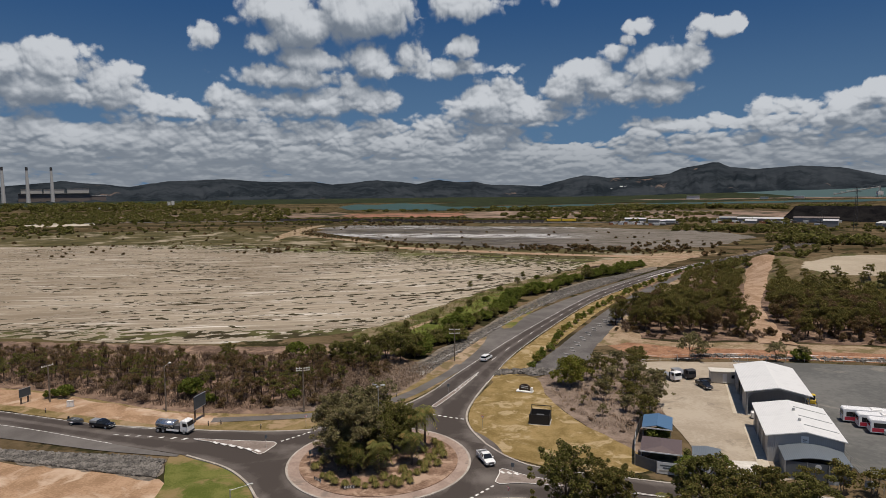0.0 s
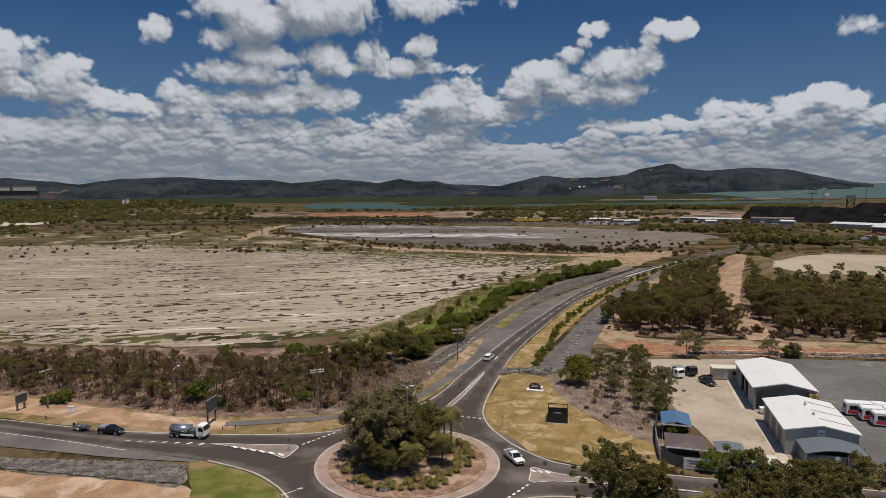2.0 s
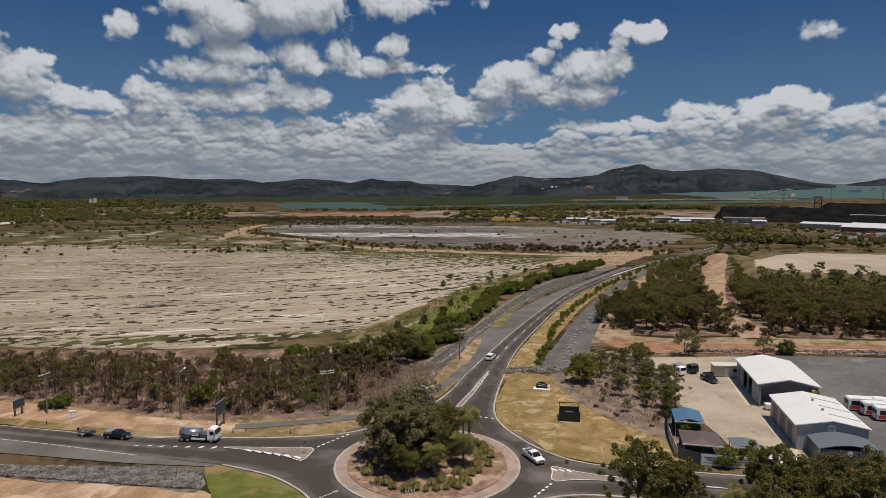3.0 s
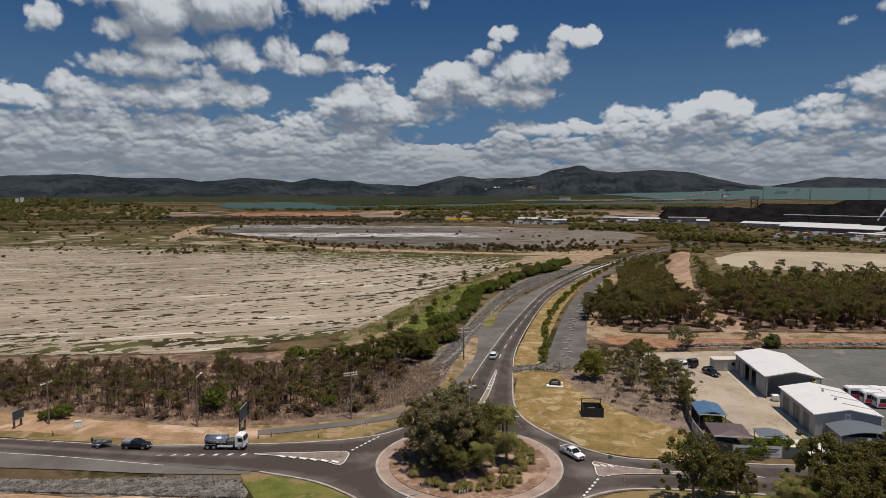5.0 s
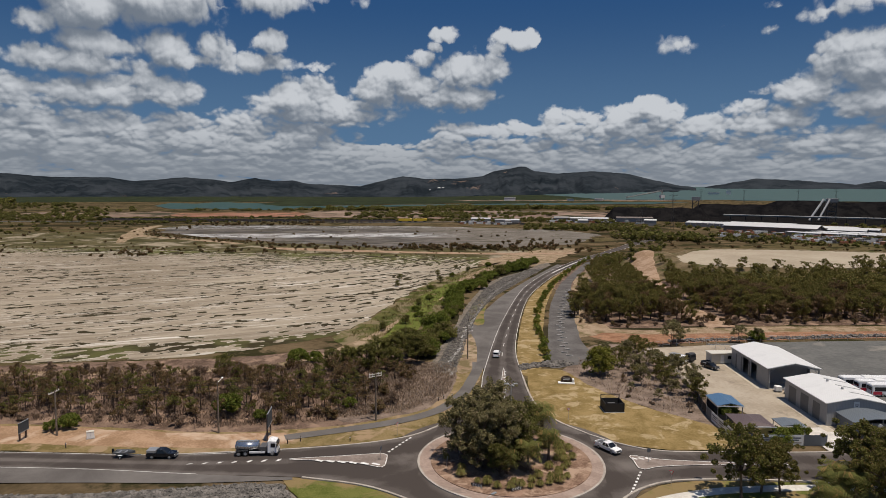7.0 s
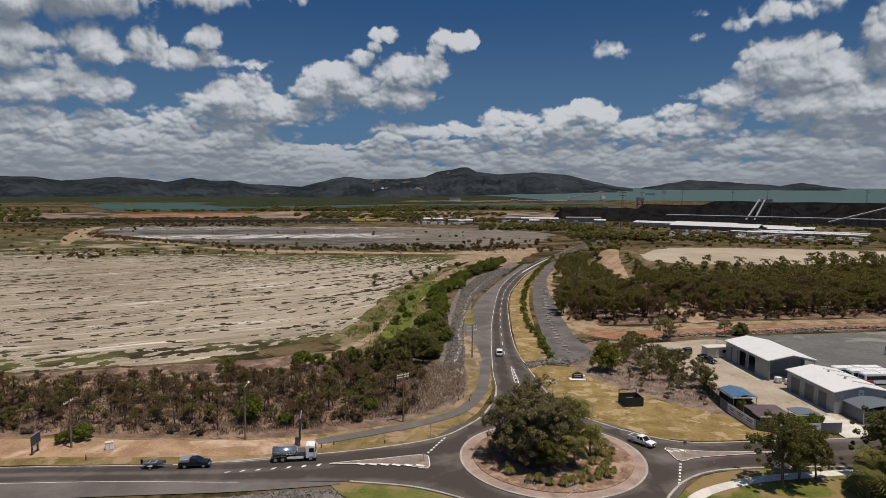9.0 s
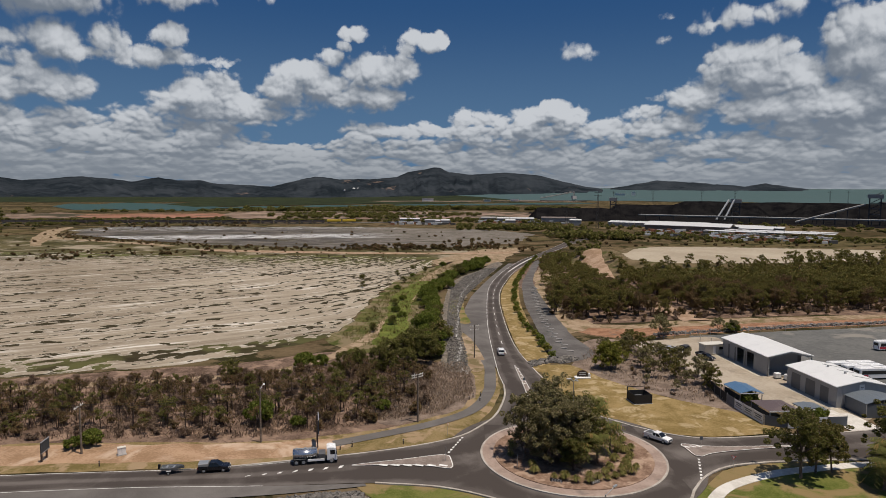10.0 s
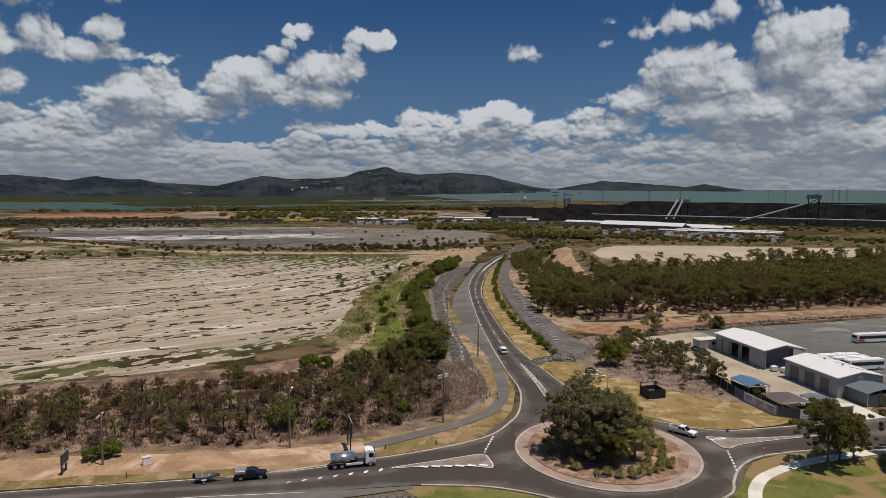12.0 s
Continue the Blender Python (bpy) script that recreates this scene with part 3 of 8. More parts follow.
M_YELLOW = painted("yellow_paint", (0.62, 0.42, 0.03), 0.5)
M_LAMP = painted("lamp_lens", (0.75, 0.74, 0.70), 0.2)
M_REDLENS = painted("red_lens", (0.35, 0.02, 0.02), 0.3)
M_GLASS = glass("dark_glass")
M_CREAM = painted("cream_sheet", (0.60, 0.57, 0.50), 0.5)
M_CONC = mottled("grey_concrete", (0.30, 0.29, 0.275), (0.42, 0.41, 0.39), 2, fine=4)
M_STACK = painted("stack_concrete", (0.46, 0.45, 0.44), 0.8)
M_BANNER = painted("banner_white", (0.62, 0.64, 0.66), 0.5)
M_BANNERGREY = painted("banner_grey", (0.10, 0.115, 0.135), 0.5)
M_BILLBACK = painted("billboard_back", (0.055, 0.065, 0.075), 0.6)


# ---------------------------------------------------------------- building helpers
def mesh_of(name, bm, material):
    me = bpy.data.meshes.new(name)
    bm.to_mesh(me)
    bm.free()
    me.materials.append(material)
    return me


def part(name, bm, material, parent=None, label="", smooth=False):
    """Links a bmesh as one mesh object under a thing or a part."""
    me = mesh_of(name, bm, material)
    if smooth:
        me.polygons.foreach_set("use_smooth", [True] * len(me.polygons))
    ob = new(name, me)
    if parent:
        ob.parent = parent
    return tagged(ob, label)


# things whose parts are given in true metres
IN_METRES = {"white_ute", "white_wagon", "black_ute", "boat_trailer", "tanker_truck", "flatbed_truck", "box_trailer", "bus", "loader", "road_sign", "bollard", "roadside_cabinet", "plastic_tank", "chevron_board"}


def thing(name, label, category, x=0.0, y=0.0, z=0.0, turn=0.0, group=""):
    ob = new(name)
    ob.empty_display_size = 0.3
    ob.matrix_basis = pose(x, y, z, 0, 0, turn) @ Matrix.Scale(1 / PLAN if name in IN_METRES else 1.0, 4)
    return tagged(ob, label, category, group)


def box(bm, x0, x1, y0, y1, z0, z1, bevel=0.0):
    m = Matrix.Translation(((x0 + x1) / 2, (y0 + y1) / 2, (z0 + z1) / 2)) @ Matrix.Diagonal((x1 - x0, y1 - y0, z1 - z0, 1))
    r = bmesh.ops.create_cube(bm, size=1, matrix=m)
    if bevel:
        edges = list({e for v in r["verts"] for e in v.link_edges})
        bmesh.ops.bevel(bm, geom=edges, offset=bevel, segments=1, affect="EDGES")
    return bm


def rod(bm, a, b, r0, r1=None, n=8):
    """A round bar from a to b, tapering from r0 to r1."""
    a, b = Vector(a), Vector(b)
    way = b - a
    m = Matrix.Translation((a + b) / 2) @ way.to_track_quat("Z", "Y").to_matrix().to_4x4()
    bmesh.ops.create_cone(bm, cap_ends=True, segments=n, radius1=r0, radius2=r0 if r1 is None else r1, depth=way.length, matrix=m)
    return bm


def profile(bm, pts, x0, x1, axis="x"):
    """A prism: the outline pts in (y, z), or (x, z) for axis y, drawn from x0 to x1."""
    def at(p, w):
        return (w, p[0], p[1]) if axis == "x" else (p[0], w, p[1])
    a = [bm.verts.new(at(p, x0)) for p in pts]
    b = [bm.verts.new(at(p, x1)) for p in pts]
    bm.faces.new(a)
    bm.faces.new(b[::-1])
    for i in range(len(pts)):
        j = (i + 1) % len(pts)
        bm.faces.new((a[i], b[i], b[j], a[j]))
    bmesh.ops.recalc_face_normals(bm, faces=bm.faces)
    return bm


def spline(pts, step, closed=False):
    """A smooth line through pts, with a point about every step metres."""
    P = [Vector((*p[:2], 0)) for p in pts]
    n = len(P)
    out = []
    for i in range(n if closed else n - 1):
        p0 = P[(i - 1) % n] if closed or i > 0 else 2 * P[0] - P[1]
        p1, p2 = P[i], P[(i + 1) % n]
        p3 = P[(i + 2) % n] if closed or i + 2 < n else 2 * P[-1] - P[-2]
        k = max(1, int((p2 - p1).length / step))
        for s in range(k):
            t = s / k
            out.append(0.5 * (2 * p1 + (p2 - p0) * t + (2 * p0 - 5 * p1 + 4 * p2 - p3) * t * t + (3 * p1 - p0 - 3 * p2 + p3) * t ** 3))
    if not closed:
        out.append(P[-1])
    return out


def even(line, count):
    """count points at even steps along a line."""
    L = np.array([[p.x, p.y] for p in line])
    s = np.r_[0, np.cumsum(np.hypot(*np.diff(L, axis=0).T))]
    u = np.linspace(0, s[-1], count)
    return [Vector((np.interp(a, s, L[:, 0]), np.interp(a, s, L[:, 1]), 0)) for a in u]


CENTRE = (-39.0, 5.0)


def rise(x, y):
    """The plain lifts a little towards the harbour in the distance."""
    dx, dy = x - CENTRE[0], y - CENTRE[1]
    r, az = math.hypot(dx, dy), math.degrees(math.atan2(dx, dy))
    if r < 1500 or dy < -200:
        return 0.0
    k = min(1, max(0, (az - 8) / 30))
    return 60 * k * k * (3 - 2 * k) * ((r - 1500) / 2450) ** 1.5


# the clay pan stands behind an embankment; a sandy mound ends the trail
PAN = [(136, 280), (147, 303), (178, 330), (198, 337), (235, 325), (264, 308), (309, 282), (345, 261), (470, 200), (455, 160), (345, 213), (300, 230), (215, 240), (175, 248), (142, 260)]
MOUND = (133.0, 311.0)


def hill(x, y):
    """Height of the ground round the clay pan."""
    if not (90 < x < 520 and 110 < y < 380):
        return 0.0
    away, within_ = 1e9, False
    for (x0, y0), (x1, y1) in zip(PAN, PAN[1:] + PAN[:1]):
        ex, ey = x1 - x0, y1 - y0
        k = min(1.0, max(0.0, ((x - x0) * ex + (y - y0) * ey) / (ex * ex + ey * ey)))
        away = min(away, math.hypot(x - x0 - k * ex, y - y0 - k * ey))
        if (y0 > y) != (y1 > y) and x < ex * (y - y0) / ey + x0:
            within_ = not within_
    if within_:
        return 6.0
    k = max(0.0, 1 - away / 26.0)
    bank = 6.0 * k * k * (3 - 2 * k) + 0.9 * math.exp(-((away - 4.0) / 3.0) ** 2)
    return bank + 6.2 * math.exp(-((x - MOUND[0]) ** 2 + (y - MOUND[1]) ** 2) / 130.0)


def polar(az, r, z=0.0):
    a = radians(az)
    return (CENTRE[0] + r * math.sin(a), CENTRE[1] + r * math.cos(a), z)


def patch(name, pts, z, material, label, step=2.0, ragged=0.6, size=4.0, category="ground", drape=False):
    """A sheet of ground with a smooth, slightly ragged outline."""
    bm = bmesh.new()
    vs = []
    for p in spline(pts, step, True):
        q = Vector((p.x / size, p.y / size, z * 7))
        d = noise.noise_vector(q) * ragged + noise.noise_vector(q * 3.1) * ragged * 0.4
        x, y = p.x + d.x, p.y + d.y
        vs.append(bm.verts.new((x, y, z + (rise(x, y) if drape else 0))))
    f = bm.faces.new(vs)
    f.normal_update()
    bmesh.ops.triangulate(bm, faces=[f], ngon_method="EAR_CLIP")
    bm.normal_update()
    for f in bm.faces:
        if f.normal.z < 0:
            f.normal_flip()
    return tagged(part(name, bm, material), label, category, kind="structure")


def loft(name, left, right, z, material, label, count=80, lanes=2.0, category="road"):
    """A carriageway between two edge lines; its UVs count lanes across and metres along."""
    L, R = even(spline(left, 2), count), even(spline(right, 2), count)
    bm = bmesh.new()
    uv = bm.loops.layers.uv.new("UVMap")
    cols = 6
    grid = [[bm.verts.new((*(a.lerp(b, c / cols)).xy, z)) for c in range(cols + 1)] for a, b in zip(L, R)]
    for i in range(count - 1):
        for c in range(cols):
            f = bm.faces.new((grid[i][c], grid[i][c + 1], grid[i + 1][c + 1], grid[i + 1][c]))
            for loop, (u, v) in zip(f.loops, ((c, i), (c + 1, i), (c + 1, i + 1), (c, i + 1))):
                loop[uv].uv = (u / cols * lanes, v)
            f.normal_update()
            if f.normal.z < 0:
                f.normal_flip()
    return tagged(part(name, bm, material), label, category, kind="structure")


def stripe(name, line, width, z, material, parent=None, thick=0.0, label=""):
    """A painted line, or with thick a kerb, along a line of points."""
    bm = bmesh.new()
    rows_ = []
    for i, p in enumerate(line):
        a, b = line[max(0, i - 1)], line[min(len(line) - 1, i + 1)]
        d = (b - a).normalized()
        s = Vector((d.y, -d.x, 0)) * width / 2
        row = [bm.verts.new((p.x - s.x, p.y - s.y, z)), bm.verts.new((p.x + s.x, p.y + s.y, z))]
        if thick:
            row += [bm.verts.new((p.x + s.x, p.y + s.y, z - thick)), bm.verts.new((p.x - s.x, p.y - s.y, z - thick))]
        rows_.append(row)
    n = len(rows_[0])
    for r, q in zip(rows_, rows_[1:]):
        for i in range(n if n > 2 else 1):
            bm.faces.new((r[i], q[i], q[(i + 1) % n], r[(i + 1) % n]))
    if n > 2:
        bm.faces.new(rows_[0])
        bm.faces.new(rows_[-1][::-1])
    bmesh.ops.recalc_face_normals(bm, faces=bm.faces)
    if n == 2:
        for f in bm.faces:
            if f.normal.z < 0:
                f.normal_flip()
    return part(name, bm, material, parent, label)


def ring(name, c, r0, r1, z0, z1, material, parent=None, n=96, label=""):
    """A raised ring with vertical edges; r0 of 0 makes a disc."""
    bm = bmesh.new()
    a = [2 * math.pi * i / n for i in range(n)]
    out_t = [bm.verts.new((c[0] + r1 * math.cos(t), c[1] + r1 * math.sin(t), z1)) for t in a]
    out_b = [bm.verts.new((c[0] + r1 * math.cos(t), c[1] + r1 * math.sin(t), z0)) for t in a]
    if r0:
        in_t = [bm.verts.new((c[0] + r0 * math.cos(t), c[1] + r0 * math.sin(t), z1)) for t in a]
    else:
        in_t = [bm.verts.new((c[0], c[1], z1))] * n
    for i in range(n):
        j = (i + 1) % n
        bm.faces.new((out_b[i], out_b[j], out_t[j], out_t[i]))
        bm.faces.new((out_t[i], out_t[j], in_t[j], in_t[i]) if r0 else (out_t[i], out_t[j], in_t[0]))
    return part(name, bm, material, parent, label)


# ---------------------------------------------------------------- the plain, the hills and the water
def build_ground():
    bm = bmesh.new()
    radii = [0, 30, 60, 100, 150, 220, 320, 450, 650, 900, 1200, 1500, 1800, 2100, 2400, 2700, 3000, 3300, 3600, 3960]
    n = 144
    rings = [[bm.verts.new((CENTRE[0], CENTRE[1], 0))]]
    for r in radii[1:]:
        row = []
        for i in range(n):
            x, y, _ = polar(360 * i / n, r)
            row.append(bm.verts.new((x, y, rise(x, y))))
        rings.append(row)
    for i in range(n):
        bm.faces.new((rings[0][0], rings[1][i], rings[1][(i + 1) % n]))
    for a, b in zip(rings[1:], rings[2:]):
        for i in range(n):
            j = (i + 1) % n
            bm.faces.new((a[i], b[i], b[j], a[j]))
    bmesh.ops.recalc_face_normals(bm, faces=bm.faces)
    if sum(f.normal.z for f in bm.faces) < 0:
        bmesh.ops.reverse_faces(bm, faces=bm.faces)
    tagged(part("ground", bm, M_EARTH), "dry grass and bare earth of a wide coastal plain", "ground", kind="structure")


# skyline of the ranges: azimuth, elevation in degrees
SKYLINE = [(-75, 0.4), (-60, 0.7), (-45, 0.5), (-36.8, 0.40), (-34.7, 0.67), (-32.5, 0.87), (-30.3, 0.69), (-27.9, 0.42), (-25.4, 0.81), (-21.1, 1.02), (-17.4, 0.76),
           (-13.7, 0.79), (-11.8, 0.48), (-7.9, 0.84), (-5.9, 0.66), (-4.5, 0.47), (-2.5, 0.84), (-1.2, 0.59), (0.5, 0.66), (2.0, 0.36), (4.9, 0.26), (6.2, 0.16), (7.8, 0.58),
           (9.9, 1.09), (12.0, 0.83), (14.8, 0.90), (16.9, 1.11), (17.8, 1.53), (18.9, 1.72), (20.1, 1.97), (20.6, 1.93), (21.4, 1.56), (23.4, 1.34), (26.3, 1.55), (29, 1.38), (30.6, 0.98), (33.6, 0.32), (34.6, 0.2)]
SKYLINE_EAST = [(35, 0.2), (36.5, 0.47), (38.9, 0.92), (40.5, 0.84), (42.1, 0.75), (43.9, 0.60), (45.7, 0.47), (47.2, 0.73), (48.7, 0.47), (50.5, 0.2), (52, 0.1)]


def build_range(name, line, r_top, depth, label):
    az0, az1 = line[0][0], line[-1][0]
    n = int((az1 - az0) / 0.12)
    rows_ = 14
    bm = bmesh.new()
    grid = []
    for i in range(n + 1):
        az = az0 + (az1 - az0) * i / n
        top = np.interp(az, [p[0] for p in line], [p[1] for p in line])
        top += 0.045 * noise.fractal(Vector((az * 1.1, 3.3, 0)), 1.0, 2.0, 5)
        z_top = max(2.0, 40.5 + r_top * math.tan(radians(top)))
        col = []
        for j in range(rows_ + 1):
            u = j / rows_
            r = r_top - depth * (1 - u) if u <= 1 else r_top
            x, y, _ = polar(az, r)
            shape = u ** 1.35
            ridge = 0.22 * noise.fractal(Vector((az * 0.8, u * 2.2, 1.7)), 1.0, 2.0, 5) * math.sin(math.pi * min(1, u)) if u < 1 else 0
            ridge += 0.13 * noise.fractal(Vector((az * 2.4 + u * 1.5, u * 1.1, 6.1)), 1.0, 2.0, 4) * math.sin(math.pi * u)
            low = rise(x, y) - 3
            col.append(bm.verts.new((x, y, low + (z_top - low) * max(0, shape + ridge * 0.8) if u < 1 else z_top)))
        x, y, _ = polar(az, r_top + 40)
        col.append(bm.verts.new((x, y, rise(x, y) - 5)))
        grid.append(col)
    for a, b in zip(grid, grid[1:]):
        for j in range(len(a) - 1):
            bm.faces.new((a[j], a[j + 1], b[j + 1], b[j]))
    bmesh.ops.recalc_face_normals(bm, faces=bm.faces)
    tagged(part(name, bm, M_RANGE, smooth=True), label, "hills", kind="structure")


def sheet(name, az0, az1, r0, r1, lift, material, label, ragged=0.0, category="water", pinch=True):
    """A sheet on the far plain between two bearings and two ranges (or a range at each end); the shores wander a little."""
    bm = bmesh.new()
    n, k = max(8, int((az1 - az0) / 0.4)), 10
    grid = []
    (q0, q2), (q1, q3) = r0 if isinstance(r0, tuple) else (r0, r0), r1 if isinstance(r1, tuple) else (r1, r1)
    r0, r1 = q0, q1
    for i in range(n + 1):
        u = i / n
        az = az0 + (az1 - az0) * u
        w = ragged * noise.fractal(Vector((az * 0.35, q0 * 0.01, 0)), 1.0, 2.0, 4)
        v = ragged * noise.fractal(Vector((az * 0.35, q1 * 0.01, 9)), 1.0, 2.0, 4)
        r0, r1 = q0 + (q2 - q0) * u, q1 + (q3 - q1) * u
        close = min(1.0, 12 * min(u, 1 - u)) if pinch else 1.0
        mid = (r0 + r1) / 2
        a, b = mid + (r0 * (1 + w) - mid) * close, mid + (r1 * (1 + v) - mid) * close
        col = []
        for j in range(k + 1):
            x, y, _ = polar(az, a + (b - a) * j / k)
            col.append(bm.verts.new((x, y, rise(x, y) + lift)))
        grid.append(col)
    for a, b in zip(grid, grid[1:]):
        for j in range(k):
            bm.faces.new((a[j], a[j + 1], b[j + 1], b[j]))
    bmesh.ops.recalc_face_normals(bm, faces=bm.faces)
    if sum(f.normal.z for f in bm.faces) < 0:
        bmesh.ops.reverse_faces(bm, faces=bm.faces)
    return tagged(part(name, bm, material), label, category, kind="structure")


build_ground()
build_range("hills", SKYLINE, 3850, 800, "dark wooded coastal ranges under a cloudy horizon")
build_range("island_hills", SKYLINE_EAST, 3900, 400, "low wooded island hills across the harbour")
sheet("harbour_water", 22, 84, 2180, 3940, 1.0, M_SEA, "grey-green harbour water reaching the horizon", 0.02, "water", True)

# ---------------------------------------------------------------- the ground near the roundabout
HUB = (-14.5, 95.6)

patch("tidal_flat", [(-420, 330), (-300, 190), (-135, 176), (-84, 171), (-60, 172), (-36, 184), (-24, 200), (-8, 236), (2, 256), (28, 298), (54, 338), (72, 366),
                     (20, 398), (-70, 432), (-140, 466), (-230, 490), (-330, 480), (-440, 470)], 0.05, M_MUD,
      "pale beige tidal mud flat streaked with salt and low samphire", 3, 2.2, 9)
patch("marsh", [(-520, 505), (-440, 476), (-330, 484), (-230, 492), (-140, 468), (-70, 434), (20, 400), (74, 370), (106, 402), (146, 428), (80, 430), (10, 464), (-60, 508), (-115, 560), (-200, 640), (-420, 650)],
      0.04, M_MARSH, "olive marsh between the mud flat and the salt pan", 4, 4, 15)
patch("salt_pan", [(-98, 556), (-145, 612), (-160, 665), (-158, 735), (-110, 752), (-40, 734), (20, 708), (100, 690), (166, 642), (214, 600), (222, 540), (168, 458), (130, 442), (82, 430), (10, 462), (-50, 500)], 0.05, M_SALT,
      "grey salt pan with white crust and dark weed", 4, 14, 45)
patch("clay_pan", PAN, 6.10, M_CLAY, "bare pale clay pan behind an embankment", 4, 1.5, 15)


def build_embankment():
    """The raised ground under and round the clay pan, one draped sheet."""
    bm = bmesh.new()
    step, nx, ny = 3.0, 140, 86
    x0, y0 = 98.0, 124.0
    grid = {}
    for i in range(nx + 1):
        for j in range(ny + 1):
            x, y = x0 + i * step, y0 + j * step
            h = hill(x, y)
            if h > 0.04:
                h += 0.35 * noise.fractal(Vector((x * 0.09, y * 0.09, 2.0)), 1.0, 2.0, 4) * min(1.0, h) * (h < 5.99 or 0)
                grid[i, j] = bm.verts.new((x, y, h + 0.03))
    for i in range(nx):
        for j in range(ny):
            ring_ = [grid.get(k) for k in ((i, j), (i + 1, j), (i + 1, j + 1), (i, j + 1))]
            if all(ring_):
                bm.faces.new(ring_)
    tagged(part("pan_embankment", bm, M_BANK, smooth=True), "dry brown grass embankment round the clay pan", "embankment", kind="structure")


build_embankment()
patch("scrub_ground", [(-240, 178), (-240, 150), (-130, 137), (-84, 124), (-58, 117), (-38, 116), (-22, 120), (-14, 130), (-12, 146), (-20, 160), (-34, 170), (-60, 167), (-100, 170)],
      0.04, M_SCRUB, "reddish leaf litter under dry scrub", 2, 1.2, 4)
patch("brush_ground", [(-38, 119), (-26, 119), (-17, 126), (-12, 138), (-9, 150), (-18, 152), (-30, 140)], 0.07, M_SCRUBGREY, "grey dead brush on a bank", 2, 1, 3)
patch("green_bank", [(-26, 166), (-14, 178), (-2, 204), (14, 240), (36, 276), (72, 325), (90, 345), (76, 352), (52, 330), (20, 288), (-4, 244), (-22, 204), (-34, 182)],
      0.09, M_GREENBANK, "green and yellow grass bank beside the mud", 2, 1.6, 5)
patch("green_strip", [(-24, 174), (-15, 196), (-7, 218), (1, 240), (12, 260), (26, 280), (31, 276), (17, 254), (8, 236), (0, 216), (-8, 194), (-16, 174)], 0.115, M_GREENSTRIP, "fresh green grass strip along the embankment", 2, 1.0, 5)
patch("rock_slope", [(-13, 142), (-8, 146), (-3, 160), (1, 172), (14, 206), (30, 238), (56, 278), (92, 332), (88, 336), (68, 309), (48, 287), (30, 257), (10, 211), (-5, 174), (-14.5, 150)],
      0.11, M_ROCKBED, "grey rip-rap rock on the road embankment", 2, 0.8, 3)
patch("west_verge", [(-240, 160), (-150, 140), (-96, 130), (-78, 124.5), (-58, 117.5), (-40, 116), (-28, 118.5), (-20, 124), (-14, 136), (-10, 149), (-3, 149), (-8, 134), (-13, 124),
                     (-22, 113), (-29, 108.5), (-42, 107.6), (-63, 109.5), (-90, 117), (-150, 134), (-240, 156)], 0.06, M_VERGE, "dry verge grass with green patches", 2, 0.5, 4)
patch("orange_shoulder", [(-150, 138), (-96, 129), (-78, 123.5), (-58, 116.6), (-47, 114.5), (-46, 110.5), (-55, 110.2), (-68, 113.2), (-82, 117.5), (-96, 121.5), (-150, 136)], 0.08, M_ORANGE,
      "orange bare earth beside the road", 2, 0.7, 5)
patch("near_earth", [(-200, 128), (-120, 108), (-75, 94.5), (-62, 92.5), (-52, 90), (-45, 88), (-43, 82), (-48, 60), (-90, 40), (-200, 60)], 0.03, M_ORANGE,
      "orange bare earth of a cleared lot", 2, 1, 6)
patch("near_rock", [(-160, 121), (-120, 110), (-75.3, 98.4), (-65, 97.5), (-52, 96.6), (-47, 95.3), (-45.5, 88.6), (-52.6, 90.2), (-63, 92.4), (-73, 94.4), (-120, 107), (-160, 117)],
      0.05, M_ROCKBED, "grey rock bank beside the road", 1.0, 1.3, 2.2)
patch("near_lawn", [(-47.5, 97.6), (-44, 97.2), (-37, 93), (-32, 88), (-29, 82), (-25.5, 78), (-20, 75.5), (-13, 75), (-6, 77), (-4, 66), (-20, 55), (-42, 60), (-43, 84), (-45.5, 91)],
      0.07, M_LAWN, "green lawn with worn brown patches", 2, 0.25, 3)
patch("park_lawn", [(-9, 77.5), (-4.5, 79.5), (0.5, 82.4), (5, 83.8), (11, 83), (20.5, 80.4), (34, 75.5), (80, 60), (60, 30), (-6, 40)], 0.06, M_LAWN, "green and brown park lawn", 2, 0.15, 3)
patch("dry_lawn", [(-1.2, 113), (0, 124.5), (3.6, 135.6), (7, 140.5), (13, 139.5), (14, 128), (16, 119), (19, 111), (23, 104), (26, 95.4), (22, 92.2), (11, 94.2), (5, 98), (1.8, 103)],
      0.10, M_DRYGRASS, "mown straw-yellow grass beside the roundabout", 1.5, 0.25, 3)
patch("mulch_ground", [(13, 138), (14, 128), (16, 119), (19, 111), (23, 103), (26, 98), (30, 106), (34, 116), (36, 126), (39, 140), (40, 151), (36, 160), (26, 156), (20, 148)],
      0.08, M_SCRUBGREY, "grey-brown leaf mulch under shrubs", 2, 0.6, 4)
patch("yard", [(39, 152), (52, 153), (66, 151), (60, 140), (53, 122), (50, 112), (50, 98), (46, 92), (37, 90), (34, 97), (34, 106), (34, 116), (35, 126), (39, 140)], 0.12, M_YARD,
      "pale compacted gravel yard", 1.5, 0.15, 3)
patch("bus_yard", [(60, 152), (66, 153.5), (110, 147), (160, 136), (170, 90), (110, 80), (60, 90), (55, 97), (57, 112), (58, 130)], 0.11, M_BUSPARK, "grey gravel bus yard", 2, 0.2, 4)
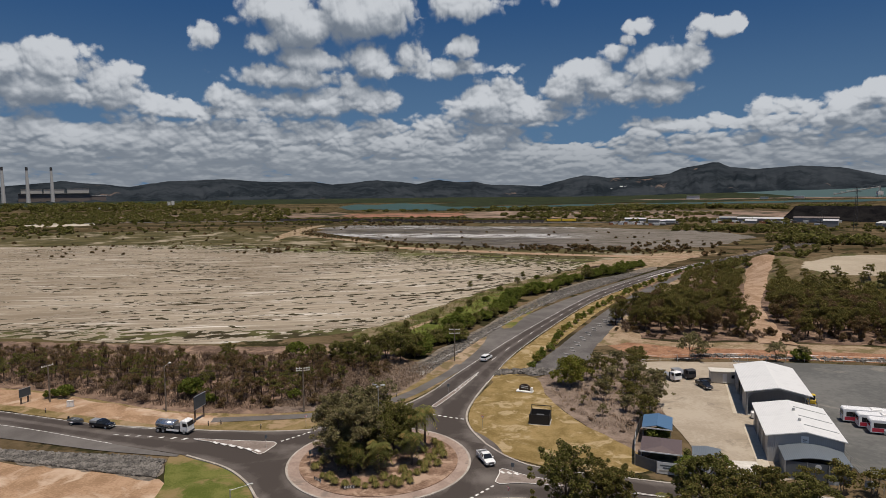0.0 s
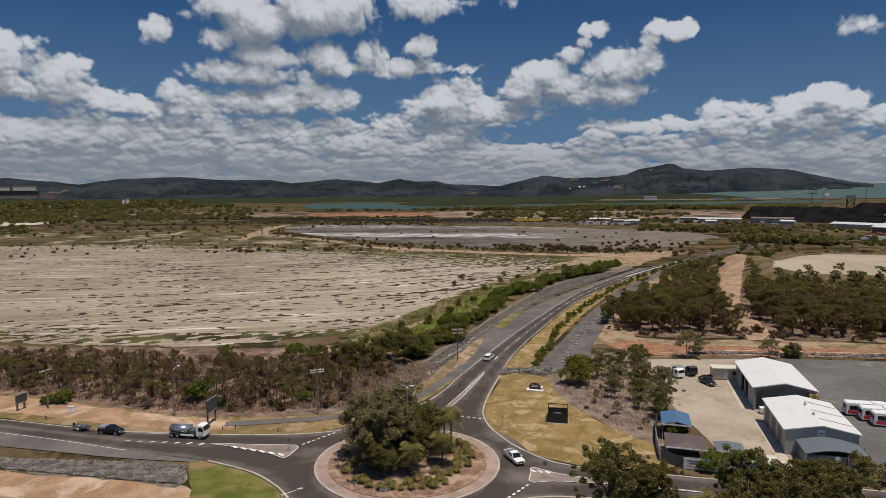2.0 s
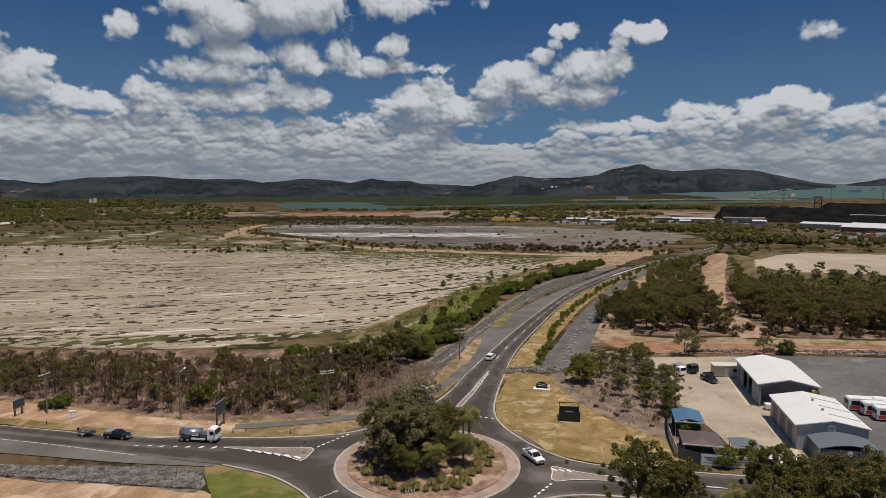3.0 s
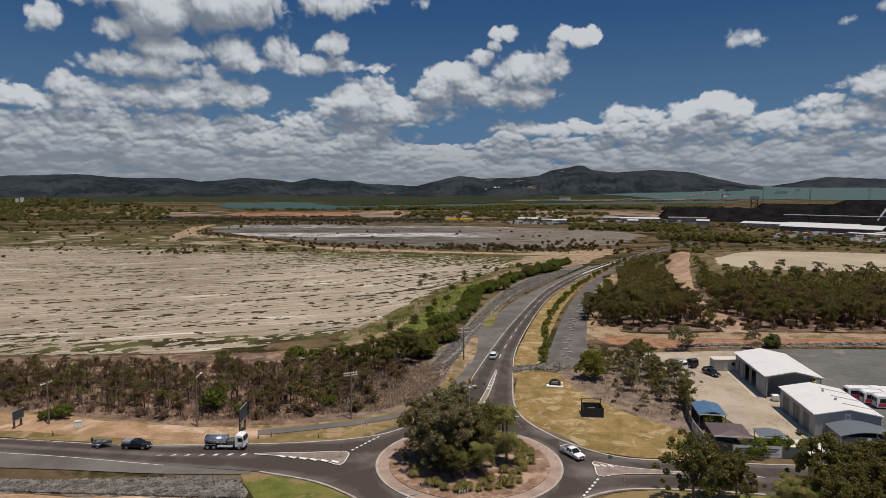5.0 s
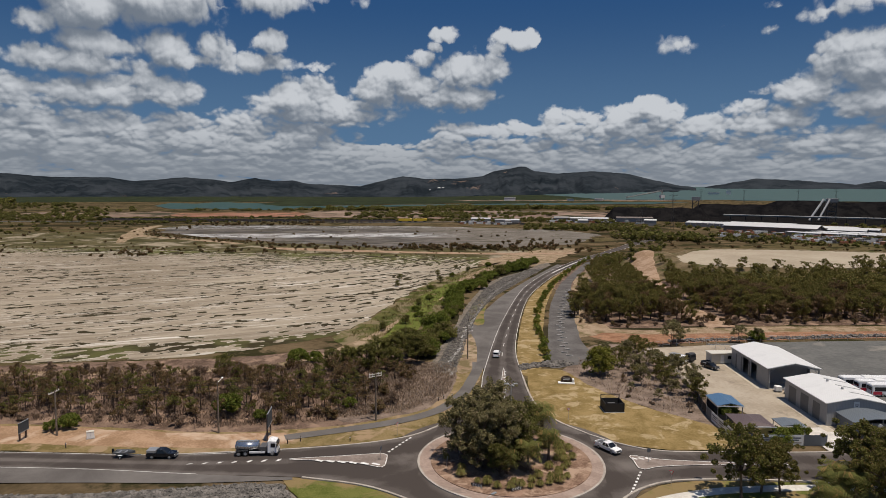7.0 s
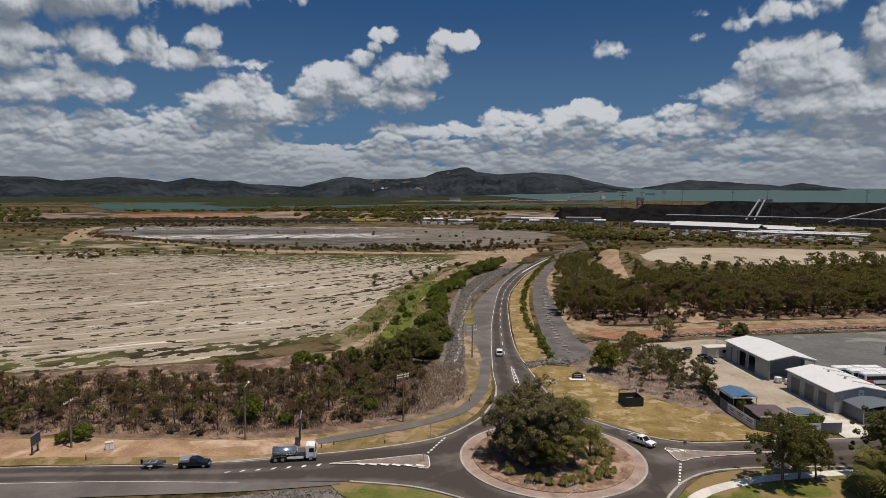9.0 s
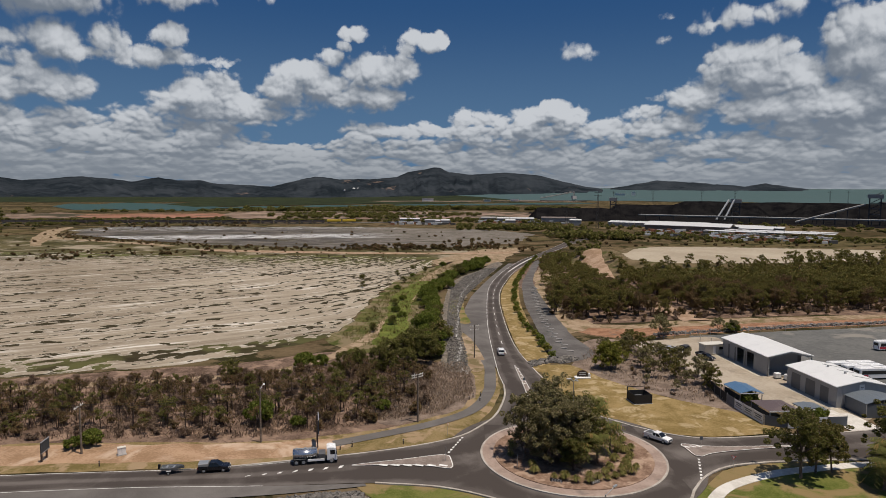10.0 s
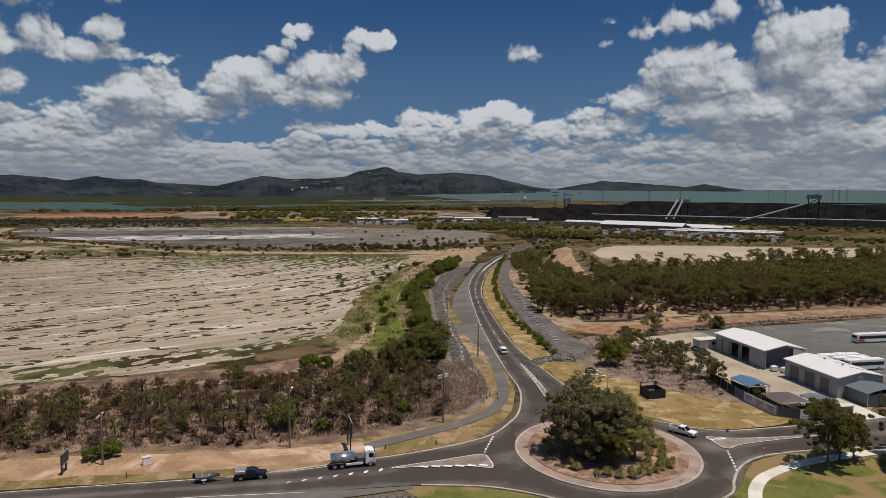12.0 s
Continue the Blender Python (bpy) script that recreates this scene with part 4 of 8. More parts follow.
patch("orange_bank", [(33, 178), (50, 170), (70, 166), (115, 158), (200, 142), (200, 134), (112, 150), (66, 155.5), (46, 157), (37, 163)], 0.07, M_REDCUT, "red cut bank behind the yard", 2, 0.6, 4)
patch("bush_track", [(36, 184), (52, 173), (76, 172), (118, 164), (200, 147), (200, 142), (116, 158), (70, 165), (48, 169), (33, 178)], 0.09, M_DIRT, "pale dirt track along the trees", 2, 0.6, 4)
patch("forest_floor", [(36, 186), (52, 176), (78, 174), (120, 166), (220, 146), (420, 250), (330, 262), (206, 268), (140, 268), (150, 330), (120, 322), (96, 330), (72, 280), (50, 226)],
      0.04, M_SCRUB, "brown litter under gum woodland", 3, 1.5, 6)


def draped(name, line, widths, lift, material, label, category):
    """A track that follows the raised ground."""
    bm = bmesh.new()
    rows_ = []
    pts = even(spline(line, 2), 70)
    for i, p in enumerate(pts):
        d = (pts[min(i + 1, 69)] - pts[max(0, i - 1)]).normalized()
        w = float(np.interp(i / 69, np.linspace(0, 1, len(widths)), widths)) / 2 * (1 + 0.25 * noise.noise(Vector((p.x * 0.15, p.y * 0.15, 1.0))))
        row = []
        for k in range(7):
            c = -1 + k / 3
            x, y = p.x + d.y * w * c, p.y - d.x * w * c
            row.append(bm.verts.new((x, y, hill(x, y) + lift - 0.25 * abs(c) ** 3)))
        rows_.append(row)
    for a, b in zip(rows_, rows_[1:]):
        for k in range(6):
            bm.faces.new((a[k], a[k + 1], b[k + 1], b[k]))
    bmesh.ops.recalc_face_normals(bm, faces=bm.faces)
    if sum(f.normal.z for f in bm.faces) < 0:
        bmesh.ops.reverse_faces(bm, faces=bm.faces)
    return tagged(part(name, bm, material, smooth=True), label, category, kind="structure")


draped("fire_trail", [(78, 170), (84, 195), (95, 228), (113, 268), (126, 296), (134, 314)], (9, 7, 6, 7, 9, 12), 0.42, M_SANDY, "pinkish dirt trail climbing through the woodland to a mound", "track")
patch("strip_shoulder", [(30, 168), (36, 186), (45, 206), (60, 239), (71, 259), (84, 284), (100, 306), (112, 326), (118, 324), (92, 280), (77, 253), (62, 226), (50, 202), (46, 186), (44, 176)], 0.10, M_DIRT,
      "bare pinkish earth between the service strip and the woodland", 2, 0.8, 5)
patch("mud_track", [(-110, 165), (-60, 158), (-42, 163), (-32, 173), (-21, 189), (2, 232), (24, 278), (50, 320), (78, 358), (80, 354), (54, 316), (28, 274), (4, 228), (-18, 186),
                    (-30, 170), (-41, 160), (-60, 155), (-110, 162)], 0.10, M_DIRT, "pale dirt track along the mud flat", 2, 0.5, 4)
patch("causeway", [(-56, 464), (-15, 442), (42, 413), (72, 402), (100, 394), (130, 390), (128, 382), (96, 384), (70, 391), (36, 404), (-18, 428), (-58, 454)], 0.12, M_SANDY, "bare earth causeway across the flats", 3, 1.5, 8)
patch("road_dirt", [(62, 322), (86, 330), (108, 358), (132, 390), (150, 410), (132, 420), (100, 398), (74, 372), (56, 344)], 0.09, M_DIRT, "pale bare earth beside the far road", 3, 2.5, 8)
patch("pale_pond", [(-590, 836), (-534, 876), (-478, 798), (-524, 758)], 0.10, M_SLAB, "pale drying pond on the plain", 4, 6, 20)
patch("pan_track", [(-166, 520), (-176, 570), (-182, 620), (-188, 690), (-182, 748), (-172, 744), (-174, 690), (-168, 630), (-162, 606), (-138, 572), (-98, 532), (-76, 500), (-82, 496), (-106, 524), (-144, 566), (-164, 580), (-162, 524)], 0.10, M_DIRT,
      "pale sandy track winding round the salt pan", 3, 1.5, 8)
patch("north_dirt", [(-10, 142), (-3.6, 147), (1, 161), (6, 176), (2, 178), (-2, 168), (-6, 156)], 0.13, M_DIRT, "bare earth beside the road", 1.5, 0.5, 3)
patch("east_verge", [(3.4, 138), (12.4, 166), (37.6, 224.6), (59.4, 263), (89, 306), (138, 366), (140, 364), (112, 336), (86, 296), (65, 262.5), (44.5, 223), (33, 198), (18.8, 164.5), (10, 143)], 0.09, M_DRYGRASS,
      "yellow dry grass verge between road and service strip", 2, 0.3, 3)

patch("service_strip", [(11, 143.2), (20, 164), (34.4, 197.5), (46, 222.6), (66.5, 262), (88, 296), (114, 336), (116, 333), (91, 294), (74.5, 267), (60.5, 238), (43.8, 199.4), (31, 167.6), (25, 148), (18, 142.6)],
      0.12, M_STRIP, "grey sealed service strip with wheel stops", 1.5, 0.3, 3)

patch("road_verge", [(7.3, 192.5), (12.2, 211.7), (17.8, 224.8), (27.4, 240.8), (24.0, 228.0), (16.0, 207.5), (10.4, 190.0)], 0.16, M_LAWN, "narrow strip of bright verge grass", 1.5, 0.3, 3)


def build_roads():
    ring("roundabout_road", HUB, 0, 19.0, -0.2, 0.14, M_ROAD)
    hub = bpy.data.objects["roundabout_road"]
    uv = hub.data.uv_layers.new(name="UVMap")
    for loop in hub.data.loops:
        v = hub.data.vertices[loop.vertex_index].co
        uv.data[loop.index].uv = ((math.hypot(v.x - HUB[0], v.y - HUB[1]) - 13.6) / 5.2, 0)
    tagged(hub, "dark asphalt roundabout carriageway with tyre marks", "road", kind="structure")

    north_l = [(-21.7, 111.8), (-17, 116.1), (-11.4, 124.2), (-8.2, 130.9), (-4, 142.6), (14, 185.7), (38.7, 238.2), (53.6, 265.4), (75.8, 299.1), (109.1, 342.5), (140, 376), (172, 412), (220, 464), (262, 488)]
    north_r = [(1.6, 102.5), (-0.9, 109.3), (-1.6, 116.3), (-0.2, 124.9), (2.6, 136), (12, 166.5), (37.1, 224.8), (58.8, 263.3), (88.3, 306.7), (137.8, 366), (178, 408), (226, 458), (265, 480)]
    road = loft("north_road", north_l, north_r, 0.155, M_ROAD, "dark asphalt road curving away north", 160)
    loft("pull_off", [(-4.2, 148), (-0.2, 161), (2.2, 171), (6.5, 189), (27, 228.8), (41.6, 252.5), (61, 282), (95, 331)],
         [(-3.6, 143.4), (3, 159.5), (8, 171.5), (14.6, 187), (38.9, 238.4), (53.8, 265.6), (76, 299.3), (97, 327)], 0.148, M_ROAD_OLD, "old grey asphalt pull-off beside the road", 60, 1.0)
    west_t = [(-240, 157), (-140, 129.6), (-88.7, 115.9), (-63.1, 109), (-42.3, 107), (-29, 107.8), (-21.7, 111.8)]
    west_b = [(-240, 148), (-140, 123), (-84.1, 109.2), (-59, 101.2), (-44.7, 96.8), (-36.8, 92.5), (-31.6, 87.2)]
    west = loft("west_road", west_t, west_b, 0.15, M_ROAD, "dark asphalt road with pale worn shoulders", 100)
    loft("west_shoulder", [(-240, 148), (-140, 123), (-84.1, 109.2), (-59, 101.2), (-46, 97.2)], [(-240, 141), (-140, 116), (-79.5, 103.2), (-60, 98.6), (-46, 96.4)], 0.13, M_ROAD_OLD,
         "grey gravel shoulder of the road", 60, 1.0)
    east_t = [(1.6, 102.5), (5, 97.3), (9.7, 93.6), (20.4, 90.8), (31, 88.2), (46.1, 85.4), (75, 78), (140, 60)]
    east_b = [(-6, 79.6), (-1, 82.7), (4.4, 84.1), (10.8, 83.3), (20.4, 80.7), (26.4, 78.6), (60, 67), (130, 46)]
    east = loft("east_road", east_t, east_b, 0.152, M_ROAD, "dark asphalt road past the depot", 80)

    # edge lines
    for line, owner in ((north_l[2:], road), (north_r[3:], road), (west_t[:-1], west)):
        stripe("edge_line", even(spline(line, 2), 140), 0.11, 0.166, M_LINE, owner)
    stripe("edge_line", even(spline(west_b[:4], 2), 100), 0.11, 0.166, M_LINE, west)
    # kerbs
    kerbs = [west_b[4:] + [(-29.4, 83.6), (-26, 80.4), (-20.5, 77.7), (-14, 76.6), (-8.5, 77.6)] + east_b[:6], east_t, north_r[:5], west_t[3:] + north_l[1:4]]
    for line in kerbs:
        tagged(stripe("kerb", even(spline(line, 1.5), 120), 0.35, 0.26, M_KERB, None, 0.2), "pale concrete kerb", "kerb", kind="structure")

    # lane markings
    centre = even([(a + b) / 2 for a, b in zip(even(spline(north_l[3:], 2), 400), even(spline(north_r[4:], 2), 400))], 400)
    length = sum((b - a).length for a, b in zip(centre, centre[1:]))
    k = 399 / length

    def run(a, b):
        i, j = int(a * k), max(int(a * k) + 1, int(b * k))
        return centre[i:j + 1]
    s = 22.0
    while s < 250:
        line = run(s, s + 3.2)
        if len(line) > 1:
            stripe("lane_dash", line, 0.15, 0.168, M_LINE, road)
        s += 10.0
    stripe("barrier_line", run(185, 262), 0.7, 0.168, M_LINE, road)
    wc = [(a + b) / 2 for a, b in zip(even(spline(west_t, 2), 300), even(spline(west_b, 2), 300))]
    for i in range(10, 204, 9):
        if i < 150:
            stripe("lane_dash", wc[i:i + 6], 0.15, 0.164, M_LINE, west)
    # the painted taper before the splitter
    for i in range(0, 7):
        x = -61 + i * 2.1
        y = 104.9 - (x + 60) * 0.12
        w = 0.25 + 0.08 * i
        bm = bmesh.new()
        vs = [bm.verts.new(p) for p in ((x, y - w * 0.5, 0.166), (x + 0.55, y - w * 0.5, 0.166), (x + 1.0, y + w * 0.5, 0.166), (x + 0.45, y + w * 0.5, 0.166))]
        bm.faces.new(vs)
        part("taper_bar", bm, M_LINE, west)
    # holding lines
    def dots(a, b, n, owner):
        a, b = Vector((*a, 0)), Vector((*b, 0))
        for i in range(n):
            p, q = a.lerp(b, (i + 0.2) / n), a.lerp(b, (i + 0.72) / n)
            stripe("holding_dash", [p, q], 0.32, 0.17, M_LINE, owner)
    dots((-31.8, 102.6), (-27.0, 108.0), 7, west)
    dots((2.6, 88.0), (-2.4, 82.0), 7, east)
    dots((-9.0, 116.4), (-1.8, 113.6), 7, road)

    # splitter islands
    def splitter(pts, label):
        bm = bmesh.new()
        line = [p for p in spline(pts, 0.8, True)]
        top = [bm.verts.new((p.x, p.y, 0.27)) for p in line]
        low = [bm.verts.new((p.x, p.y, 0.10)) for p in line]
        bm.faces.new(top)
        for i in range(len(line)):
            j = (i + 1) % len(line)
            bm.faces.new((low[i], low[j], top[j], top[i]))
        bmesh.ops.recalc_face_normals(bm, faces=bm.faces)
        isl = tagged(part("splitter_island", bm, M_SPLIT), label, "traffic island", kind="structure")
        c = sum(line, Vector()) / len(line)
        rim = [p + (c - p).normalized() * 0.12 for p in line]
        stripe("rim", rim + rim[:1], 0.12, 0.278, M_LINE, isl)
        return isl
    splitter([(-46.5, 103.3), (-40, 102.9), (-32.5, 102.3), (-31.9, 101.5), (-32.8, 97.9), (-33.4, 97.3), (-37, 99.8), (-42, 101.8)], "pinkish concrete splitter island with white rim")
    splitter([(3.8, 93.2), (3.3, 91.6), (2.6, 88.8), (3.2, 88.2), (7, 88.5), (17.7, 86.6), (26, 84.6), (17, 87.5), (8, 90.6)], "pinkish concrete splitter island with white rim")
    splitter([(0.7, 143.2), (-2.0, 136.3), (-5.2, 127.8), (-8.3, 120.0), (-7.5, 119.8), (-4.4, 127.3), (-1.4, 135.9)], "narrow concrete splitter island with white rim")
    for i in range(6):
        p = Vector((-42.6 + i * 1.6, 102.1 - i * 0.62, 0))
        stripe("hatch_bar", [p, p + Vector((1.0, -0.75, 0))], 0.5, 0.284, M_LINE, west)
    for i in range(3):
        p = Vector((3.5 + i * 1.0, 92.3 - i * 0.25, 0))
        stripe("hatch_bar", [p, p + Vector((0.55, -0.75, 0))], 0.4, 0.284, M_LINE, east)
    # bare white bars on the painted end of the north splitter
    for i in range(6):
        p = Vector((-4.15 + i * 0.82, 129.8 + i * 2.1, 0))
        stripe("splitter_bar", [p, p + Vector((0.4, 0.4, 0))], 0.35, 0.284, M_LINE, road)

    # the central island
    isl = ring("roundabout_island", HUB, 11.8, 13.7, 0.10, 0.26, M_APRON)
    tagged(isl, "pinkish concrete apron round a planted roundabout", "traffic island", kind="structure")
    ring("outer_kerb", HUB, 13.45, 13.78, 0.10, 0.275, M_KERB, isl)
    bed = ring("planting_bed", HUB, 0, 11.8, 0.2, 0.36, M_BED, isl)
    bed.data.vertices[-1].co.z = 0.9
    tagged(bed, "brown mulch planting bed")

    # footpaths
    tagged(stripe("footpath", even(spline([(-47, 112.4), (-39.8, 113.4), (-31, 114.9), (-23.1, 117.6), (-17.7, 121.8), (-12.4, 129), (-8.6, 136.6), (-5.2, 144), (-3.4, 150)], 1.5), 70), 2.4, 0.14, M_ROAD_OLD),
           "grey asphalt footpath winding round the corner", "footpath", kind="structure")
    tagged(stripe("footpath", even(spline([(-10, 70.5), (-7.2, 75.2), (-2.2, 78.6), (2.0, 79.7), (7, 80.1), (12, 79.9), (24.4, 77.7), (40, 73), (70, 62)], 1.5), 80), 1.7, 0.13, M_PATHC, None, 0.1),
           "pale concrete footpath across a lawn", "footpath", kind="structure")
    tagged(stripe("driveway", even(spline([(40, 97), (39.5, 93), (38, 88), (37.5, 84.8)], 1), 20), 6.0, 0.135, M_PATHC), "pale concrete driveway of the depot", "driveway", kind="structure")
    tagged(stripe("drain", even(spline([(-12, 141), (-9.5, 152), (-4, 163.5), (1, 178), (8, 194), (21.5, 225.3), (37, 255), (62, 293.5), (71, 307)], 1.5), 90), 0.8, 0.182, M_CONC), "pale concrete drain along the embankment", "drain", kind="structure")
    tagged(stripe("yard_slab", [Vector((47.5, 117.5, 0)), Vector((53.2, 136.5, 0))], 2.6, 0.15, M_SLAB), "cream concrete slab beside the shed", "slab", kind="structure")
    tagged(stripe("yard_slab", [Vector((41.8, 94.5, 0)), Vector((46.2, 111.0, 0))], 1.6, 0.15, M_SLAB), "cream concrete slab beside the shed", "slab", kind="structure")


build_roads()

# ---------------------------------------------------------------- far land
sheet("creek", -10.5, 1.5, 1270, 1830, 0.6, M_WATER, "teal tidal creek beyond the flats", 0.07)
sheet("mangroves", -42, 34, 2000, 3300, 0.5, M_MANGROVE, "dark green mangrove belt", 0.04, "woods")
sheet("mangroves", -2.5, 24, (1440, 1960), (1960, 2260), 0.8, M_MANGROVE, "dark green mangrove belt", 0.05, "woods")
sheet("creek", -1.5, 34, (1290, 1860), (1400, 2040), 0.9, M_WATER, "teal tidal creek beyond the flats", 0.03)
sheet("red_fill", -9.5, 1.4, 955, 1110, 0.4, M_REDSOIL, "red earth fill platform", 0.06, "ground")
sheet("pink_fill", -31, -8.6, 985, 1180, 0.3, M_PINKSOIL, "pinkish bare ground with scrub", 0.06, "ground")
sheet("pink_fill", 1.0, 15, 900, 1180, 0.3, M_PINKSOIL, "pinkish bare ground with scrub", 0.06, "ground")
sheet("grey_flat", 14, 32, 880, 1220, 0.2, M_PINKSOIL, "bare ground between industrial lots", 0.06, "ground")
sheet("sand_spit", 14, 33, 2060, 2180, 1.3, M_PINKSOIL, "bare spit of reclaimed land", 0.02, "ground")

# ---------------------------------------------------------------- plants
def leaf_mesh(name, clumps, per, size, material, rng, flat=0.6, long=1.6):
    """Leaves as small bent blades, thrown round the clumps (x, y, z, radius)."""
    at_ = np.repeat(np.array(clumps, float), per, axis=0)
    n = len(at_)

    def unit(v):
        return v / (np.linalg.norm(v, axis=1, keepdims=True) + 1e-9)

    p = at_[:, :3] + unit(rng.normal(size=(n, 3))) * (at_[:, 3] * (0.35 + 0.65 * rng.random(n) ** 0.5))[:, None] * np.array((1, 1, 0.8))
    a = unit(rng.normal(size=(n, 3)) * np.array((1, 1, flat)))
    b = unit(np.cross(a, rng.normal(size=(n, 3))))
    s = (size * (0.6 + 0.8 * rng.random(n)))[:, None]
    verts = np.stack([p - a * s * long / 2, p + b * s / 2, p + a * s * long / 2, p - b * s / 2], axis=1).reshape(-1, 3)
    me = bpy.data.meshes.new(name)
    me.from_pydata(verts.tolist(), [], np.arange(4 * n).reshape(-1, 4).tolist())
    me.materials.append(material)
    return me


def stem_mesh(name, limbs, material, n=6):
    """Tapered, slightly crooked limbs: (a, b, r0, r1)."""
    bm = bmesh.new()
    for a, b, r0, r1 in limbs:
        rod(bm, a, b, r0, r1, n)
    return mesh_of(name, bm, material)


def gum(seed, height, spread, base, clumps, per, size, leaf, bark, stems=1, clump_r=0.9, sparse=0.0):
    """The two meshes of a tree: trunk with limbs, and crown."""
    rng = np.random.default_rng(seed)
    limbs, ends = [], []
    for s in range(stems):
        lean = rng.normal(size=2) * 0.08 * height
        foot = np.array((*(rng.normal(size=2) * 0.15 * (stems > 1)), 0.0))
        fork = foot + np.array((lean[0] * 0.5, lean[1] * 0.5, base * height))
        top = foot + np.array((lean[0], lean[1], height * 0.86))
        r = 0.022 * height / math.sqrt(stems)
        limbs += [(foot - np.array((0, 0, 0.15)), fork, r, r * 0.75), (fork, top, r * 0.75, r * 0.2)]
        k = max(2, clumps // stems)
        for i in range(k):
            a = 2 * math.pi * (i / k) + rng.random() * 0.9
            up = base + (1 - base) * rng.random() ** 0.8
            wide = spread * (0.35 + 0.65 * rng.random()) * math.sqrt(max(0.08, 1 - ((up - base) / (1 - base) - 0.45) ** 2 / 0.36))
            end = foot + np.array((lean[0] * up + wide * math.cos(a), lean[1] * up + wide * math.sin(a), height * (up * 0.9 + 0.02)))
            t = 0.25 + 0.5 * rng.random()
            start = fork * (1 - t) + top * t
            if start[2] > end[2] - 0.3:
                start = fork
            limbs.append((start, end, r * 0.34, r * 0.10))
            if rng.random() >= sparse:
                ends.append((*end, clump_r * (0.6 + 0.5 * rng.random())))
                for _ in range(2):
                    q = end + rng.normal(size=3) * np.array((0.26, 0.26, 0.14)) * spread
                    q[2] = min(max(q[2], 0.12 * height), height)
                    ends.append((*q, clump_r * (0.4 + 0.4 * rng.random())))
    return stem_mesh("trunk", limbs, bark), leaf_mesh("crown", ends, max(8, per // 3), size, leaf, rng)


def shrub(seed, height, spread, clumps, per, size, leaf, bark, clump_r):
    rng = np.random.default_rng(seed)
    ends, limbs = [], []
    for i in range(clumps):
        a, w = rng.random() * 2 * math.pi, spread * math.sqrt(rng.random())
        z = height * (0.25 + 0.62 * rng.random() * math.sqrt(max(0.1, 1 - (w / spread) ** 2 * 0.8)))
        ends.append((w * math.cos(a), w * math.sin(a), z, clump_r * (0.7 + 0.6 * rng.random())))
        if i % 2 == 0:
            limbs.append(((0.08 * math.cos(a), 0.08 * math.sin(a), -0.1), (w * math.cos(a) * 0.8, w * math.sin(a) * 0.8, z), 0.05, 0.02))
    return stem_mesh("stem", limbs, bark, 5), leaf_mesh("foliage", ends, per, size, leaf, rng)


def stand(name, meshes, x, y, s, turn, label, category, group, z=0.0):
    """One plant of two shared meshes."""
    ob = thing(name, label, category, x, y, z, turn, group)
    ob.scale = (s, s, s * (0.92 + 0.16 * ((x * 7.3 + y * 3.1) % 1)))
    for me in meshes:
        c = new(me.name.split(".")[0], me)
        c.parent = ob
    return ob


def inside(p, poly):
    x, y = p
    ok = False
    for (x0, y0), (x1, y1) in zip(poly, poly[1:] + poly[:1]):
        if (y0 > y) != (y1 > y) and x < (x1 - x0) * (y - y0) / (y1 - y0) + x0:
            ok = not ok
    return ok


def scatter(poly, count, apart, rng, avoid=None, tries=40):
    xs, ys = [p[0] for p in poly], [p[1] for p in poly]
    out = []
    for _ in range(count * tries):
        p = (rng.uniform(min(xs), max(xs)), rng.uniform(min(ys), max(ys)))
        if not inside(p, poly) or (avoid and inside(p, avoid)):
            continue
        if all((p[0] - q[0]) ** 2 + (p[1] - q[1]) ** 2 > apart ** 2 for q in out):
            out.append(p)
            if len(out) == count:
                break
    return out


rng = np.random.default_rng(5)

# --- dry scrub between the west road and the mud
SCRUB_TREES = [gum(20 + i, 5.0 + 0.5 * (i % 3), 1.35 + 0.25 * (i % 2), 0.42, 11, 190, 0.125, M_LEAFDRY if i % 3 else M_LEAF, M_BARKDARK, 1 + i % 3, 0.55, 0.2) for i in range(7)]
SCRUB_BUSH = [shrub(40 + i, 1.7 + 0.3 * i, 1.1, 14, 60, 0.16, M_LEAFDRY if i % 2 else M_STALK, M_BARKDARK, 0.42) for i in range(4)]
belt = [(-150, 156), (-150, 146), (-96, 134), (-78, 128), (-58, 121), (-44, 120.5), (-33, 124), (-27, 132), (-22, 144), (-28, 150), (-44, 147), (-72, 149), (-100, 154)]
for x, y in scatter(belt, 250, 1.5, rng):
    k = rng.integers(len(SCRUB_TREES))
    stand("scrub_tree", SCRUB_TREES[k], x, y, rng.uniform(0.42, 0.98), rng.uniform(0, 360), "thin dark scrub tree with a sparse dry crown", "tree", "scrub trees along the road")
belt_all = [(-150, 166), (-150, 144), (-96, 132), (-78, 126), (-58, 119.5), (-44, 118.5), (-30, 121), (-22, 132), (-18, 146), (-24, 158), (-44, 158), (-72, 160), (-100, 165)]
for x, y in scatter(belt_all, 290, 1.2, rng):
    k = rng.integers(len(SCRUB_BUSH))
    stand("dry_bush", SCRUB_BUSH[k], x, y, rng.uniform(0.5, 1.15), rng.uniform(0, 360), "low dry brown bush in leaf litter", "bush", "dry bushes in the scrub")

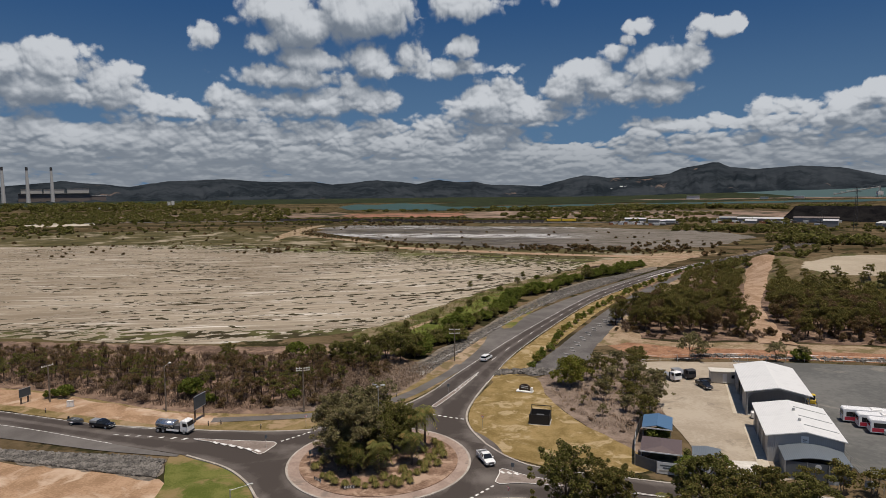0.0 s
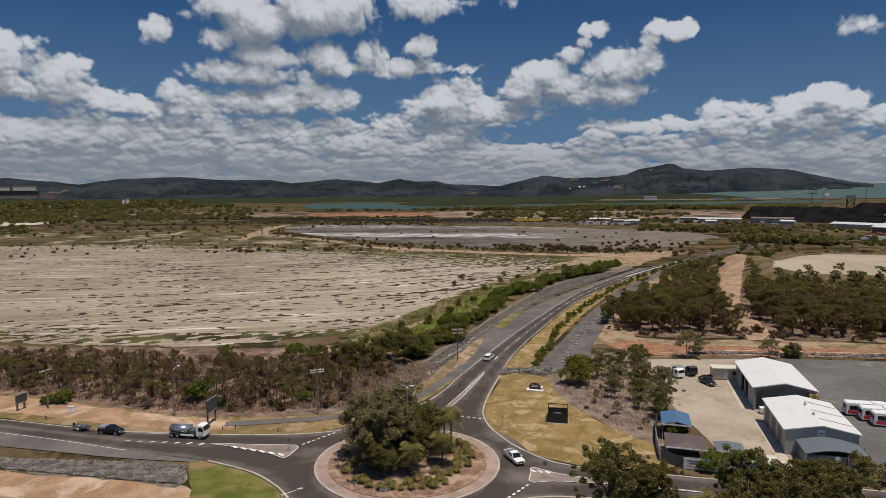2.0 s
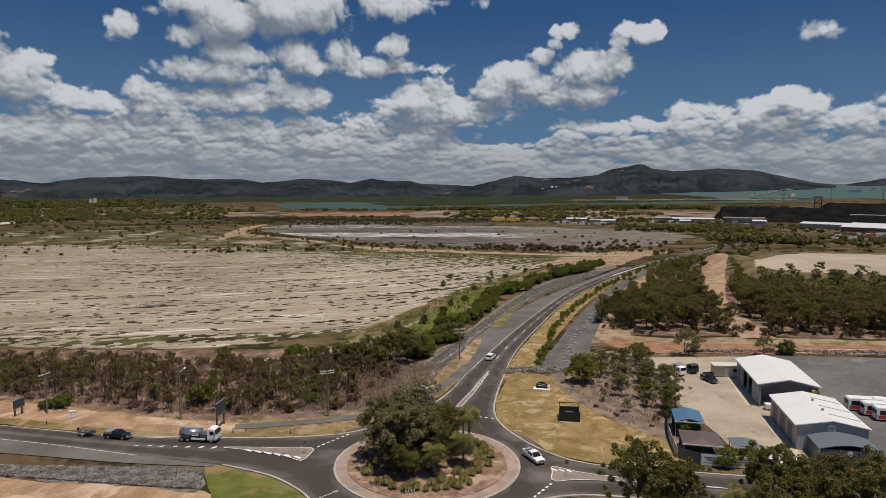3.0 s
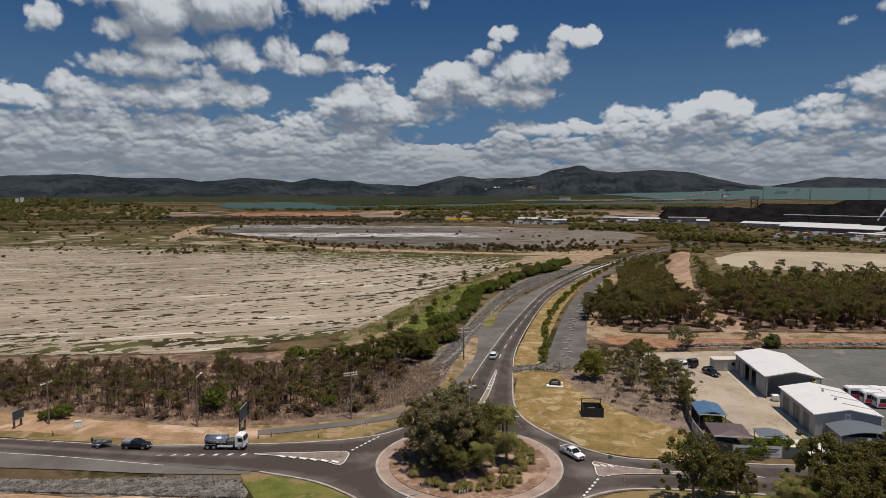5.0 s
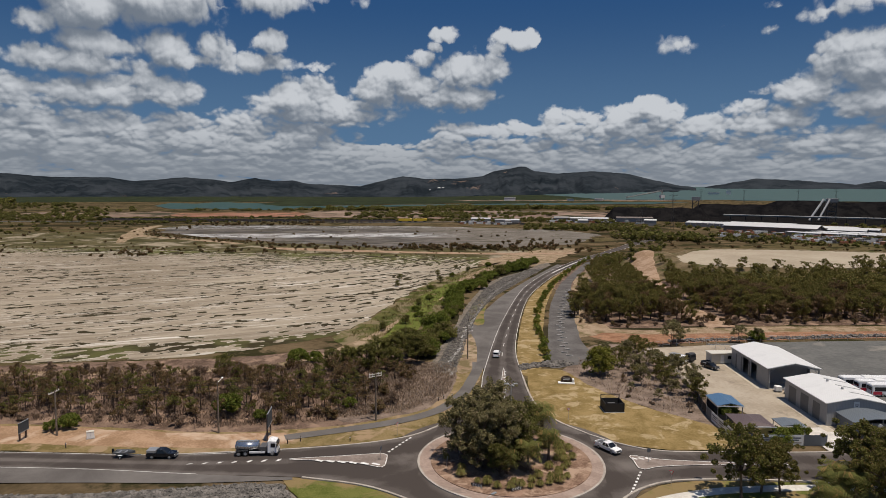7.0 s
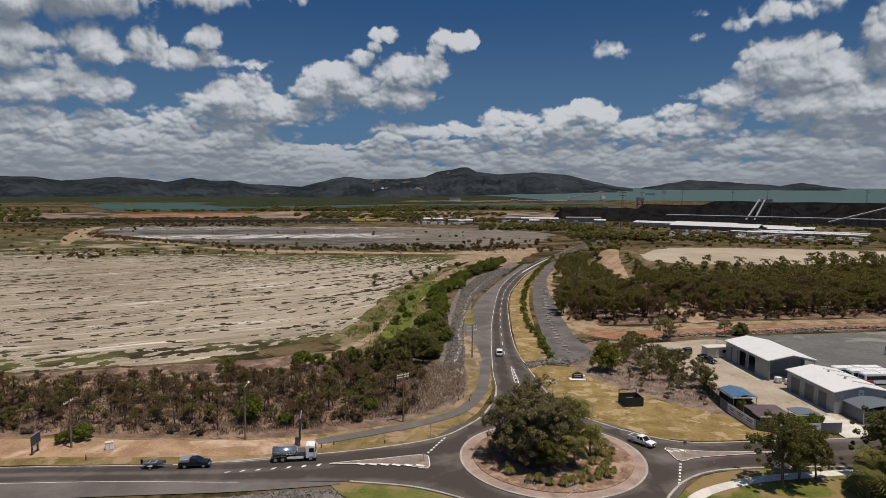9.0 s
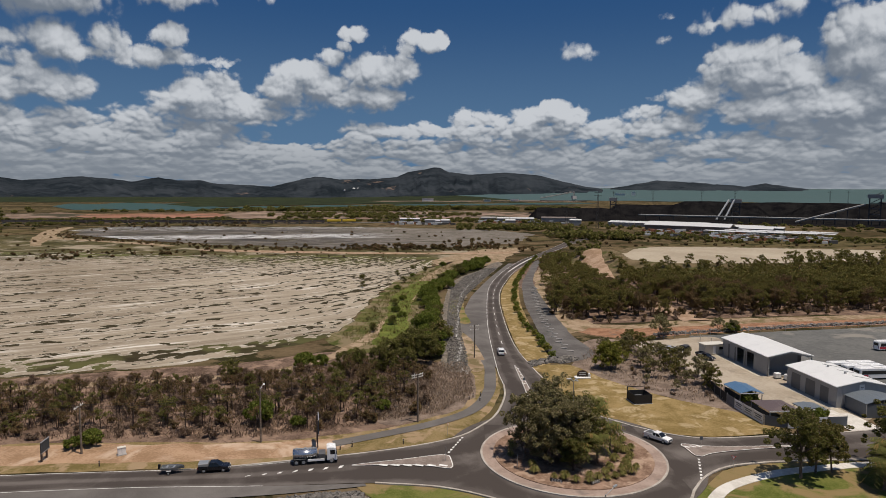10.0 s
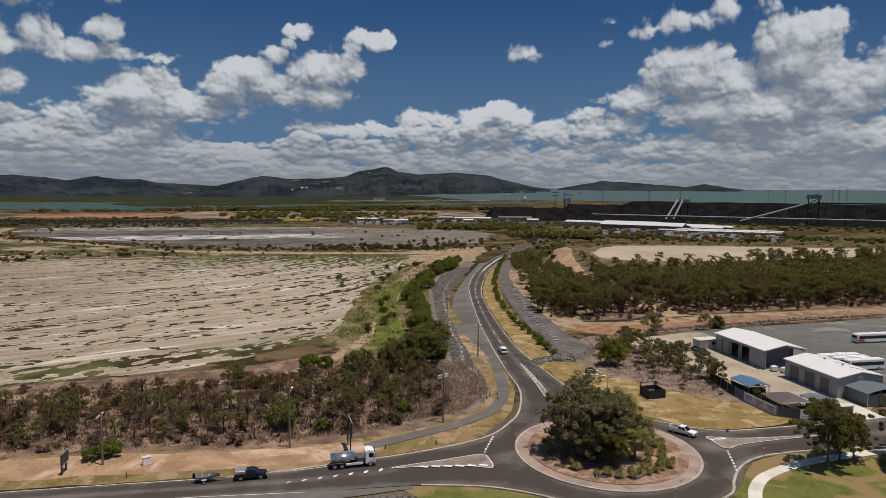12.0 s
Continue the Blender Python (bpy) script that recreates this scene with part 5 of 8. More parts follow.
# --- greener trees in and behind the belt
GREEN_BUSH = [shrub(60 + i, 4.0 + 0.4 * i, 2.4, 34, 90, 0.26, M_LEAFGREEN, M_BARK, 0.7) for i in range(3)]
DARK_TREE = [gum(70 + i, 7.2, 2.8, 0.25, 34, 240, 0.17, M_LEAF, M_BARKDARK, 2, 0.85) for i in range(3)]
for x, y, s in ((-44.3, 157, 0.95), (-40.5, 158.5, 0.7), (-56.9, 125.6, 0.95), (-82.0, 124.8, 0.65), (-32.0, 161.5, 0.75), (-35.5, 124.5, 0.5), (-84.5, 124.2, 0.5), (-7, 171, 0.8), (-51, 121.6, 0.5)):
    stand("green_bush", GREEN_BUSH[int(s * 100) % 3], x, y, s, x * 37 % 360, "dense rounded green bush", "bush", "green bushes")
for x, y, s in ((-26, 153.5, 1.0), (-21.5, 155.5, 1.05), (-17.5, 151.5, 0.95), (-24, 147.5, 0.85), (-29.5, 149, 0.85), (-18, 158.5, 0.95), (-33, 153, 0.7), (-14.5, 156, 0.85), (-37, 150, 0.7), (-60, 154, 0.6)):
    stand("dark_tree", DARK_TREE[int(s * 100) % 3], x, y, s, x * 53 % 360, "dense dark green tree above dry brush", "tree", "dark trees by the embankment")
HEDGE = [shrub(80 + i, 4.2, 2.6, 36, 120, 0.22, M_LEAFGREEN if i != 1 else M_LEAF, M_BARK, 0.8) for i in range(4)]
for i, p in enumerate(even(spline([(-15, 158), (-11, 169), (-6, 183), (1.5, 203), (9, 222), (18, 242), (28, 262), (41, 283), (57, 302), (72, 320), (84, 336)], 3), 58)):
    q = rng.normal(size=2) * np.array((1.3, 1.3))
    if rng.random() < 0.84:
        stand("bank_bush", HEDGE[rng.integers(4)], p.x + q[0], p.y + q[1], rng.uniform(0.7, 1.3), rng.uniform(0, 360), "dense green bush on the embankment", "bush", "bushes along the embankment")
for x, y, s in ((-5, 215, 0.55), (-2, 226, 0.4), (4, 236, 0.5), (10, 262, 0.5), (18, 278, 0.45), (-12, 196, 0.45), (28, 296, 0.5), (40, 312, 0.4), (-20, 188, 0.4), (2, 288, 0.45), (22, 300, 0.4), (-2, 270, 0.4),
                (56, 330, 0.6), (-6, 206, 0.5), (36, 320, 0.35)):
    stand("dry_shrub", DARK_TREE[int(x) % 3] if s < 0.5 else HEDGE[int(x) % 4], x, y, s, x * 31 % 360, "small dark shrub on the edge of the mud", "bush", "shrubs along the mud edge")

# --- gum woodland across the road
WOOD = [gum(100 + i, 9.0 + 0.6 * (i % 3), 2.7, 0.27, 20, 230, 0.19, M_LEAFWOOD if i % 4 else M_LEAFDRY, M_BARKDARK if i % 2 else M_BARK, 1 + i % 2, 1.05) for i in range(7)]
WOOD_FAR = [gum(100 + i, 9.0 + 0.6 * (i % 3), 2.7, 0.27, 18, 45, 0.42, M_LEAFWOOD, M_BARK, 1 + i % 2, 1.05)[1] for i in range(7)]
trail = [(73, 172), (84, 172), (89, 196), (100, 226), (118, 266), (132, 290), (148, 312), (140, 330), (126, 322), (119, 298), (108, 270), (90, 230), (79, 198)]
wood = [(40, 196), (45, 182), (76, 179), (120, 171), (215, 150), (330, 180), (380, 196), (310, 224), (230, 236), (176, 244), (140, 254), (124, 262), (132, 288), (150, 330), (160, 366), (146, 368), (131, 356), (112, 328), (88, 282), (73, 255), (51, 214)]
FAR_GUMS, GUMS_LEFT = [], 290


def wood_height(x, y):
    """The stand between road and trail gets lower and younger northwards."""
    return float(np.interp(y - 0.15 * max(0.0, x - 170), (150, 205, 236, 262, 300, 345), (1.0, 1.04, 0.80, 0.74, 0.56, 0.40)))


for x, y in sorted(scatter(wood, 1350, 1.95, rng, trail, 30), key=lambda p: (p[0] - 40) ** 2 * 0.5 + (p[1] - 120) ** 2):
    if GUMS_LEFT <= 0:
        FAR_GUMS.append((x, y, rng.uniform(0.5, 0.92) * wood_height(x, y)))
        continue
    GUMS_LEFT -= 1
    k = rng.integers(len(WOOD))
    stand("gum_tree", WOOD[k], x, y, rng.uniform(0.5, 0.92) * wood_height(x, y), rng.uniform(0, 360), "dark olive gum tree in dense woodland", "tree", "gum woodland", hill(x, y))
for x, y in scatter([(38, 186), (52, 176), (78, 174), (130, 165), (215, 147), (215, 153), (130, 172), (78, 182), (54, 186), (44, 196)], 100, 1.6, rng):
    stand("dry_bush", SCRUB_BUSH[rng.integers(4)], x, y, rng.uniform(0.6, 1.2), rng.uniform(0, 360), "low dry brown bush under gum trees", "bush", "dry bushes in the woodland")

# --- shrubs and trees between the lawn and the yard
SHRUB_GREY = [gum(140 + i, 5.8, 2.1, 0.2, 18, 120, 0.20, M_LEAFGREY if i % 2 else M_LEAFWOOD, M_BARK, 2, 0.72) for i in range(4)]
ROUND_TREE = gum(150, 5.8, 3.1, 0.2, 40, 150, 0.22, M_LEAFBRIGHT, M_BARK, 2, 0.95)
stand("round_tree", ROUND_TREE, 19.6, 133.8, 1.0, 20, "rounded bright green tree in leaf mulch", "tree", "")
for x, y, s in ((24, 138, 0.9), (27.5, 133, 0.95), (31, 128.5, 0.9), (29, 123, 0.85), (32.5, 133.5, 0.95), (34, 139, 1.0), (31.5, 143.5, 0.9), (35.5, 128, 0.9), (33.5, 122, 0.85), (31.5, 117.5, 0.95), (27.5, 118.8, 0.65),
                (24.5, 124.5, 0.7), (26, 128.8, 0.6), (22.8, 141.5, 0.65), (27.5, 147.5, 0.75), (36, 145.5, 0.85), (29.8, 113.5, 0.9), (37.5, 133.5, 0.7), (20.5, 122, 0.35), (22.5, 116, 0.4), (28, 139.5, 0.8), (36.8, 150, 0.8)):
    stand("gum_shrub", SHRUB_GREY[int(x * 10) % 4], x, y, s, x * 71 % 360, "grey-green gum shrub in leaf mulch", "tree", "shrubs beside the yard")
for x, y, s in ((20.1, 113.9, 0.5), (26.4, 111.4, 0.55), (24.5, 108.2, 0.4), (17.8, 118.6, 0.4), (22, 128, 0.45), (23.5, 131, 0.45)):
    stand("dry_bush", SCRUB_BUSH[int(x) % 4], x, y, s, x * 11 % 360, "small brown shrub in leaf mulch", "bush", "small shrubs in the mulch")
for x, y, s in ((50.3, 155, 1.05), (53.5, 156.5, 0.7), (69.9, 154, 0.75), (76.0, 154, 0.62)):
    stand("yard_tree", SHRUB_GREY[1] if s > 0.6 else GREEN_BUSH[0], x, y, s * 1.1, x * 17 % 360, "grey-green tree behind the yard fence", "tree", "trees behind the yard")
stand("yard_tree", GREEN_BUSH[1], 76.0, 154.3, 0.85, 40, "rounded dark green tree behind the yard fence", "tree", "trees behind the yard")

# --- row of young shrubs on the verge
VERGE_BUSH = [shrub(160 + i, 2.2, 0.85, 12, 44, 0.20, M_LEAFBRIGHT if i % 2 else M_LEAFGREEN, M_BARK, 0.42) for i in range(3)]
for i, p in enumerate(even(spline([(12.6, 147.4), (15.6, 154.4), (18.5, 163.2), (22, 174.5), (27.3, 190.5), (36.5, 211), (45.2, 229), (58, 252.5), (75, 280), (102, 320), (124, 352)], 3), 42)):
    stand("verge_shrub", VERGE_BUSH[i % 3], p.x + rng.normal() * 0.3, p.y + rng.normal() * 0.4, rng.uniform(0.85, 1.4), rng.uniform(0, 360), "young green shrub on the dry grass verge", "bush", "shrubs along the verge")

# --- the planted island
ISLAND_TREE = [gum(200 + i, 10.6, 3.3, 0.16, 60, 270, 0.16, M_LEAFGREY, M_BARK, 3, 0.85) for i in range(2)]
ISLAND_DARK = [gum(210 + i, 8.6, 2.9, 0.14, 46, 240, 0.16, M_LEAF, M_BARKDARK, 3, 0.85) for i in range(2)]
for x, y, s, k in ((-18.6, 97.2, 1.0, 0), (-20.2, 92.8, 0.9, 1), (-15.6, 99.6, 0.98, 1), (-16.6, 92.6, 0.92, 0), (-21.8, 96.8, 0.84, 0)):
    stand("island_gum", ISLAND_TREE[k], x, y, s, x * 91 % 360, "tall dense grey-green tree on the roundabout", "tree", "trees on the roundabout", 0.5)
for x, y, s, k in ((-12.2, 97.4, 0.95, 0), (-14.0, 93.4, 0.92, 1), (-11.6, 100.6, 0.85, 1), (-18.0, 90.0, 0.6, 0)):
    stand("island_tree", ISLAND_DARK[k], x, y, s, x * 57 % 360, "dense dark green tree on the roundabout", "tree", "trees on the roundabout", 0.5)


def palm(seed, height, fronds, reach):
    """Trunk and a crown of arching, split fronds."""
    rng = np.random.default_rng(seed)
    trunk = stem_mesh("trunk", [((0, 0, -0.2), (0.05, 0, height * 0.55), 0.20, 0.16), ((0.05, 0, height * 0.55), (0, 0.08, height), 0.16, 0.14)], M_BARK, 8)
    verts, faces = [], []
    for i in range(fronds):
        a = 2.4 * i + rng.random() * 0.4
        up = 1.15 - 1.9 * i / fronds
        out = np.array((math.cos(a), math.sin(a), 0))
        side = np.array((-math.sin(a), math.cos(a), 0))
        L = reach * (0.8 + 0.35 * rng.random())
        n = 9
        for s in range(1, n + 1):
            t = s / n
            p = np.array((0, 0, height)) + out * L * t * math.cos(up * (1 - 0.5 * t)) + np.array((0, 0, L * (math.sin(up) * t - 0.75 * t * t)))
            w = 0.75 * reach / 2 * math.sin(math.pi * min(1, 0.12 + 0.8 * t)) + 0.1
            for sg in (-1, 1):
                tip = p + side * sg * w + out * 0.25 * w - np.array((0, 0, 0.45 * w))
                k = len(verts)
                verts += [p - out * 0.07, p + out * 0.09, tip + out * 0.05, tip - out * 0.03]
                faces.append((k, k + 1, k + 2, k + 3))
    me = bpy.data.meshes.new("crown")
    me.from_pydata([tuple(v) for v in verts], [], faces)
    me.materials.append(M_PALM)
    return trunk, me


PALMS = [palm(220 + i, h, 28, 2.1) for i, h in enumerate((6.4, 4.2, 3.2))]
for x, y, k in ((-7.9, 99.4, 0), (-13.8, 90.2, 1), (-9.4, 93.4, 1), (-9.0, 97.4, 0), (-17.6, 90.2, 1), (-10.8, 102.6, 1)):
    stand("palm", PALMS[k], x, y, 1.0, x * 41 % 360, "palm with arching green fronds on the roundabout", "palm", "palms on the roundabout", 0.35)

for x, y, k in ((20.4, 72.4, 1), (22.4, 73.6, 1), (18.6, 71.2, 2), (21.6, 70.4, 1)):
    stand("palm", PALMS[k], x, y, 1.15, x * 41 % 360, "bright green palm on a park lawn", "palm", "palms on the park lawn", 0.05)


def tuft(seed, blades, height, reach, material):
    """A clump of arching blades."""
    rng = np.random.default_rng(seed)
    verts, faces = [], []
    for i in range(blades):
        a = rng.random() * 2 * math.pi
        out, side = np.array((math.cos(a), math.sin(a), 0)), np.array((-math.sin(a), math.cos(a), 0)) * 0.05
        r, h = reach * (0.4 + 0.6 * rng.random()), height * (0.6 + 0.4 * rng.random())
        k = len(verts)
        p1, p2 = out * r * 0.5 + np.array((0, 0, h)), out * r + np.array((0, 0, h * 0.45))
        verts += [-side, side, p1 + side, p1 - side, p2]
        faces += [(k, k + 1, k + 2, k + 3), (k + 3, k + 2, k + 4)]
    me = bpy.data.meshes.new("grass_tuft")
    me.from_pydata([tuple(v) for v in verts], [], faces)
    me.materials.append(material)
    return me


TUFTS = [tuft(240 + i, 190, 1.3, 1.2, M_TUFT) for i in range(3)]
spots = [(-8.2, 93.4), (-7.0, 95.2), (-6.2, 97.6), (-9.4, 89.8), (-11.4, 87.4), (-7.4, 91.2), (-13.6, 86.2), (-5.6, 99.6), (-16.2, 86.4), (-19.4, 87.0), (-21.6, 89.0), (-23.2, 91.6), (-6.6, 101.6), (-9.0, 87.6), (-10.4, 90.8),
         (-5.6, 93.4), (-23.8, 97.6), (-22.2, 100.4), (-12.8, 88.6), (-8.6, 103.2), (-15.0, 86.0), (-4.9, 96.4), (-17.8, 86.2), (-11, 104.6), (-20.4, 88.2), (-7.9, 98.2), (-6.2, 95.6), (-7.2, 93.0), (-9.8, 88.6), (-8.4, 90.2), (-12.2, 86.4), (-5.4, 98.0), (-14.2, 87.6), (-6.0, 100.6), (-10.6, 86.6), (-22.6, 93.4), (-16.8, 87.6)]
for i, (x, y) in enumerate(spots):
    ob = new("grass_tuft", TUFTS[i % 3])
    ob.matrix_basis = pose(x, y, 0.42, 0, 0, i * 47) @ Matrix.Scale(0.62 + 0.4 * ((i * 37) % 10) / 10, 4)
    tagged(ob, "arching yellow-green grass clump in mulch", "ornamental grass", "grass clumps on the roundabout")

# --- trees by the footpath and the depot
PARK_TREE = [gum(260 + i, 9.6, 3.7, 0.34, 38, 420, 0.15, M_LEAFWOOD if i else M_LEAF, M_BARK, 1, 0.75) for i in range(3)]
for x, y, s, k in ((11.2, 77.8, 1.0, 0), (14.6, 78.3, 0.82, 1), (17.0, 77.6, 0.74, 2), (26.4, 74.2, 1.05, 0), (29.8, 72.2, 1.08, 1), (32.6, 74.6, 0.9, 2), (24.2, 70.2, 0.95, 1), (35.6, 71.2, 1.0, 0)):
    stand("park_tree", PARK_TREE[k], x, y, s, x * 67 % 360, "open-crowned gum tree on a park lawn", "tree", "trees on the park lawn")
for x, y, s in ((30.6, 92.6, 0.75), (33.0, 93.2, 0.7), (35.6, 94.4, 0.55), (28.8, 91.8, 0.5)):
    stand("depot_bush", GREEN_BUSH[int(x) % 3], x, y, s, x * 67 % 360, "dense green bush behind the depot fence", "bush", "bushes at the depot fence")
stand("depot_bush", GREEN_BUSH[0], 28.9, 104.2, 0.72, 10, "dark green tree beside the blue-roofed shelter", "bush", "bushes at the depot fence")
for x, y, s in ((48.5, 86.8, 0.8), (52.4, 86.4, 0.7), (44.6, 88.2, 0.6)):
    stand("depot_tree", SHRUB_GREY[int(x) % 4], x, y, s, x * 29 % 360, "young gum tree in front of the depot", "tree", "trees at the depot front")


def brush_stuff(name, poly, count, size, material, label):
    """Countless dead stems and grass as one object."""
    g = np.random.default_rng(len(name) + count)
    verts, faces = [], []
    xs, ys = [p[0] for p in poly], [p[1] for p in poly]
    while len(faces) < count:
        x, y = g.uniform(min(xs), max(xs)), g.uniform(min(ys), max(ys))
        if not inside((x, y), poly):
            continue
        for _ in range(5):
            a, h, w = g.random() * 2 * math.pi, size * (0.5 + g.random()), 0.03 + 0.04 * g.random()
            lean = g.normal(size=2) * h * 0.45
            px, py = x + g.normal() * 0.35, y + g.normal() * 0.35
            k = len(verts)
            dx, dy = w * math.cos(a), w * math.sin(a)
            verts += [(px - dx, py - dy, 0), (px + dx, py + dy, 0), (px + lean[0] + dx, py + lean[1] + dy, h), (px + lean[0] - dx, py + lean[1] - dy, h)]
            faces.append((k, k + 1, k + 2, k + 3))
    me = bpy.data.meshes.new(name)
    me.from_pydata(verts, [], faces)
    me.materials.append(material)
    tagged(new(name, me), label, "undergrowth", kind="stuff")


brush_stuff("dead_brush", [(-40, 120), (-27, 120), (-17, 127), (-12, 138), (-9, 150), (-18, 153), (-30, 142)], 15000, 0.36, M_BRUSH, "grey dead brush and grass stems on a bank")
brush_stuff("undergrowth", belt_all, 30000, 0.55, M_STALK, "dry grey-brown undergrowth beneath scrub")
brush_stuff("bank_grass", [(-24, 168), (-12, 180), (0, 206), (16, 242), (38, 278), (70, 324), (60, 336), (24, 290), (-2, 244), (-20, 204), (-32, 184)], 6000, 0.6, M_BANKGRASS, "long green and yellow grass on the bank")
brush_stuff("mulch_growth", [(15, 137), (16, 122), (22, 108), (30, 108), (34, 118), (38, 142), (34, 156), (22, 148)], 2500, 0.45, M_BRUSH, "dry stalks in leaf mulch")


def rocks_stuff(name, poly, count, size, label):
    """Tumbled angular stones, countless, as one object."""
    g = np.random.default_rng(count)
    verts, faces = [], []
    xs, ys = [p[0] for p in poly], [p[1] for p in poly]
    n = 0
    while n < count:
        x, y = g.uniform(min(xs), max(xs)), g.uniform(min(ys), max(ys))
        if not inside((x, y), poly):
            continue
        n += 1
        s = size * (0.5 + 0.9 * g.random() ** 2)
        turn = np.array(Euler(g.random(3) * 6.28).to_matrix())
        k = len(verts)
        corner = np.array([(i, j, l) for i in (-1, 1) for j in (-1, 1) for l in (-1, 1)], float)
        corner *= (0.32 + 0.22 * g.random((8, 3))) * s
        for c in corner @ turn.T:
            verts.append((x + c[0], y + c[1], 0.12 + 0.2 * s + c[2] * 0.8))
        faces += [tuple(k + i for i in f) for f in ((0, 1, 3, 2), (4, 6, 7, 5), (0, 4, 5, 1), (2, 3, 7, 6), (0, 2, 6, 4), (1, 5, 7, 3))]
    me = bpy.data.meshes.new(name)
    me.from_pydata(verts, [], faces)
    me.materials.append(M_ROCK)
    tagged(new(name, me), label, "rocks", kind="stuff")


rocks_stuff("rip_rap", [(-110, 106.6), (-75, 98.2), (-65, 97.3), (-52, 96.4), (-47.3, 95.0), (-45.8, 89.2), (-52.6, 90.4), (-63, 92.6), (-73, 94.6), (-110, 103.6)], 11000, 0.32, "tumbled grey rip-rap stones")
rocks_stuff("rip_rap", [(-13, 144), (-9, 147), (-4, 160), (0, 172), (13, 205), (29, 237), (55, 277), (80, 314), (74, 315), (50, 287), (31, 256), (11, 210), (-4, 173), (-13, 150)], 14000, 0.27, "tumbled grey rip-rap stones")
rocks_stuff("rip_rap", [(3.8, 141), (9, 142.5), (14, 141.8), (18, 143), (17, 146), (10, 146), (5, 145)], 420, 0.6, "tumbled grey rip-rap stones")
rocks_stuff("rip_rap", [(52, 158), (66, 156.4), (112, 151), (170, 140), (170, 142), (112, 153), (66, 158.4), (52, 160)], 900, 0.7, "tumbled grey rip-rap stones")

# ---------------------------------------------------------------- buildings of the depot
def gable_roof(bm, w, l0, l1, eave, ridge, over=0.35, thick=0.14):
    s = (ridge - eave) / (w / 2)
    pts = [(-over, eave - s * over), (w / 2, ridge), (w + over, eave - s * over), (w + over, eave - s * over + thick), (w / 2, ridge + thick), (-over, eave - s * over + thick)]
    profile(bm, pts, l0, l1, "y")
    return bm


def wall_with_holes(bm, length, height, holes, thick, along, at):
    """A wall along x or y with rectangular openings (a, b, top) down to the ground."""
    outline = [(0.0, 0.0)]
    for a, b, top in sorted(holes):
        outline += [(a, 0.0), (a, top), (b, top), (b, 0.0)]
    outline += [(length, 0.0), (length, height), (0.0, height)]
    profile(bm, outline, at, at + thick, "x" if along == "y" else "y")
    return bm


def big_shed():
    W, L, E, R = 10.2, 18.2, 4.3, 5.35
    t = thing("workshop_shed", "white-roofed grey workshop shed with open front bay", "shed", 48.2, 117.2, 0.12, -15.5)
    part("roof", gable_roof(bmesh.new(), W, -0.4, L + 0.4, E, R), M_WHITEROOF, t, "bright white sheet roof")
    part("side_wall", wall_with_holes(bmesh.new(), L, E - 0.06, [(5.2, 8.0, 3.6), (9.2, 12.0, 3.6)], 0.12, "y", 0.0), M_GREYWALL, t)
    part("side_wall", box(bmesh.new(), W - 0.12, W, 3.6, L, 0, E - 0.06), M_GREYWALL, t)
    part("rear_wall", profile(bmesh.new(), [(0.12, 0), (W - 0.12, 0), (W - 0.12, E - 0.1), (W / 2, R - 0.08), (0.12, E - 0.1)], L - 0.12, L, "y"), M_GREYFRONT, t)
    part("inner_wall", profile(bmesh.new(), [(0.12, 0), (W - 0.12, 0), (W - 0.12, E - 0.1), (W / 2, R - 0.08), (0.12, E - 0.1)], 4.6, 4.72, "y"), M_GREYFRONT, t)
    for x in (0.12, W - 0.3):
        part("portal_post", box(bmesh.new(), x, x + 0.18, -0.2, 0.0, 0, E - 0.05), M_STEEL, t)
    part("portal_beam", profile(bmesh.new(), [(0.3, E - 0.35), (W / 2, R - 0.35), (W - 0.3, E - 0.35), (W - 0.3, E - 0.1), (W / 2, R - 0.1), (0.3, E - 0.1)], -0.2, -0.02, "y"), M_STEEL, t)
    for a, b in (((0.25, -0.1, E - 1.0), (1.1, -0.1, E - 0.2)), ((W - 0.25, -0.1, E - 1.0), (W - 1.1, -0.1, E - 0.2))):
        part("knee_brace", rod(bmesh.new(), a, b, 0.05), M_STEEL, t)
    for y in (8.3, 12.4, 15.2):
        part("roller_door", box(bmesh.new(), -0.04, -0.005, y, y + 0.55, 0.05, 3.4), M_DOOR, t)
    part("slab", box(bmesh.new(), 0.15, W - 0.15, 0, L - 0.15, -0.1, 0.05), M_CONC, t)
    return t


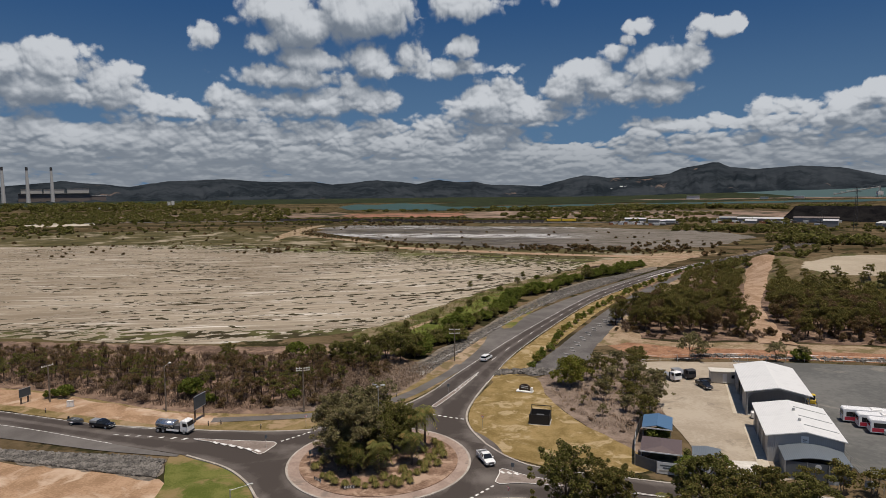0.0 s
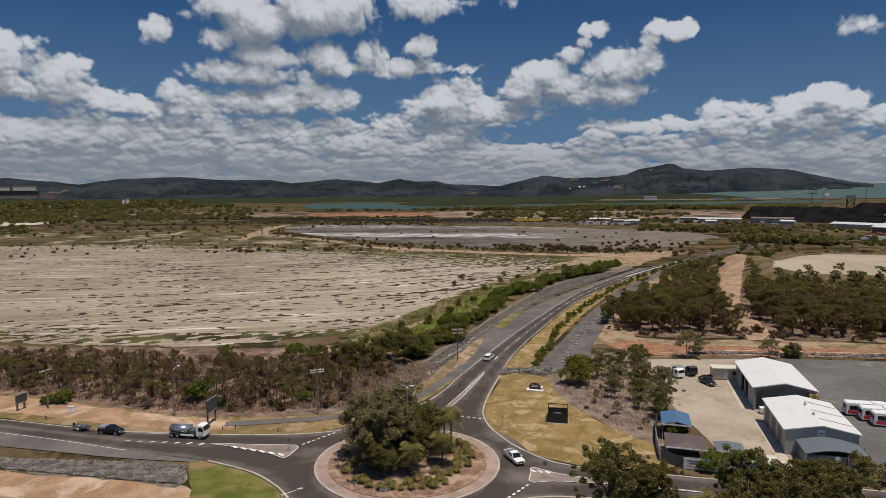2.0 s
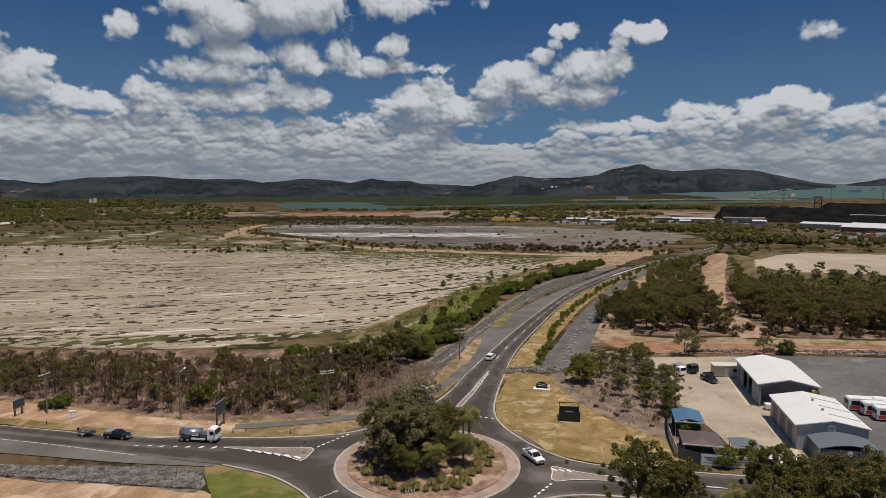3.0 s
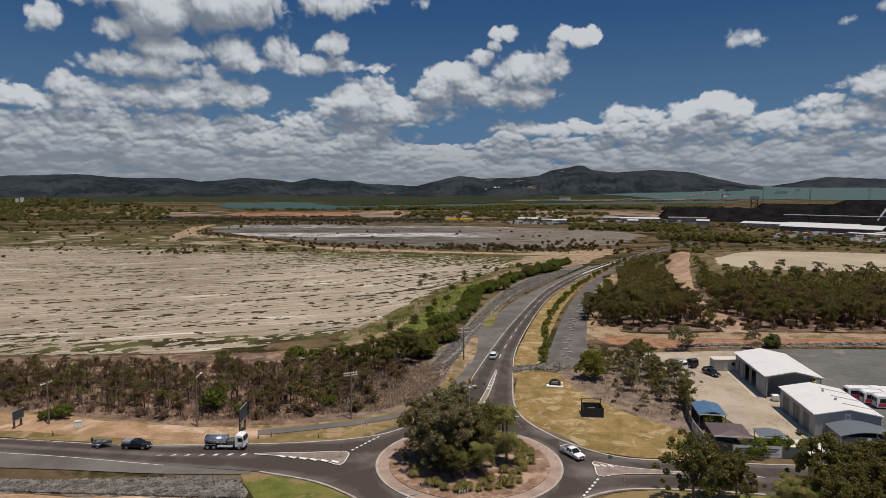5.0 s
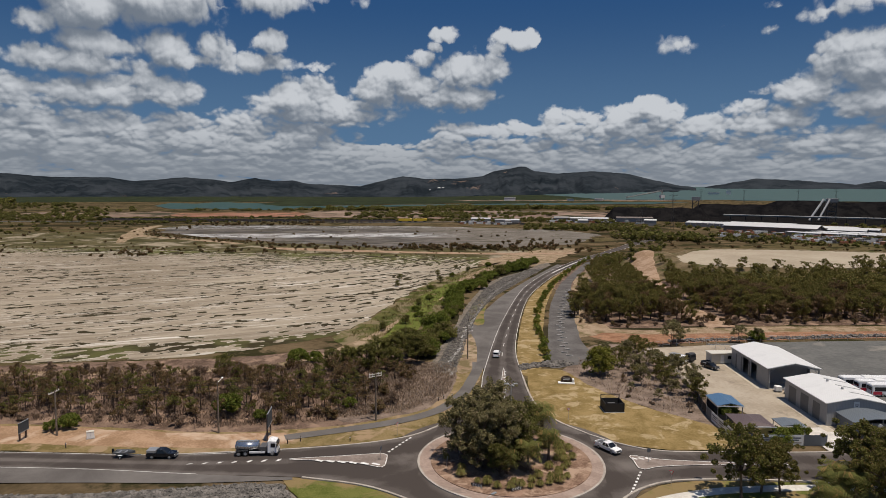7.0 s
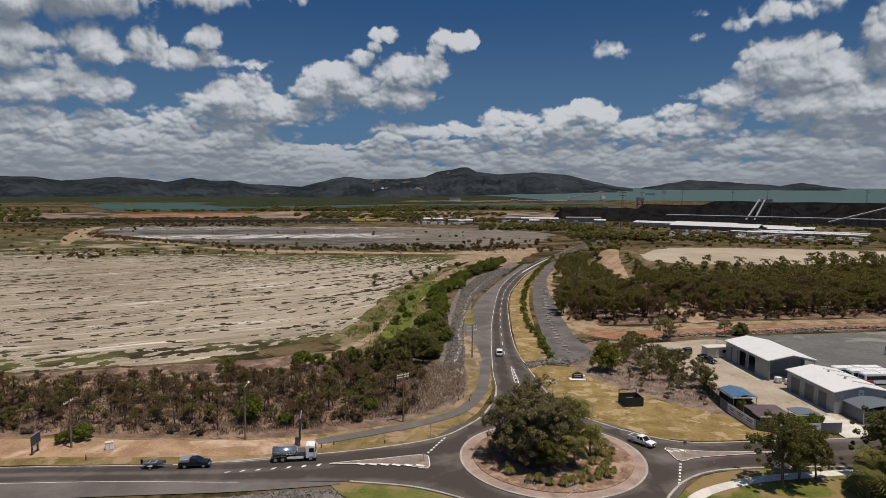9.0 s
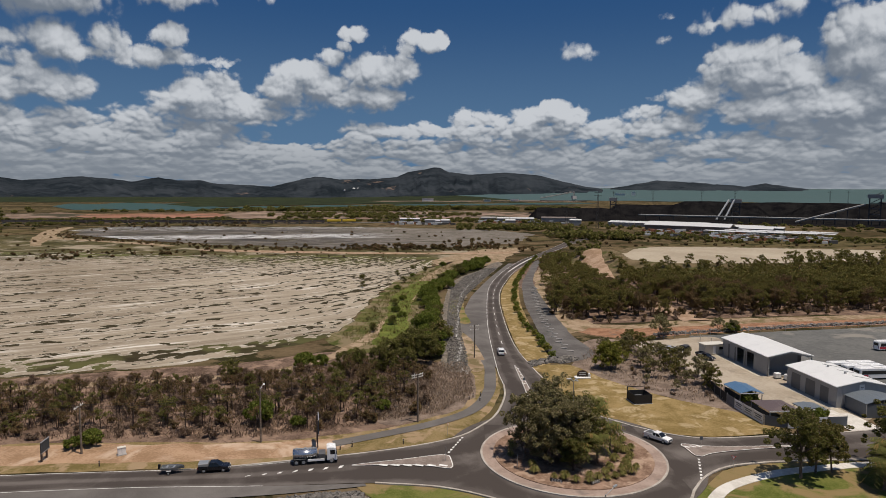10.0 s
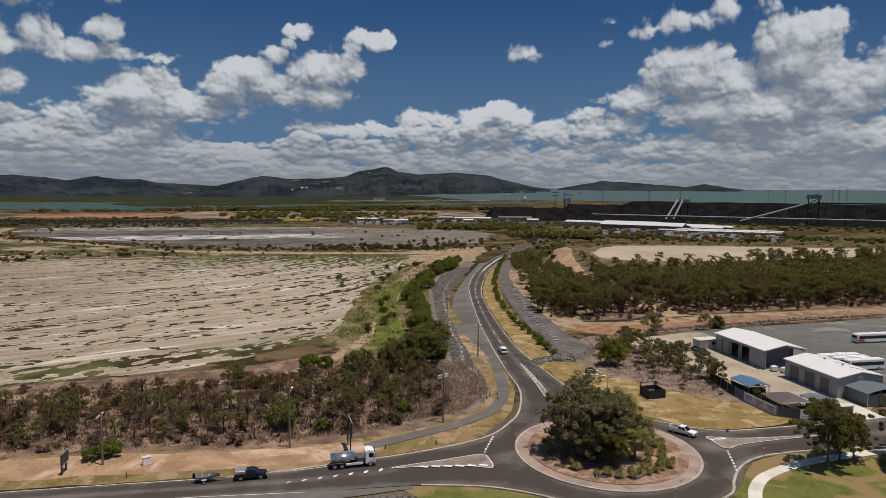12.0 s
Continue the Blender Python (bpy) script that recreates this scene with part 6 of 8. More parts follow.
def front_shed():
    W, L, E, R = 10.0, 14.6, 4.0, 4.95
    t = thing("depot_shed", "white-roofed grey depot shed with slate awning", "shed", 43.2, 97.2, 0.12, -15.5)
    part("roof", gable_roof(bmesh.new(), W, -0.3, L + 0.3, E, R), M_WHITEROOF, t, "bright white sheet roof")
    part("side_wall", wall_with_holes(bmesh.new(), L, E - 0.05, [(2.2, 4.6, 3.1), (6.0, 8.8, 3.2), (10.4, 13.2, 3.2)], 0.12, "y", 0.0), M_GREYWALL, t)
    part("side_wall", box(bmesh.new(), W - 0.12, W, 0, L, 0, E - 0.05), M_GREYWALL, t)
    for name, y0 in (("front_wall", 0.0), ("rear_wall", L - 0.12)):
        part(name, profile(bmesh.new(), [(0.12, 0), (W - 0.12, 0), (W - 0.12, E - 0.1), (W / 2, R - 0.06), (0.12, E - 0.1)], y0, y0 + 0.12, "y"), M_GREYFRONT, t)
    for a, b, top in ((2.2, 4.6, 3.1), (6.0, 8.8, 3.2), (10.4, 13.2, 3.2)):
        part("roller_door", box(bmesh.new(), 0.05, 0.10, a, b, 0, top), M_DOOR, t, "dark grey roller door")
    for y in (3.0, 7.2, 11.4):
        part("roof_rib", profile(bmesh.new(), [(W / 2 + 0.3, R + 0.10), (W, E + 0.16), (W, E + 0.22), (W / 2 + 0.3, R + 0.18)], y, y + 0.12, "y"), M_STEEL, t)
    for y in (4.6, 9.4):
        v = part("roof_vent", rod(bmesh.new(), (W / 2, y, R + 0.1), (W / 2, y, R + 0.5), 0.22), M_STEEL, t)
    sign = part("wall_sign", box(bmesh.new(), 4.4, 5.4, -0.06, -0.01, 3.3, 4.3), M_BANNER, t, "small square white wall sign")
    part("sign_mark", box(bmesh.new(), 4.62, 5.18, -0.075, -0.062, 3.7, 3.85), M_BANNERGREY, sign)
    part("sign_mark", box(bmesh.new(), 4.7, 5.1, -0.075, -0.062, 3.45, 3.55), M_BANNERGREY, sign)
    # awning: a low barrel roof on dark screens
    bm = bmesh.new()
    pts = []
    for i in range(9):
        x = 1.4 + 8.4 * i / 8
        pts.append((x, 2.55 + 0.75 * math.sin(math.pi * i / 8)))
    profile(bm, pts + [(p[0], p[1] - 0.1) for p in pts[::-1]], -5.6, -0.05, "y")
    aw = part("awning_roof", bm, M_SLATEROOF, t, "curved slate-grey sheet awning")
    part("awning_screen", box(bmesh.new(), 1.55, 1.62, -5.5, -0.1, 0, 2.45), M_BANNERGREY, t)
    part("awning_screen", box(bmesh.new(), 9.55, 9.62, -5.5, -0.1, 0, 2.45), M_BANNERGREY, t)
    part("awning_screen", box(bmesh.new(), 1.62, 9.55, -5.5, -5.43, 0, 2.5), M_BANNERGREY, t, "dark screen wall with a round badge")
    part("badge", rod(bmesh.new(), (5.6, -5.5, 2.0), (5.6, -5.56, 2.0), 0.4, 0.4, 20), M_BANNER, t)
    for x in (1.5, 4.2, 6.9, 9.6):
        part("awning_post", box(bmesh.new(), x - 0.05, x + 0.05, -5.62, -5.52, 0, 2.6), M_STEEL, t)
    return t


def shelter(name, label, x, y, turn, w, l, h, rise_, mat, hip=False, walls=True):
    t = thing(name, label, "shelter", x, y, 0.1, turn)
    bm = bmesh.new()
    if hip:
        a = [bm.verts.new(p) for p in ((-w / 2, -l / 2, h), (w / 2, -l / 2, h), (w / 2, l / 2, h), (-w / 2, l / 2, h))]
        r = [bm.verts.new(p) for p in ((0, -l / 4, h + rise_), (0, l / 4, h + rise_))]
        for f in ((a[0], a[1], r[0]), (a[1], a[2], r[1], r[0]), (a[2], a[3], r[1]), (a[3], a[0], r[0], r[1]), a[::-1]):
            bm.faces.new(f)
    else:
        profile(bm, [(-w / 2, h), (0, h + rise_), (w / 2, h), (w / 2, h + 0.1), (0, h + rise_ + 0.1), (-w / 2, h + 0.1)], -l / 2, l / 2, "y")
    part("roof", bm, mat, t)
    for sx in (-1, 1):
        for sy in (-1, 1):
            part("post", box(bmesh.new(), sx * (w / 2 - 0.2) - 0.05, sx * (w / 2 - 0.2) + 0.05, sy * (l / 2 - 0.2) - 0.05, sy * (l / 2 - 0.2) + 0.05, 0, h), M_STEEL, t)
    if walls:
        part("back_panel", box(bmesh.new(), -w / 2 + 0.2, -w / 2 + 0.26, -l / 2 + 0.25, l / 2 - 0.25, 0.1, h - 0.4), M_BLACK, t)
        part("counter", box(bmesh.new(), -w / 2 + 0.5, w / 2 - 0.6, -l / 2 + 0.4, -l / 2 + 1.1, 0, 0.95, 0.02), M_GREYPLASTIC, t)
    part("fascia", box(bmesh.new(), -w / 2 - 0.03, w / 2 + 0.03, -l / 2 - 0.05, -l / 2 - 0.005, h - 0.06, h + 0.12), M_WHITE, t)
    return t


big_shed()
front_shed()
shelter("blue_shelter", "open shelter with a blue sheet roof behind a fence", 29.5, 105.8, -17, 4.6, 6.0, 2.6, 0.5, M_BLUEROOF)
shelter("brown_shelter", "low kiosk under a hipped brown roof", 27.6, 96.8, -17, 5.8, 6.2, 2.4, 0.55, M_BROWNROOF, True)
shelter("grey_shelter", "low shelter under a slate-grey sheet roof", 33.6, 95.0, -17, 4.0, 3.6, 2.1, 0.25, M_SLATEROOF, False, False)


def site_hut():
    t = thing("site_hut", "cream transportable hut with flat awning roof", "hut", 51.9, 137.0, 0.12, -10)
    part("body", box(bmesh.new(), -2.9, 2.9, -1.2, 1.2, 0.15, 2.35, 0.03), M_CREAM, t)
    part("roof", box(bmesh.new(), -3.1, 3.1, -1.6, 1.5, 2.5, 2.62), M_CREAM, t)
    for x in (-2.9, 2.9):
        part("post", box(bmesh.new(), x - 0.04, x + 0.04, -1.5, -1.42, 0, 2.5), M_STEEL, t)
    part("window", box(bmesh.new(), 1.1, 2.1, -1.24, -1.2, 1.2, 1.9), M_GLASS, t)
    part("door", box(bmesh.new(), -0.6, 0.2, -1.23, -1.2, 0.2, 2.1), M_WHITE, t)
    for x in (-2.4, 2.4):
        part("skid", box(bmesh.new(), x - 0.12, x + 0.12, -1.1, 1.1, 0, 0.15), M_DARKSTEEL, t)


def water_tank(x, y, turn):
    t = thing("plastic_tank", "white plastic liquid tank in a cage beside the shed", "tank", x, y, 0.12, turn, "tanks beside the shed")
    part("tank", box(bmesh.new(), -0.75, 0.75, -0.6, 0.6, 0.2, 1.5, 0.12), M_WHITE, t)
    part("pallet", box(bmesh.new(), -0.8, 0.8, -0.65, 0.65, 0, 0.16), M_DARKSTEEL, t)
    for x0 in (-0.78, 0, 0.78):
        part("cage_bar", rod(bmesh.new(), (x0, -0.64, 0.1), (x0, -0.64, 1.52), 0.025, None, 5), M_STEEL, t)


site_hut()
water_tank(49.0, 115.3, -15)
water_tank(50.0, 113.6, -15)


def machine(x, y, turn):
    t = thing("loader", "small yellow wheeled loader parked beside the shed", "loader", x, y, 0.12, turn)
    part("body", box(bmesh.new(), -0.8, 0.8, -1.6, 0.6, 0.6, 1.5, 0.08), M_YELLOW, t)
    part("cab", box(bmesh.new(), -0.6, 0.6, -0.6, 0.5, 1.5, 2.5, 0.05), M_GLASS, t)
    part("cab_roof", box(bmesh.new(), -0.68, 0.68, -0.7, 0.6, 2.5, 2.6), M_YELLOW, t)
    part("bucket", profile(bmesh.new(), [(1.5, 0.1), (2.1, 0.1), (2.2, 0.3), (1.7, 0.9), (1.5, 0.8)], -1.0, 1.0), M_DARKSTEEL, t)
    for x0 in (-0.7, 0.7):
        part("lift_arm", rod(bmesh.new(), (x0, 0.2, 1.2), (x0, 1.6, 0.5), 0.09, None, 6), M_YELLOW, t)
    for x0 in (-0.85, 0.85):
        for y0 in (-1.1, 0.5):
            part("wheel", rod(bmesh.new(), (x0 - 0.18, y0, 0.55), (x0 + 0.18, y0, 0.55), 0.55, None, 14), M_TYRE, t)


machine(62.3, 122.4, 160)


def board(x, y, turn):
    t = thing("notice_board", "small white notice board on two legs", "sign", x, y, 0.05, turn, "notice boards")
    part("panel", box(bmesh.new(), -0.6, 0.6, -0.03, 0.03, 0.5, 1.5), M_BANNER, t)
    for x0 in (-0.5, 0.5):
        part("leg", box(bmesh.new(), x0 - 0.04, x0 + 0.04, 0.03, 0.1, -0.1, 1.45), M_STEEL, t)
    part("print_bar", box(bmesh.new(), -0.4, 0.4, -0.05, -0.031, 1.05, 1.25), M_BANNERGREY, t)


board(48.2, 88.4, -15)
board(52.4, 87.6, -15)


# --- the fence with banners, the cage and the signs
def fence(pts, label, banners):
    line = even(spline(pts, 1), max(4, int(sum((Vector(a) - Vector(b)).length for a, b in zip(pts, pts[1:])) / 2.4)))
    t = thing("boundary_fence", label, "fence")
    for p in line:
        part("post", rod(bmesh.new(), (p.x, p.y, 0), (p.x, p.y, 2.0), 0.05, None, 6), M_STEEL, t)
    for i, (a, b) in enumerate(zip(line, line[1:])):
        d = b - a
        m = Matrix.Translation((a + b) / 2) @ Matrix.Rotation(math.atan2(d.y, d.x), 4, "Z")
        bm = box(bmesh.new(), -d.length / 2 + 0.06, d.length / 2 - 0.06, -0.02, 0.02, 0.12, 1.85)
        bmesh.ops.transform(bm, matrix=m, verts=bm.verts)
        kind = banners[i % len(banners)]
        panel = part("panel", bm, {"w": M_BANNER, "g": M_BANNERGREY, "k": M_BLACK}[kind], t)
        if kind == "w":
            # unreadable print as plain bars
            for z, w, mat in ((1.35, 0.75, M_BANNERGREY), (1.0, 0.55, M_BANNERGREY), (0.6, 0.8, M_CONC)):
                bm = box(bmesh.new(), -d.length / 2 * w, d.length / 2 * w, -0.035, 0.035, z - 0.1, z + 0.1)
                bmesh.ops.transform(bm, matrix=m, verts=bm.verts)
                part("print_bar", bm, mat, panel)
    return t


fence([(31.4, 117.2), (28.0, 110.4), (25.4, 103.4), (23.4, 95.4)], "dark mesh fence hung with black, grey and white banners", "kkkkgwwww")
fence([(23.4, 95.2), (26.0, 92.4), (31.0, 91.2), (36.2, 89.8)], "dark mesh fence hung with pale banners along the road", "gwwgk")


def wire_fence(pts, label, step=4.0):
    """Posts with two thin rails."""
    t = thing("wire_fence", label, "fence")
    length = sum((Vector(a) - Vector(b)).length for a, b in zip(pts, pts[1:]))
    line = even(spline(pts, 2), int(length / step))
    for p in line:
        part("post", rod(bmesh.new(), (p.x, p.y, 0), (p.x, p.y, 1.7), 0.045, None, 5), M_STEEL, t)
    for z in (0.7, 1.65):
        for a, b in zip(line, line[1:]):
            part("rail", rod(bmesh.new(), (a.x, a.y, z), (b.x, b.y, z), 0.02, None, 4), M_STEEL, t)


wire_fence([(60, 153.5), (58.4, 138), (58.6, 122), (56.6, 110), (54.4, 96), (53.6, 86.5)], "galvanised wire fence between two yards")
wire_fence([(39, 152.8), (52, 154), (66, 154.6), (110, 148.6), (150, 140)], "galvanised wire fence behind the yards")


def cage(x, y, turn):
    t = thing("black_pen", "black panelled open-top pen on dry grass", "enclosure", x, y, 0.1, turn)
    w, l, h = 3.4, 3.2, 1.75
    part("front_panel", box(bmesh.new(), -w / 2, w / 2, -l / 2, -l / 2 + 0.06, 0.05, h), M_BLACK, t)
    part("rear_panel", box(bmesh.new(), -w / 2, w / 2, l / 2 - 0.06, l / 2, 0.05, h), M_BLACK, t)
    for x0 in (-w / 2, w / 2 - 0.06):
        part("side_panel", box(bmesh.new(), x0, x0 + 0.06, -l / 2 + 0.06, l / 2 - 0.06, 0.05, h), M_BLACK, t)
    for sx in (-1, 1):
        for sy in (-1, 1):
            part("post", box(bmesh.new(), sx * w / 2 - 0.06, sx * w / 2 + 0.06, sy * l / 2 - 0.06, sy * l / 2 + 0.06, 0, h + 0.75 * (sy > 0)), M_BLACK, t)
    part("rear_rail", box(bmesh.new(), -w / 2, w / 2, l / 2 - 0.05, l / 2 + 0.05, h + 0.6, h + 0.72), M_BLACK, t)
    part("slab", box(bmesh.new(), -w / 2 - 0.15, w / 2 + 0.15, -l / 2 - 0.15, l / 2 + 0.15, -0.05, 0.05), M_CONC, t)
    part("pump_box", box(bmesh.new(), -0.7, 0.6, -0.4, 0.7, 0.05, 1.2, 0.04), M_GREYPLASTIC, t)


cage(11.3, 112.9, -12)


def arch_sign(x, y, turn):
    t = thing("arched_sign", "dark arched sign board on a white concrete base", "sign", x, y, 0.1, turn)
    pts = [(-1.15, 0.25)] + [(1.15 * math.cos(math.pi - a), 0.85 + 0.8 * math.sin(a)) for a in np.linspace(0.1, math.pi - 0.1, 9)] + [(1.15, 0.25)]
    part("board", profile(bmesh.new(), [(float(a), float(b)) for a, b in pts], -0.08, 0.08, "y"), M_BARKDARK, t)
    part("base", box(bmesh.new(), -1.7, 1.7, -0.7, 0.7, 0, 0.28, 0.06), M_WHITE, t)
    part("end_block", box(bmesh.new(), 1.2, 1.6, -0.45, 0.45, 0.28, 1.0, 0.05), M_WHITE, t)
    for z in (1.15, 0.8):
        part("print_bar", box(bmesh.new(), -0.7, 0.7, -0.1, -0.085, z - 0.06, z + 0.06), M_BANNER, t)


arch_sign(9.9, 129.9, -20)


def give_way(x, y, turn, round_=False):
    t = thing("road_sign", "small road sign on a thin steel post", "road sign", x, y, 0.2, turn, "road signs")
    part("post", rod(bmesh.new(), (0, 0, -0.1), (0, 0, 2.4), 0.035, None, 6), M_STEEL, t)
    bm = bmesh.new()
    pts = [(-0.42, 2.5), (0.42, 2.5), (0, 1.8)] if not round_ else [(-0.3, 1.9), (0.3, 1.9), (0.3, 2.6), (-0.3, 2.6)]
    profile(bm, pts, -0.06, -0.03, "y")
    plate = part("plate", bm, M_RED if not round_ else M_BANNERGREY, t)
    if not round_:
        part("plate_face", profile(bmesh.new(), [(-0.28, 2.42), (0.28, 2.42), (0, 1.96)], -0.075, -0.061, "y"), M_WHITE, plate)


for x, y, turn, r in ((1.2, 109.8, -10, False), (-29.2, 109.2, 60, False), (-33.2, 100.0, 60, True), (5.2, 90.4, -20, True), (4.2, 83.0, -60, False), (-5.4, 127.6, 0, True), (-24.6, 94.0, 60, True)):
    give_way(x, y, turn, r)


def chevron(x, y, turn):
    t = thing("chevron_board", "low black and white chevron board in the planting bed", "road sign", x, y, 0.35, turn, "chevron boards")
    part("backing", box(bmesh.new(), -1.0, 1.0, -0.02, 0.02, 0.25, 0.75), M_BLACK, t)
    for i in range(4):
        c = -0.72 + i * 0.46
        pts = [(c + 0.16, 0.27), (c + 0.30, 0.27), (c + 0.10, 0.5), (c + 0.30, 0.73), (c + 0.16, 0.73), (c - 0.06, 0.5)]
        part("chevron", profile(bmesh.new(), pts, -0.035, -0.021, "y"), M_WHITE, t)
    for x0 in (-0.8, 0.8):
        part("leg", box(bmesh.new(), x0 - 0.04, x0 + 0.04, 0.02, 0.08, -0.2, 0.7), M_STEEL, t)


chevron(-17.2, 85.6, 12)
chevron(-22.0, 87.8, -40)


def billboard(x, y, turn, w, h, z0, label):
    t = thing("billboard", label, "billboard", x, y, 0.05, turn, "billboards")
    for x0 in (-w / 2 + 0.45, w / 2 - 0.45):
        part("post", box(bmesh.new(), x0 - 0.13, x0 + 0.13, 0.0, 0.22, 0, z0 + h - 0.2, 0.02), M_BARK, t)
    panel = part("panel", box(bmesh.new(), -w / 2, w / 2, -0.12, -0.02, z0, z0 + h), M_BILLBACK, t)
    for z in (z0, z0 + h):
        part("edge_trim", box(bmesh.new(), -w / 2 - 0.03, w / 2 + 0.03, -0.15, 0.0, z - 0.05, z + 0.05), M_STEEL, panel)


billboard(-49.4, 112.9, 81, 3.6, 2.3, 2.3, "dark billboard on two timber posts beside the road")
billboard(-87.6, 121.0, 75, 2.4, 1.6, 1.4, "small dark billboard on two timber posts")


def lamp_post(x, y, z, h, arms, label):
    t = thing("street_lamp", label, "street lamp", x, y, z, 0, "street lamps")
    part("pole", rod(bmesh.new(), (0, 0, -0.2), (0, 0, h), 0.11, 0.06, 10), M_STEEL, t)
    for ax, ay in arms:
        part("arm", rod(bmesh.new(), (0, 0, h - 0.1), (ax, ay, h + 0.15), 0.04, 0.03, 6), M_STEEL, t)
        d = Vector((ax, ay, 0)).normalized()
        bm = box(bmesh.new(), -0.35, 0.35, -0.14, 0.14, -0.06, 0.08, 0.03)
        bmesh.ops.transform(bm, matrix=Matrix.Translation((ax, ay, h + 0.17)) @ Matrix.Rotation(math.atan2(d.y, d.x), 4, "Z"), verts=bm.verts)
        head = part("lamp_head", bm, M_STEEL, t)
        bm = box(bmesh.new(), -0.22, 0.22, -0.1, 0.1, -0.09, -0.061)
        bmesh.ops.transform(bm, matrix=Matrix.Translation((ax, ay, h + 0.17)) @ Matrix.Rotation(math.atan2(d.y, d.x), 4, "Z"), verts=bm.verts)
        part("lens", bm, M_LAMP, head)


lamp_post(-14.5, 95.7, 0.6, 11.0, [(0.7, 0.1), (-0.6, 0.35), (0.0, -0.7)], "tall steel lamp post with three heads among trees")
lamp_post(-27.2, 69.6, 0.1, 7.8, [(1.9, 1.0)], "steel street lamp with one curved arm")


def power_pole(x, y, h, turn, arms, lamp=False):
    t = thing("power_pole", "weathered timber power pole with crossarm", "power pole", x, y, 0, turn, "power poles")
    part("pole", rod(bmesh.new(), (0, 0, -0.3), (0, 0, h), 0.17, 0.11, 9), M_POLEWOOD, t)
    for z in arms:
        arm = part("crossarm", box(bmesh.new(), -1.25, 1.25, 0.1, 0.22, z - 0.07, z + 0.07), M_CREAM, t)
        for x0 in (-1.15, -0.6, 0.6, 1.15):
            part("insulator", rod(bmesh.new(), (x0, 0.16, z + 0.07), (x0, 0.16, z + 0.27), 0.05, 0.03, 6), M_WHITE, arm)
    if lamp:
        part("lamp_arm", rod(bmesh.new(), (0, 0, h - 0.2), (0.9, -0.5, h + 0.35), 0.035, None, 6), M_STEEL, t)
        part("lamp_head", box(bmesh.new(), 0.7, 1.3, -0.72, -0.44, h + 0.3, h + 0.42, 0.03), M_WHITE, t)


POLES = [(-83.0, 121.6, 7.6, 70, (7.3,)), (-57.6, 117.0, 8.7, 84, ()), (-31.6, 117.0, 8.4, 20, (7.9, 8.3)), (-4.9, 153.0, 8.1, 5, (7.7, 6.8)), (-124, 133.5, 7.8, 75, (7.4,))]
for i, (x, y, h, turn, arms) in enumerate(POLES):
    power_pole(x, y, h, turn, arms, i in (1,))


def cable(a, b, sag):
    bm = bmesh.new()
    a, b = Vector(a), Vector(b)
    pts = [a.lerp(b, i / 14) - Vector((0, 0, sag * 4 * (i / 14) * (1 - i / 14))) for i in range(15)]
    loops = [[bm.verts.new(p + Vector((0, 0.02 * math.cos(k * 2.094), 0.02 * math.sin(k * 2.094)))) for k in range(3)] for p in pts]
    for p, q in zip(loops, loops[1:]):
        for k in range(3):
            bm.faces.new((p[k], q[k], q[(k + 1) % 3], p[(k + 1) % 3]))
    tagged(part("power_line", bm, M_DARKSTEEL), "thin dark overhead power line sagging between poles", "power line", "overhead power lines")


for dz, dx in ((0.0, -0.6), (0.0, 0.6), (-0.8, 0.0)):
    cable((-31.6 + dx, 117.1, 8.2 + dz), (-57.6, 117.0 + dx, 8.5 + dz), 0.7)
    cable((-57.6, 117.0 + dx, 8.5 + dz), (-83.0 + dx * 0.3, 121.6 + dx, 7.4 + dz * 0.6), 0.6)
    cable((-83.0 + dx * 0.3, 121.6 + dx, 7.4 + dz * 0.6), (-124, 133.5 + dx, 7.5 + dz * 0.6), 0.8)


def cabinet(x, y, turn):
    t = thing("roadside_cabinet", "white utility cabinet on a concrete plinth", "cabinet", x, y, 0.08, turn)
    part("body", box(bmesh.new(), -0.65, 0.65, -0.4, 0.4, 0.1, 1.35, 0.04), M_WHITE, t)
    part("lid", box(bmesh.new(), -0.7, 0.7, -0.45, 0.45, 1.35, 1.43), M_CREAM, t)
    part("plinth", box(bmesh.new(), -0.8, 0.8, -0.55, 0.55, -0.05, 0.1), M_CONC, t)
    part("door_seam", box(bmesh.new(), -0.01, 0.01, -0.415, -0.4, 0.15, 1.3), M_GREYPLASTIC, t)


cabinet(-77.4, 119.2, 12)


def bollard(x, y, h=1.0, mat=None):
    t = thing("bollard", "dark timber bollard beside the footpath", "bollard", x, y, 0.05, 0, "bollards")
    part("post", box(bmesh.new(), -0.09, 0.09, -0.09, 0.09, -0.1, h, 0.02), M_BARKDARK, t)
    part("band", box(bmesh.new(), -0.095, 0.095, -0.095, 0.095, h - 0.22, h - 0.12), M_WHITE, t)


for x, y in ((-36.9, 108.6), (-18.6, 124.8), (-17.3, 125.9), (-16.9, 123.6), (-15.6, 126.1), (-44.6, 110.4), (-46.6, 109.8), (-80, 115.8), (8.6, 143.6)):
    bollard(x, y)


def wheel_stop(x, y, turn):
    ob = part("wheel_stop", box(bmesh.new(), -0.85, 0.85, -0.16, 0.16, 0.0, 0.24, 0.05), M_CONC)
    ob.matrix_basis = pose(x, y, 0.12, 0, 0, turn)
    tagged(ob, "short concrete wheel stop on grey seal", "wheel stop", "wheel stops on the service strip")


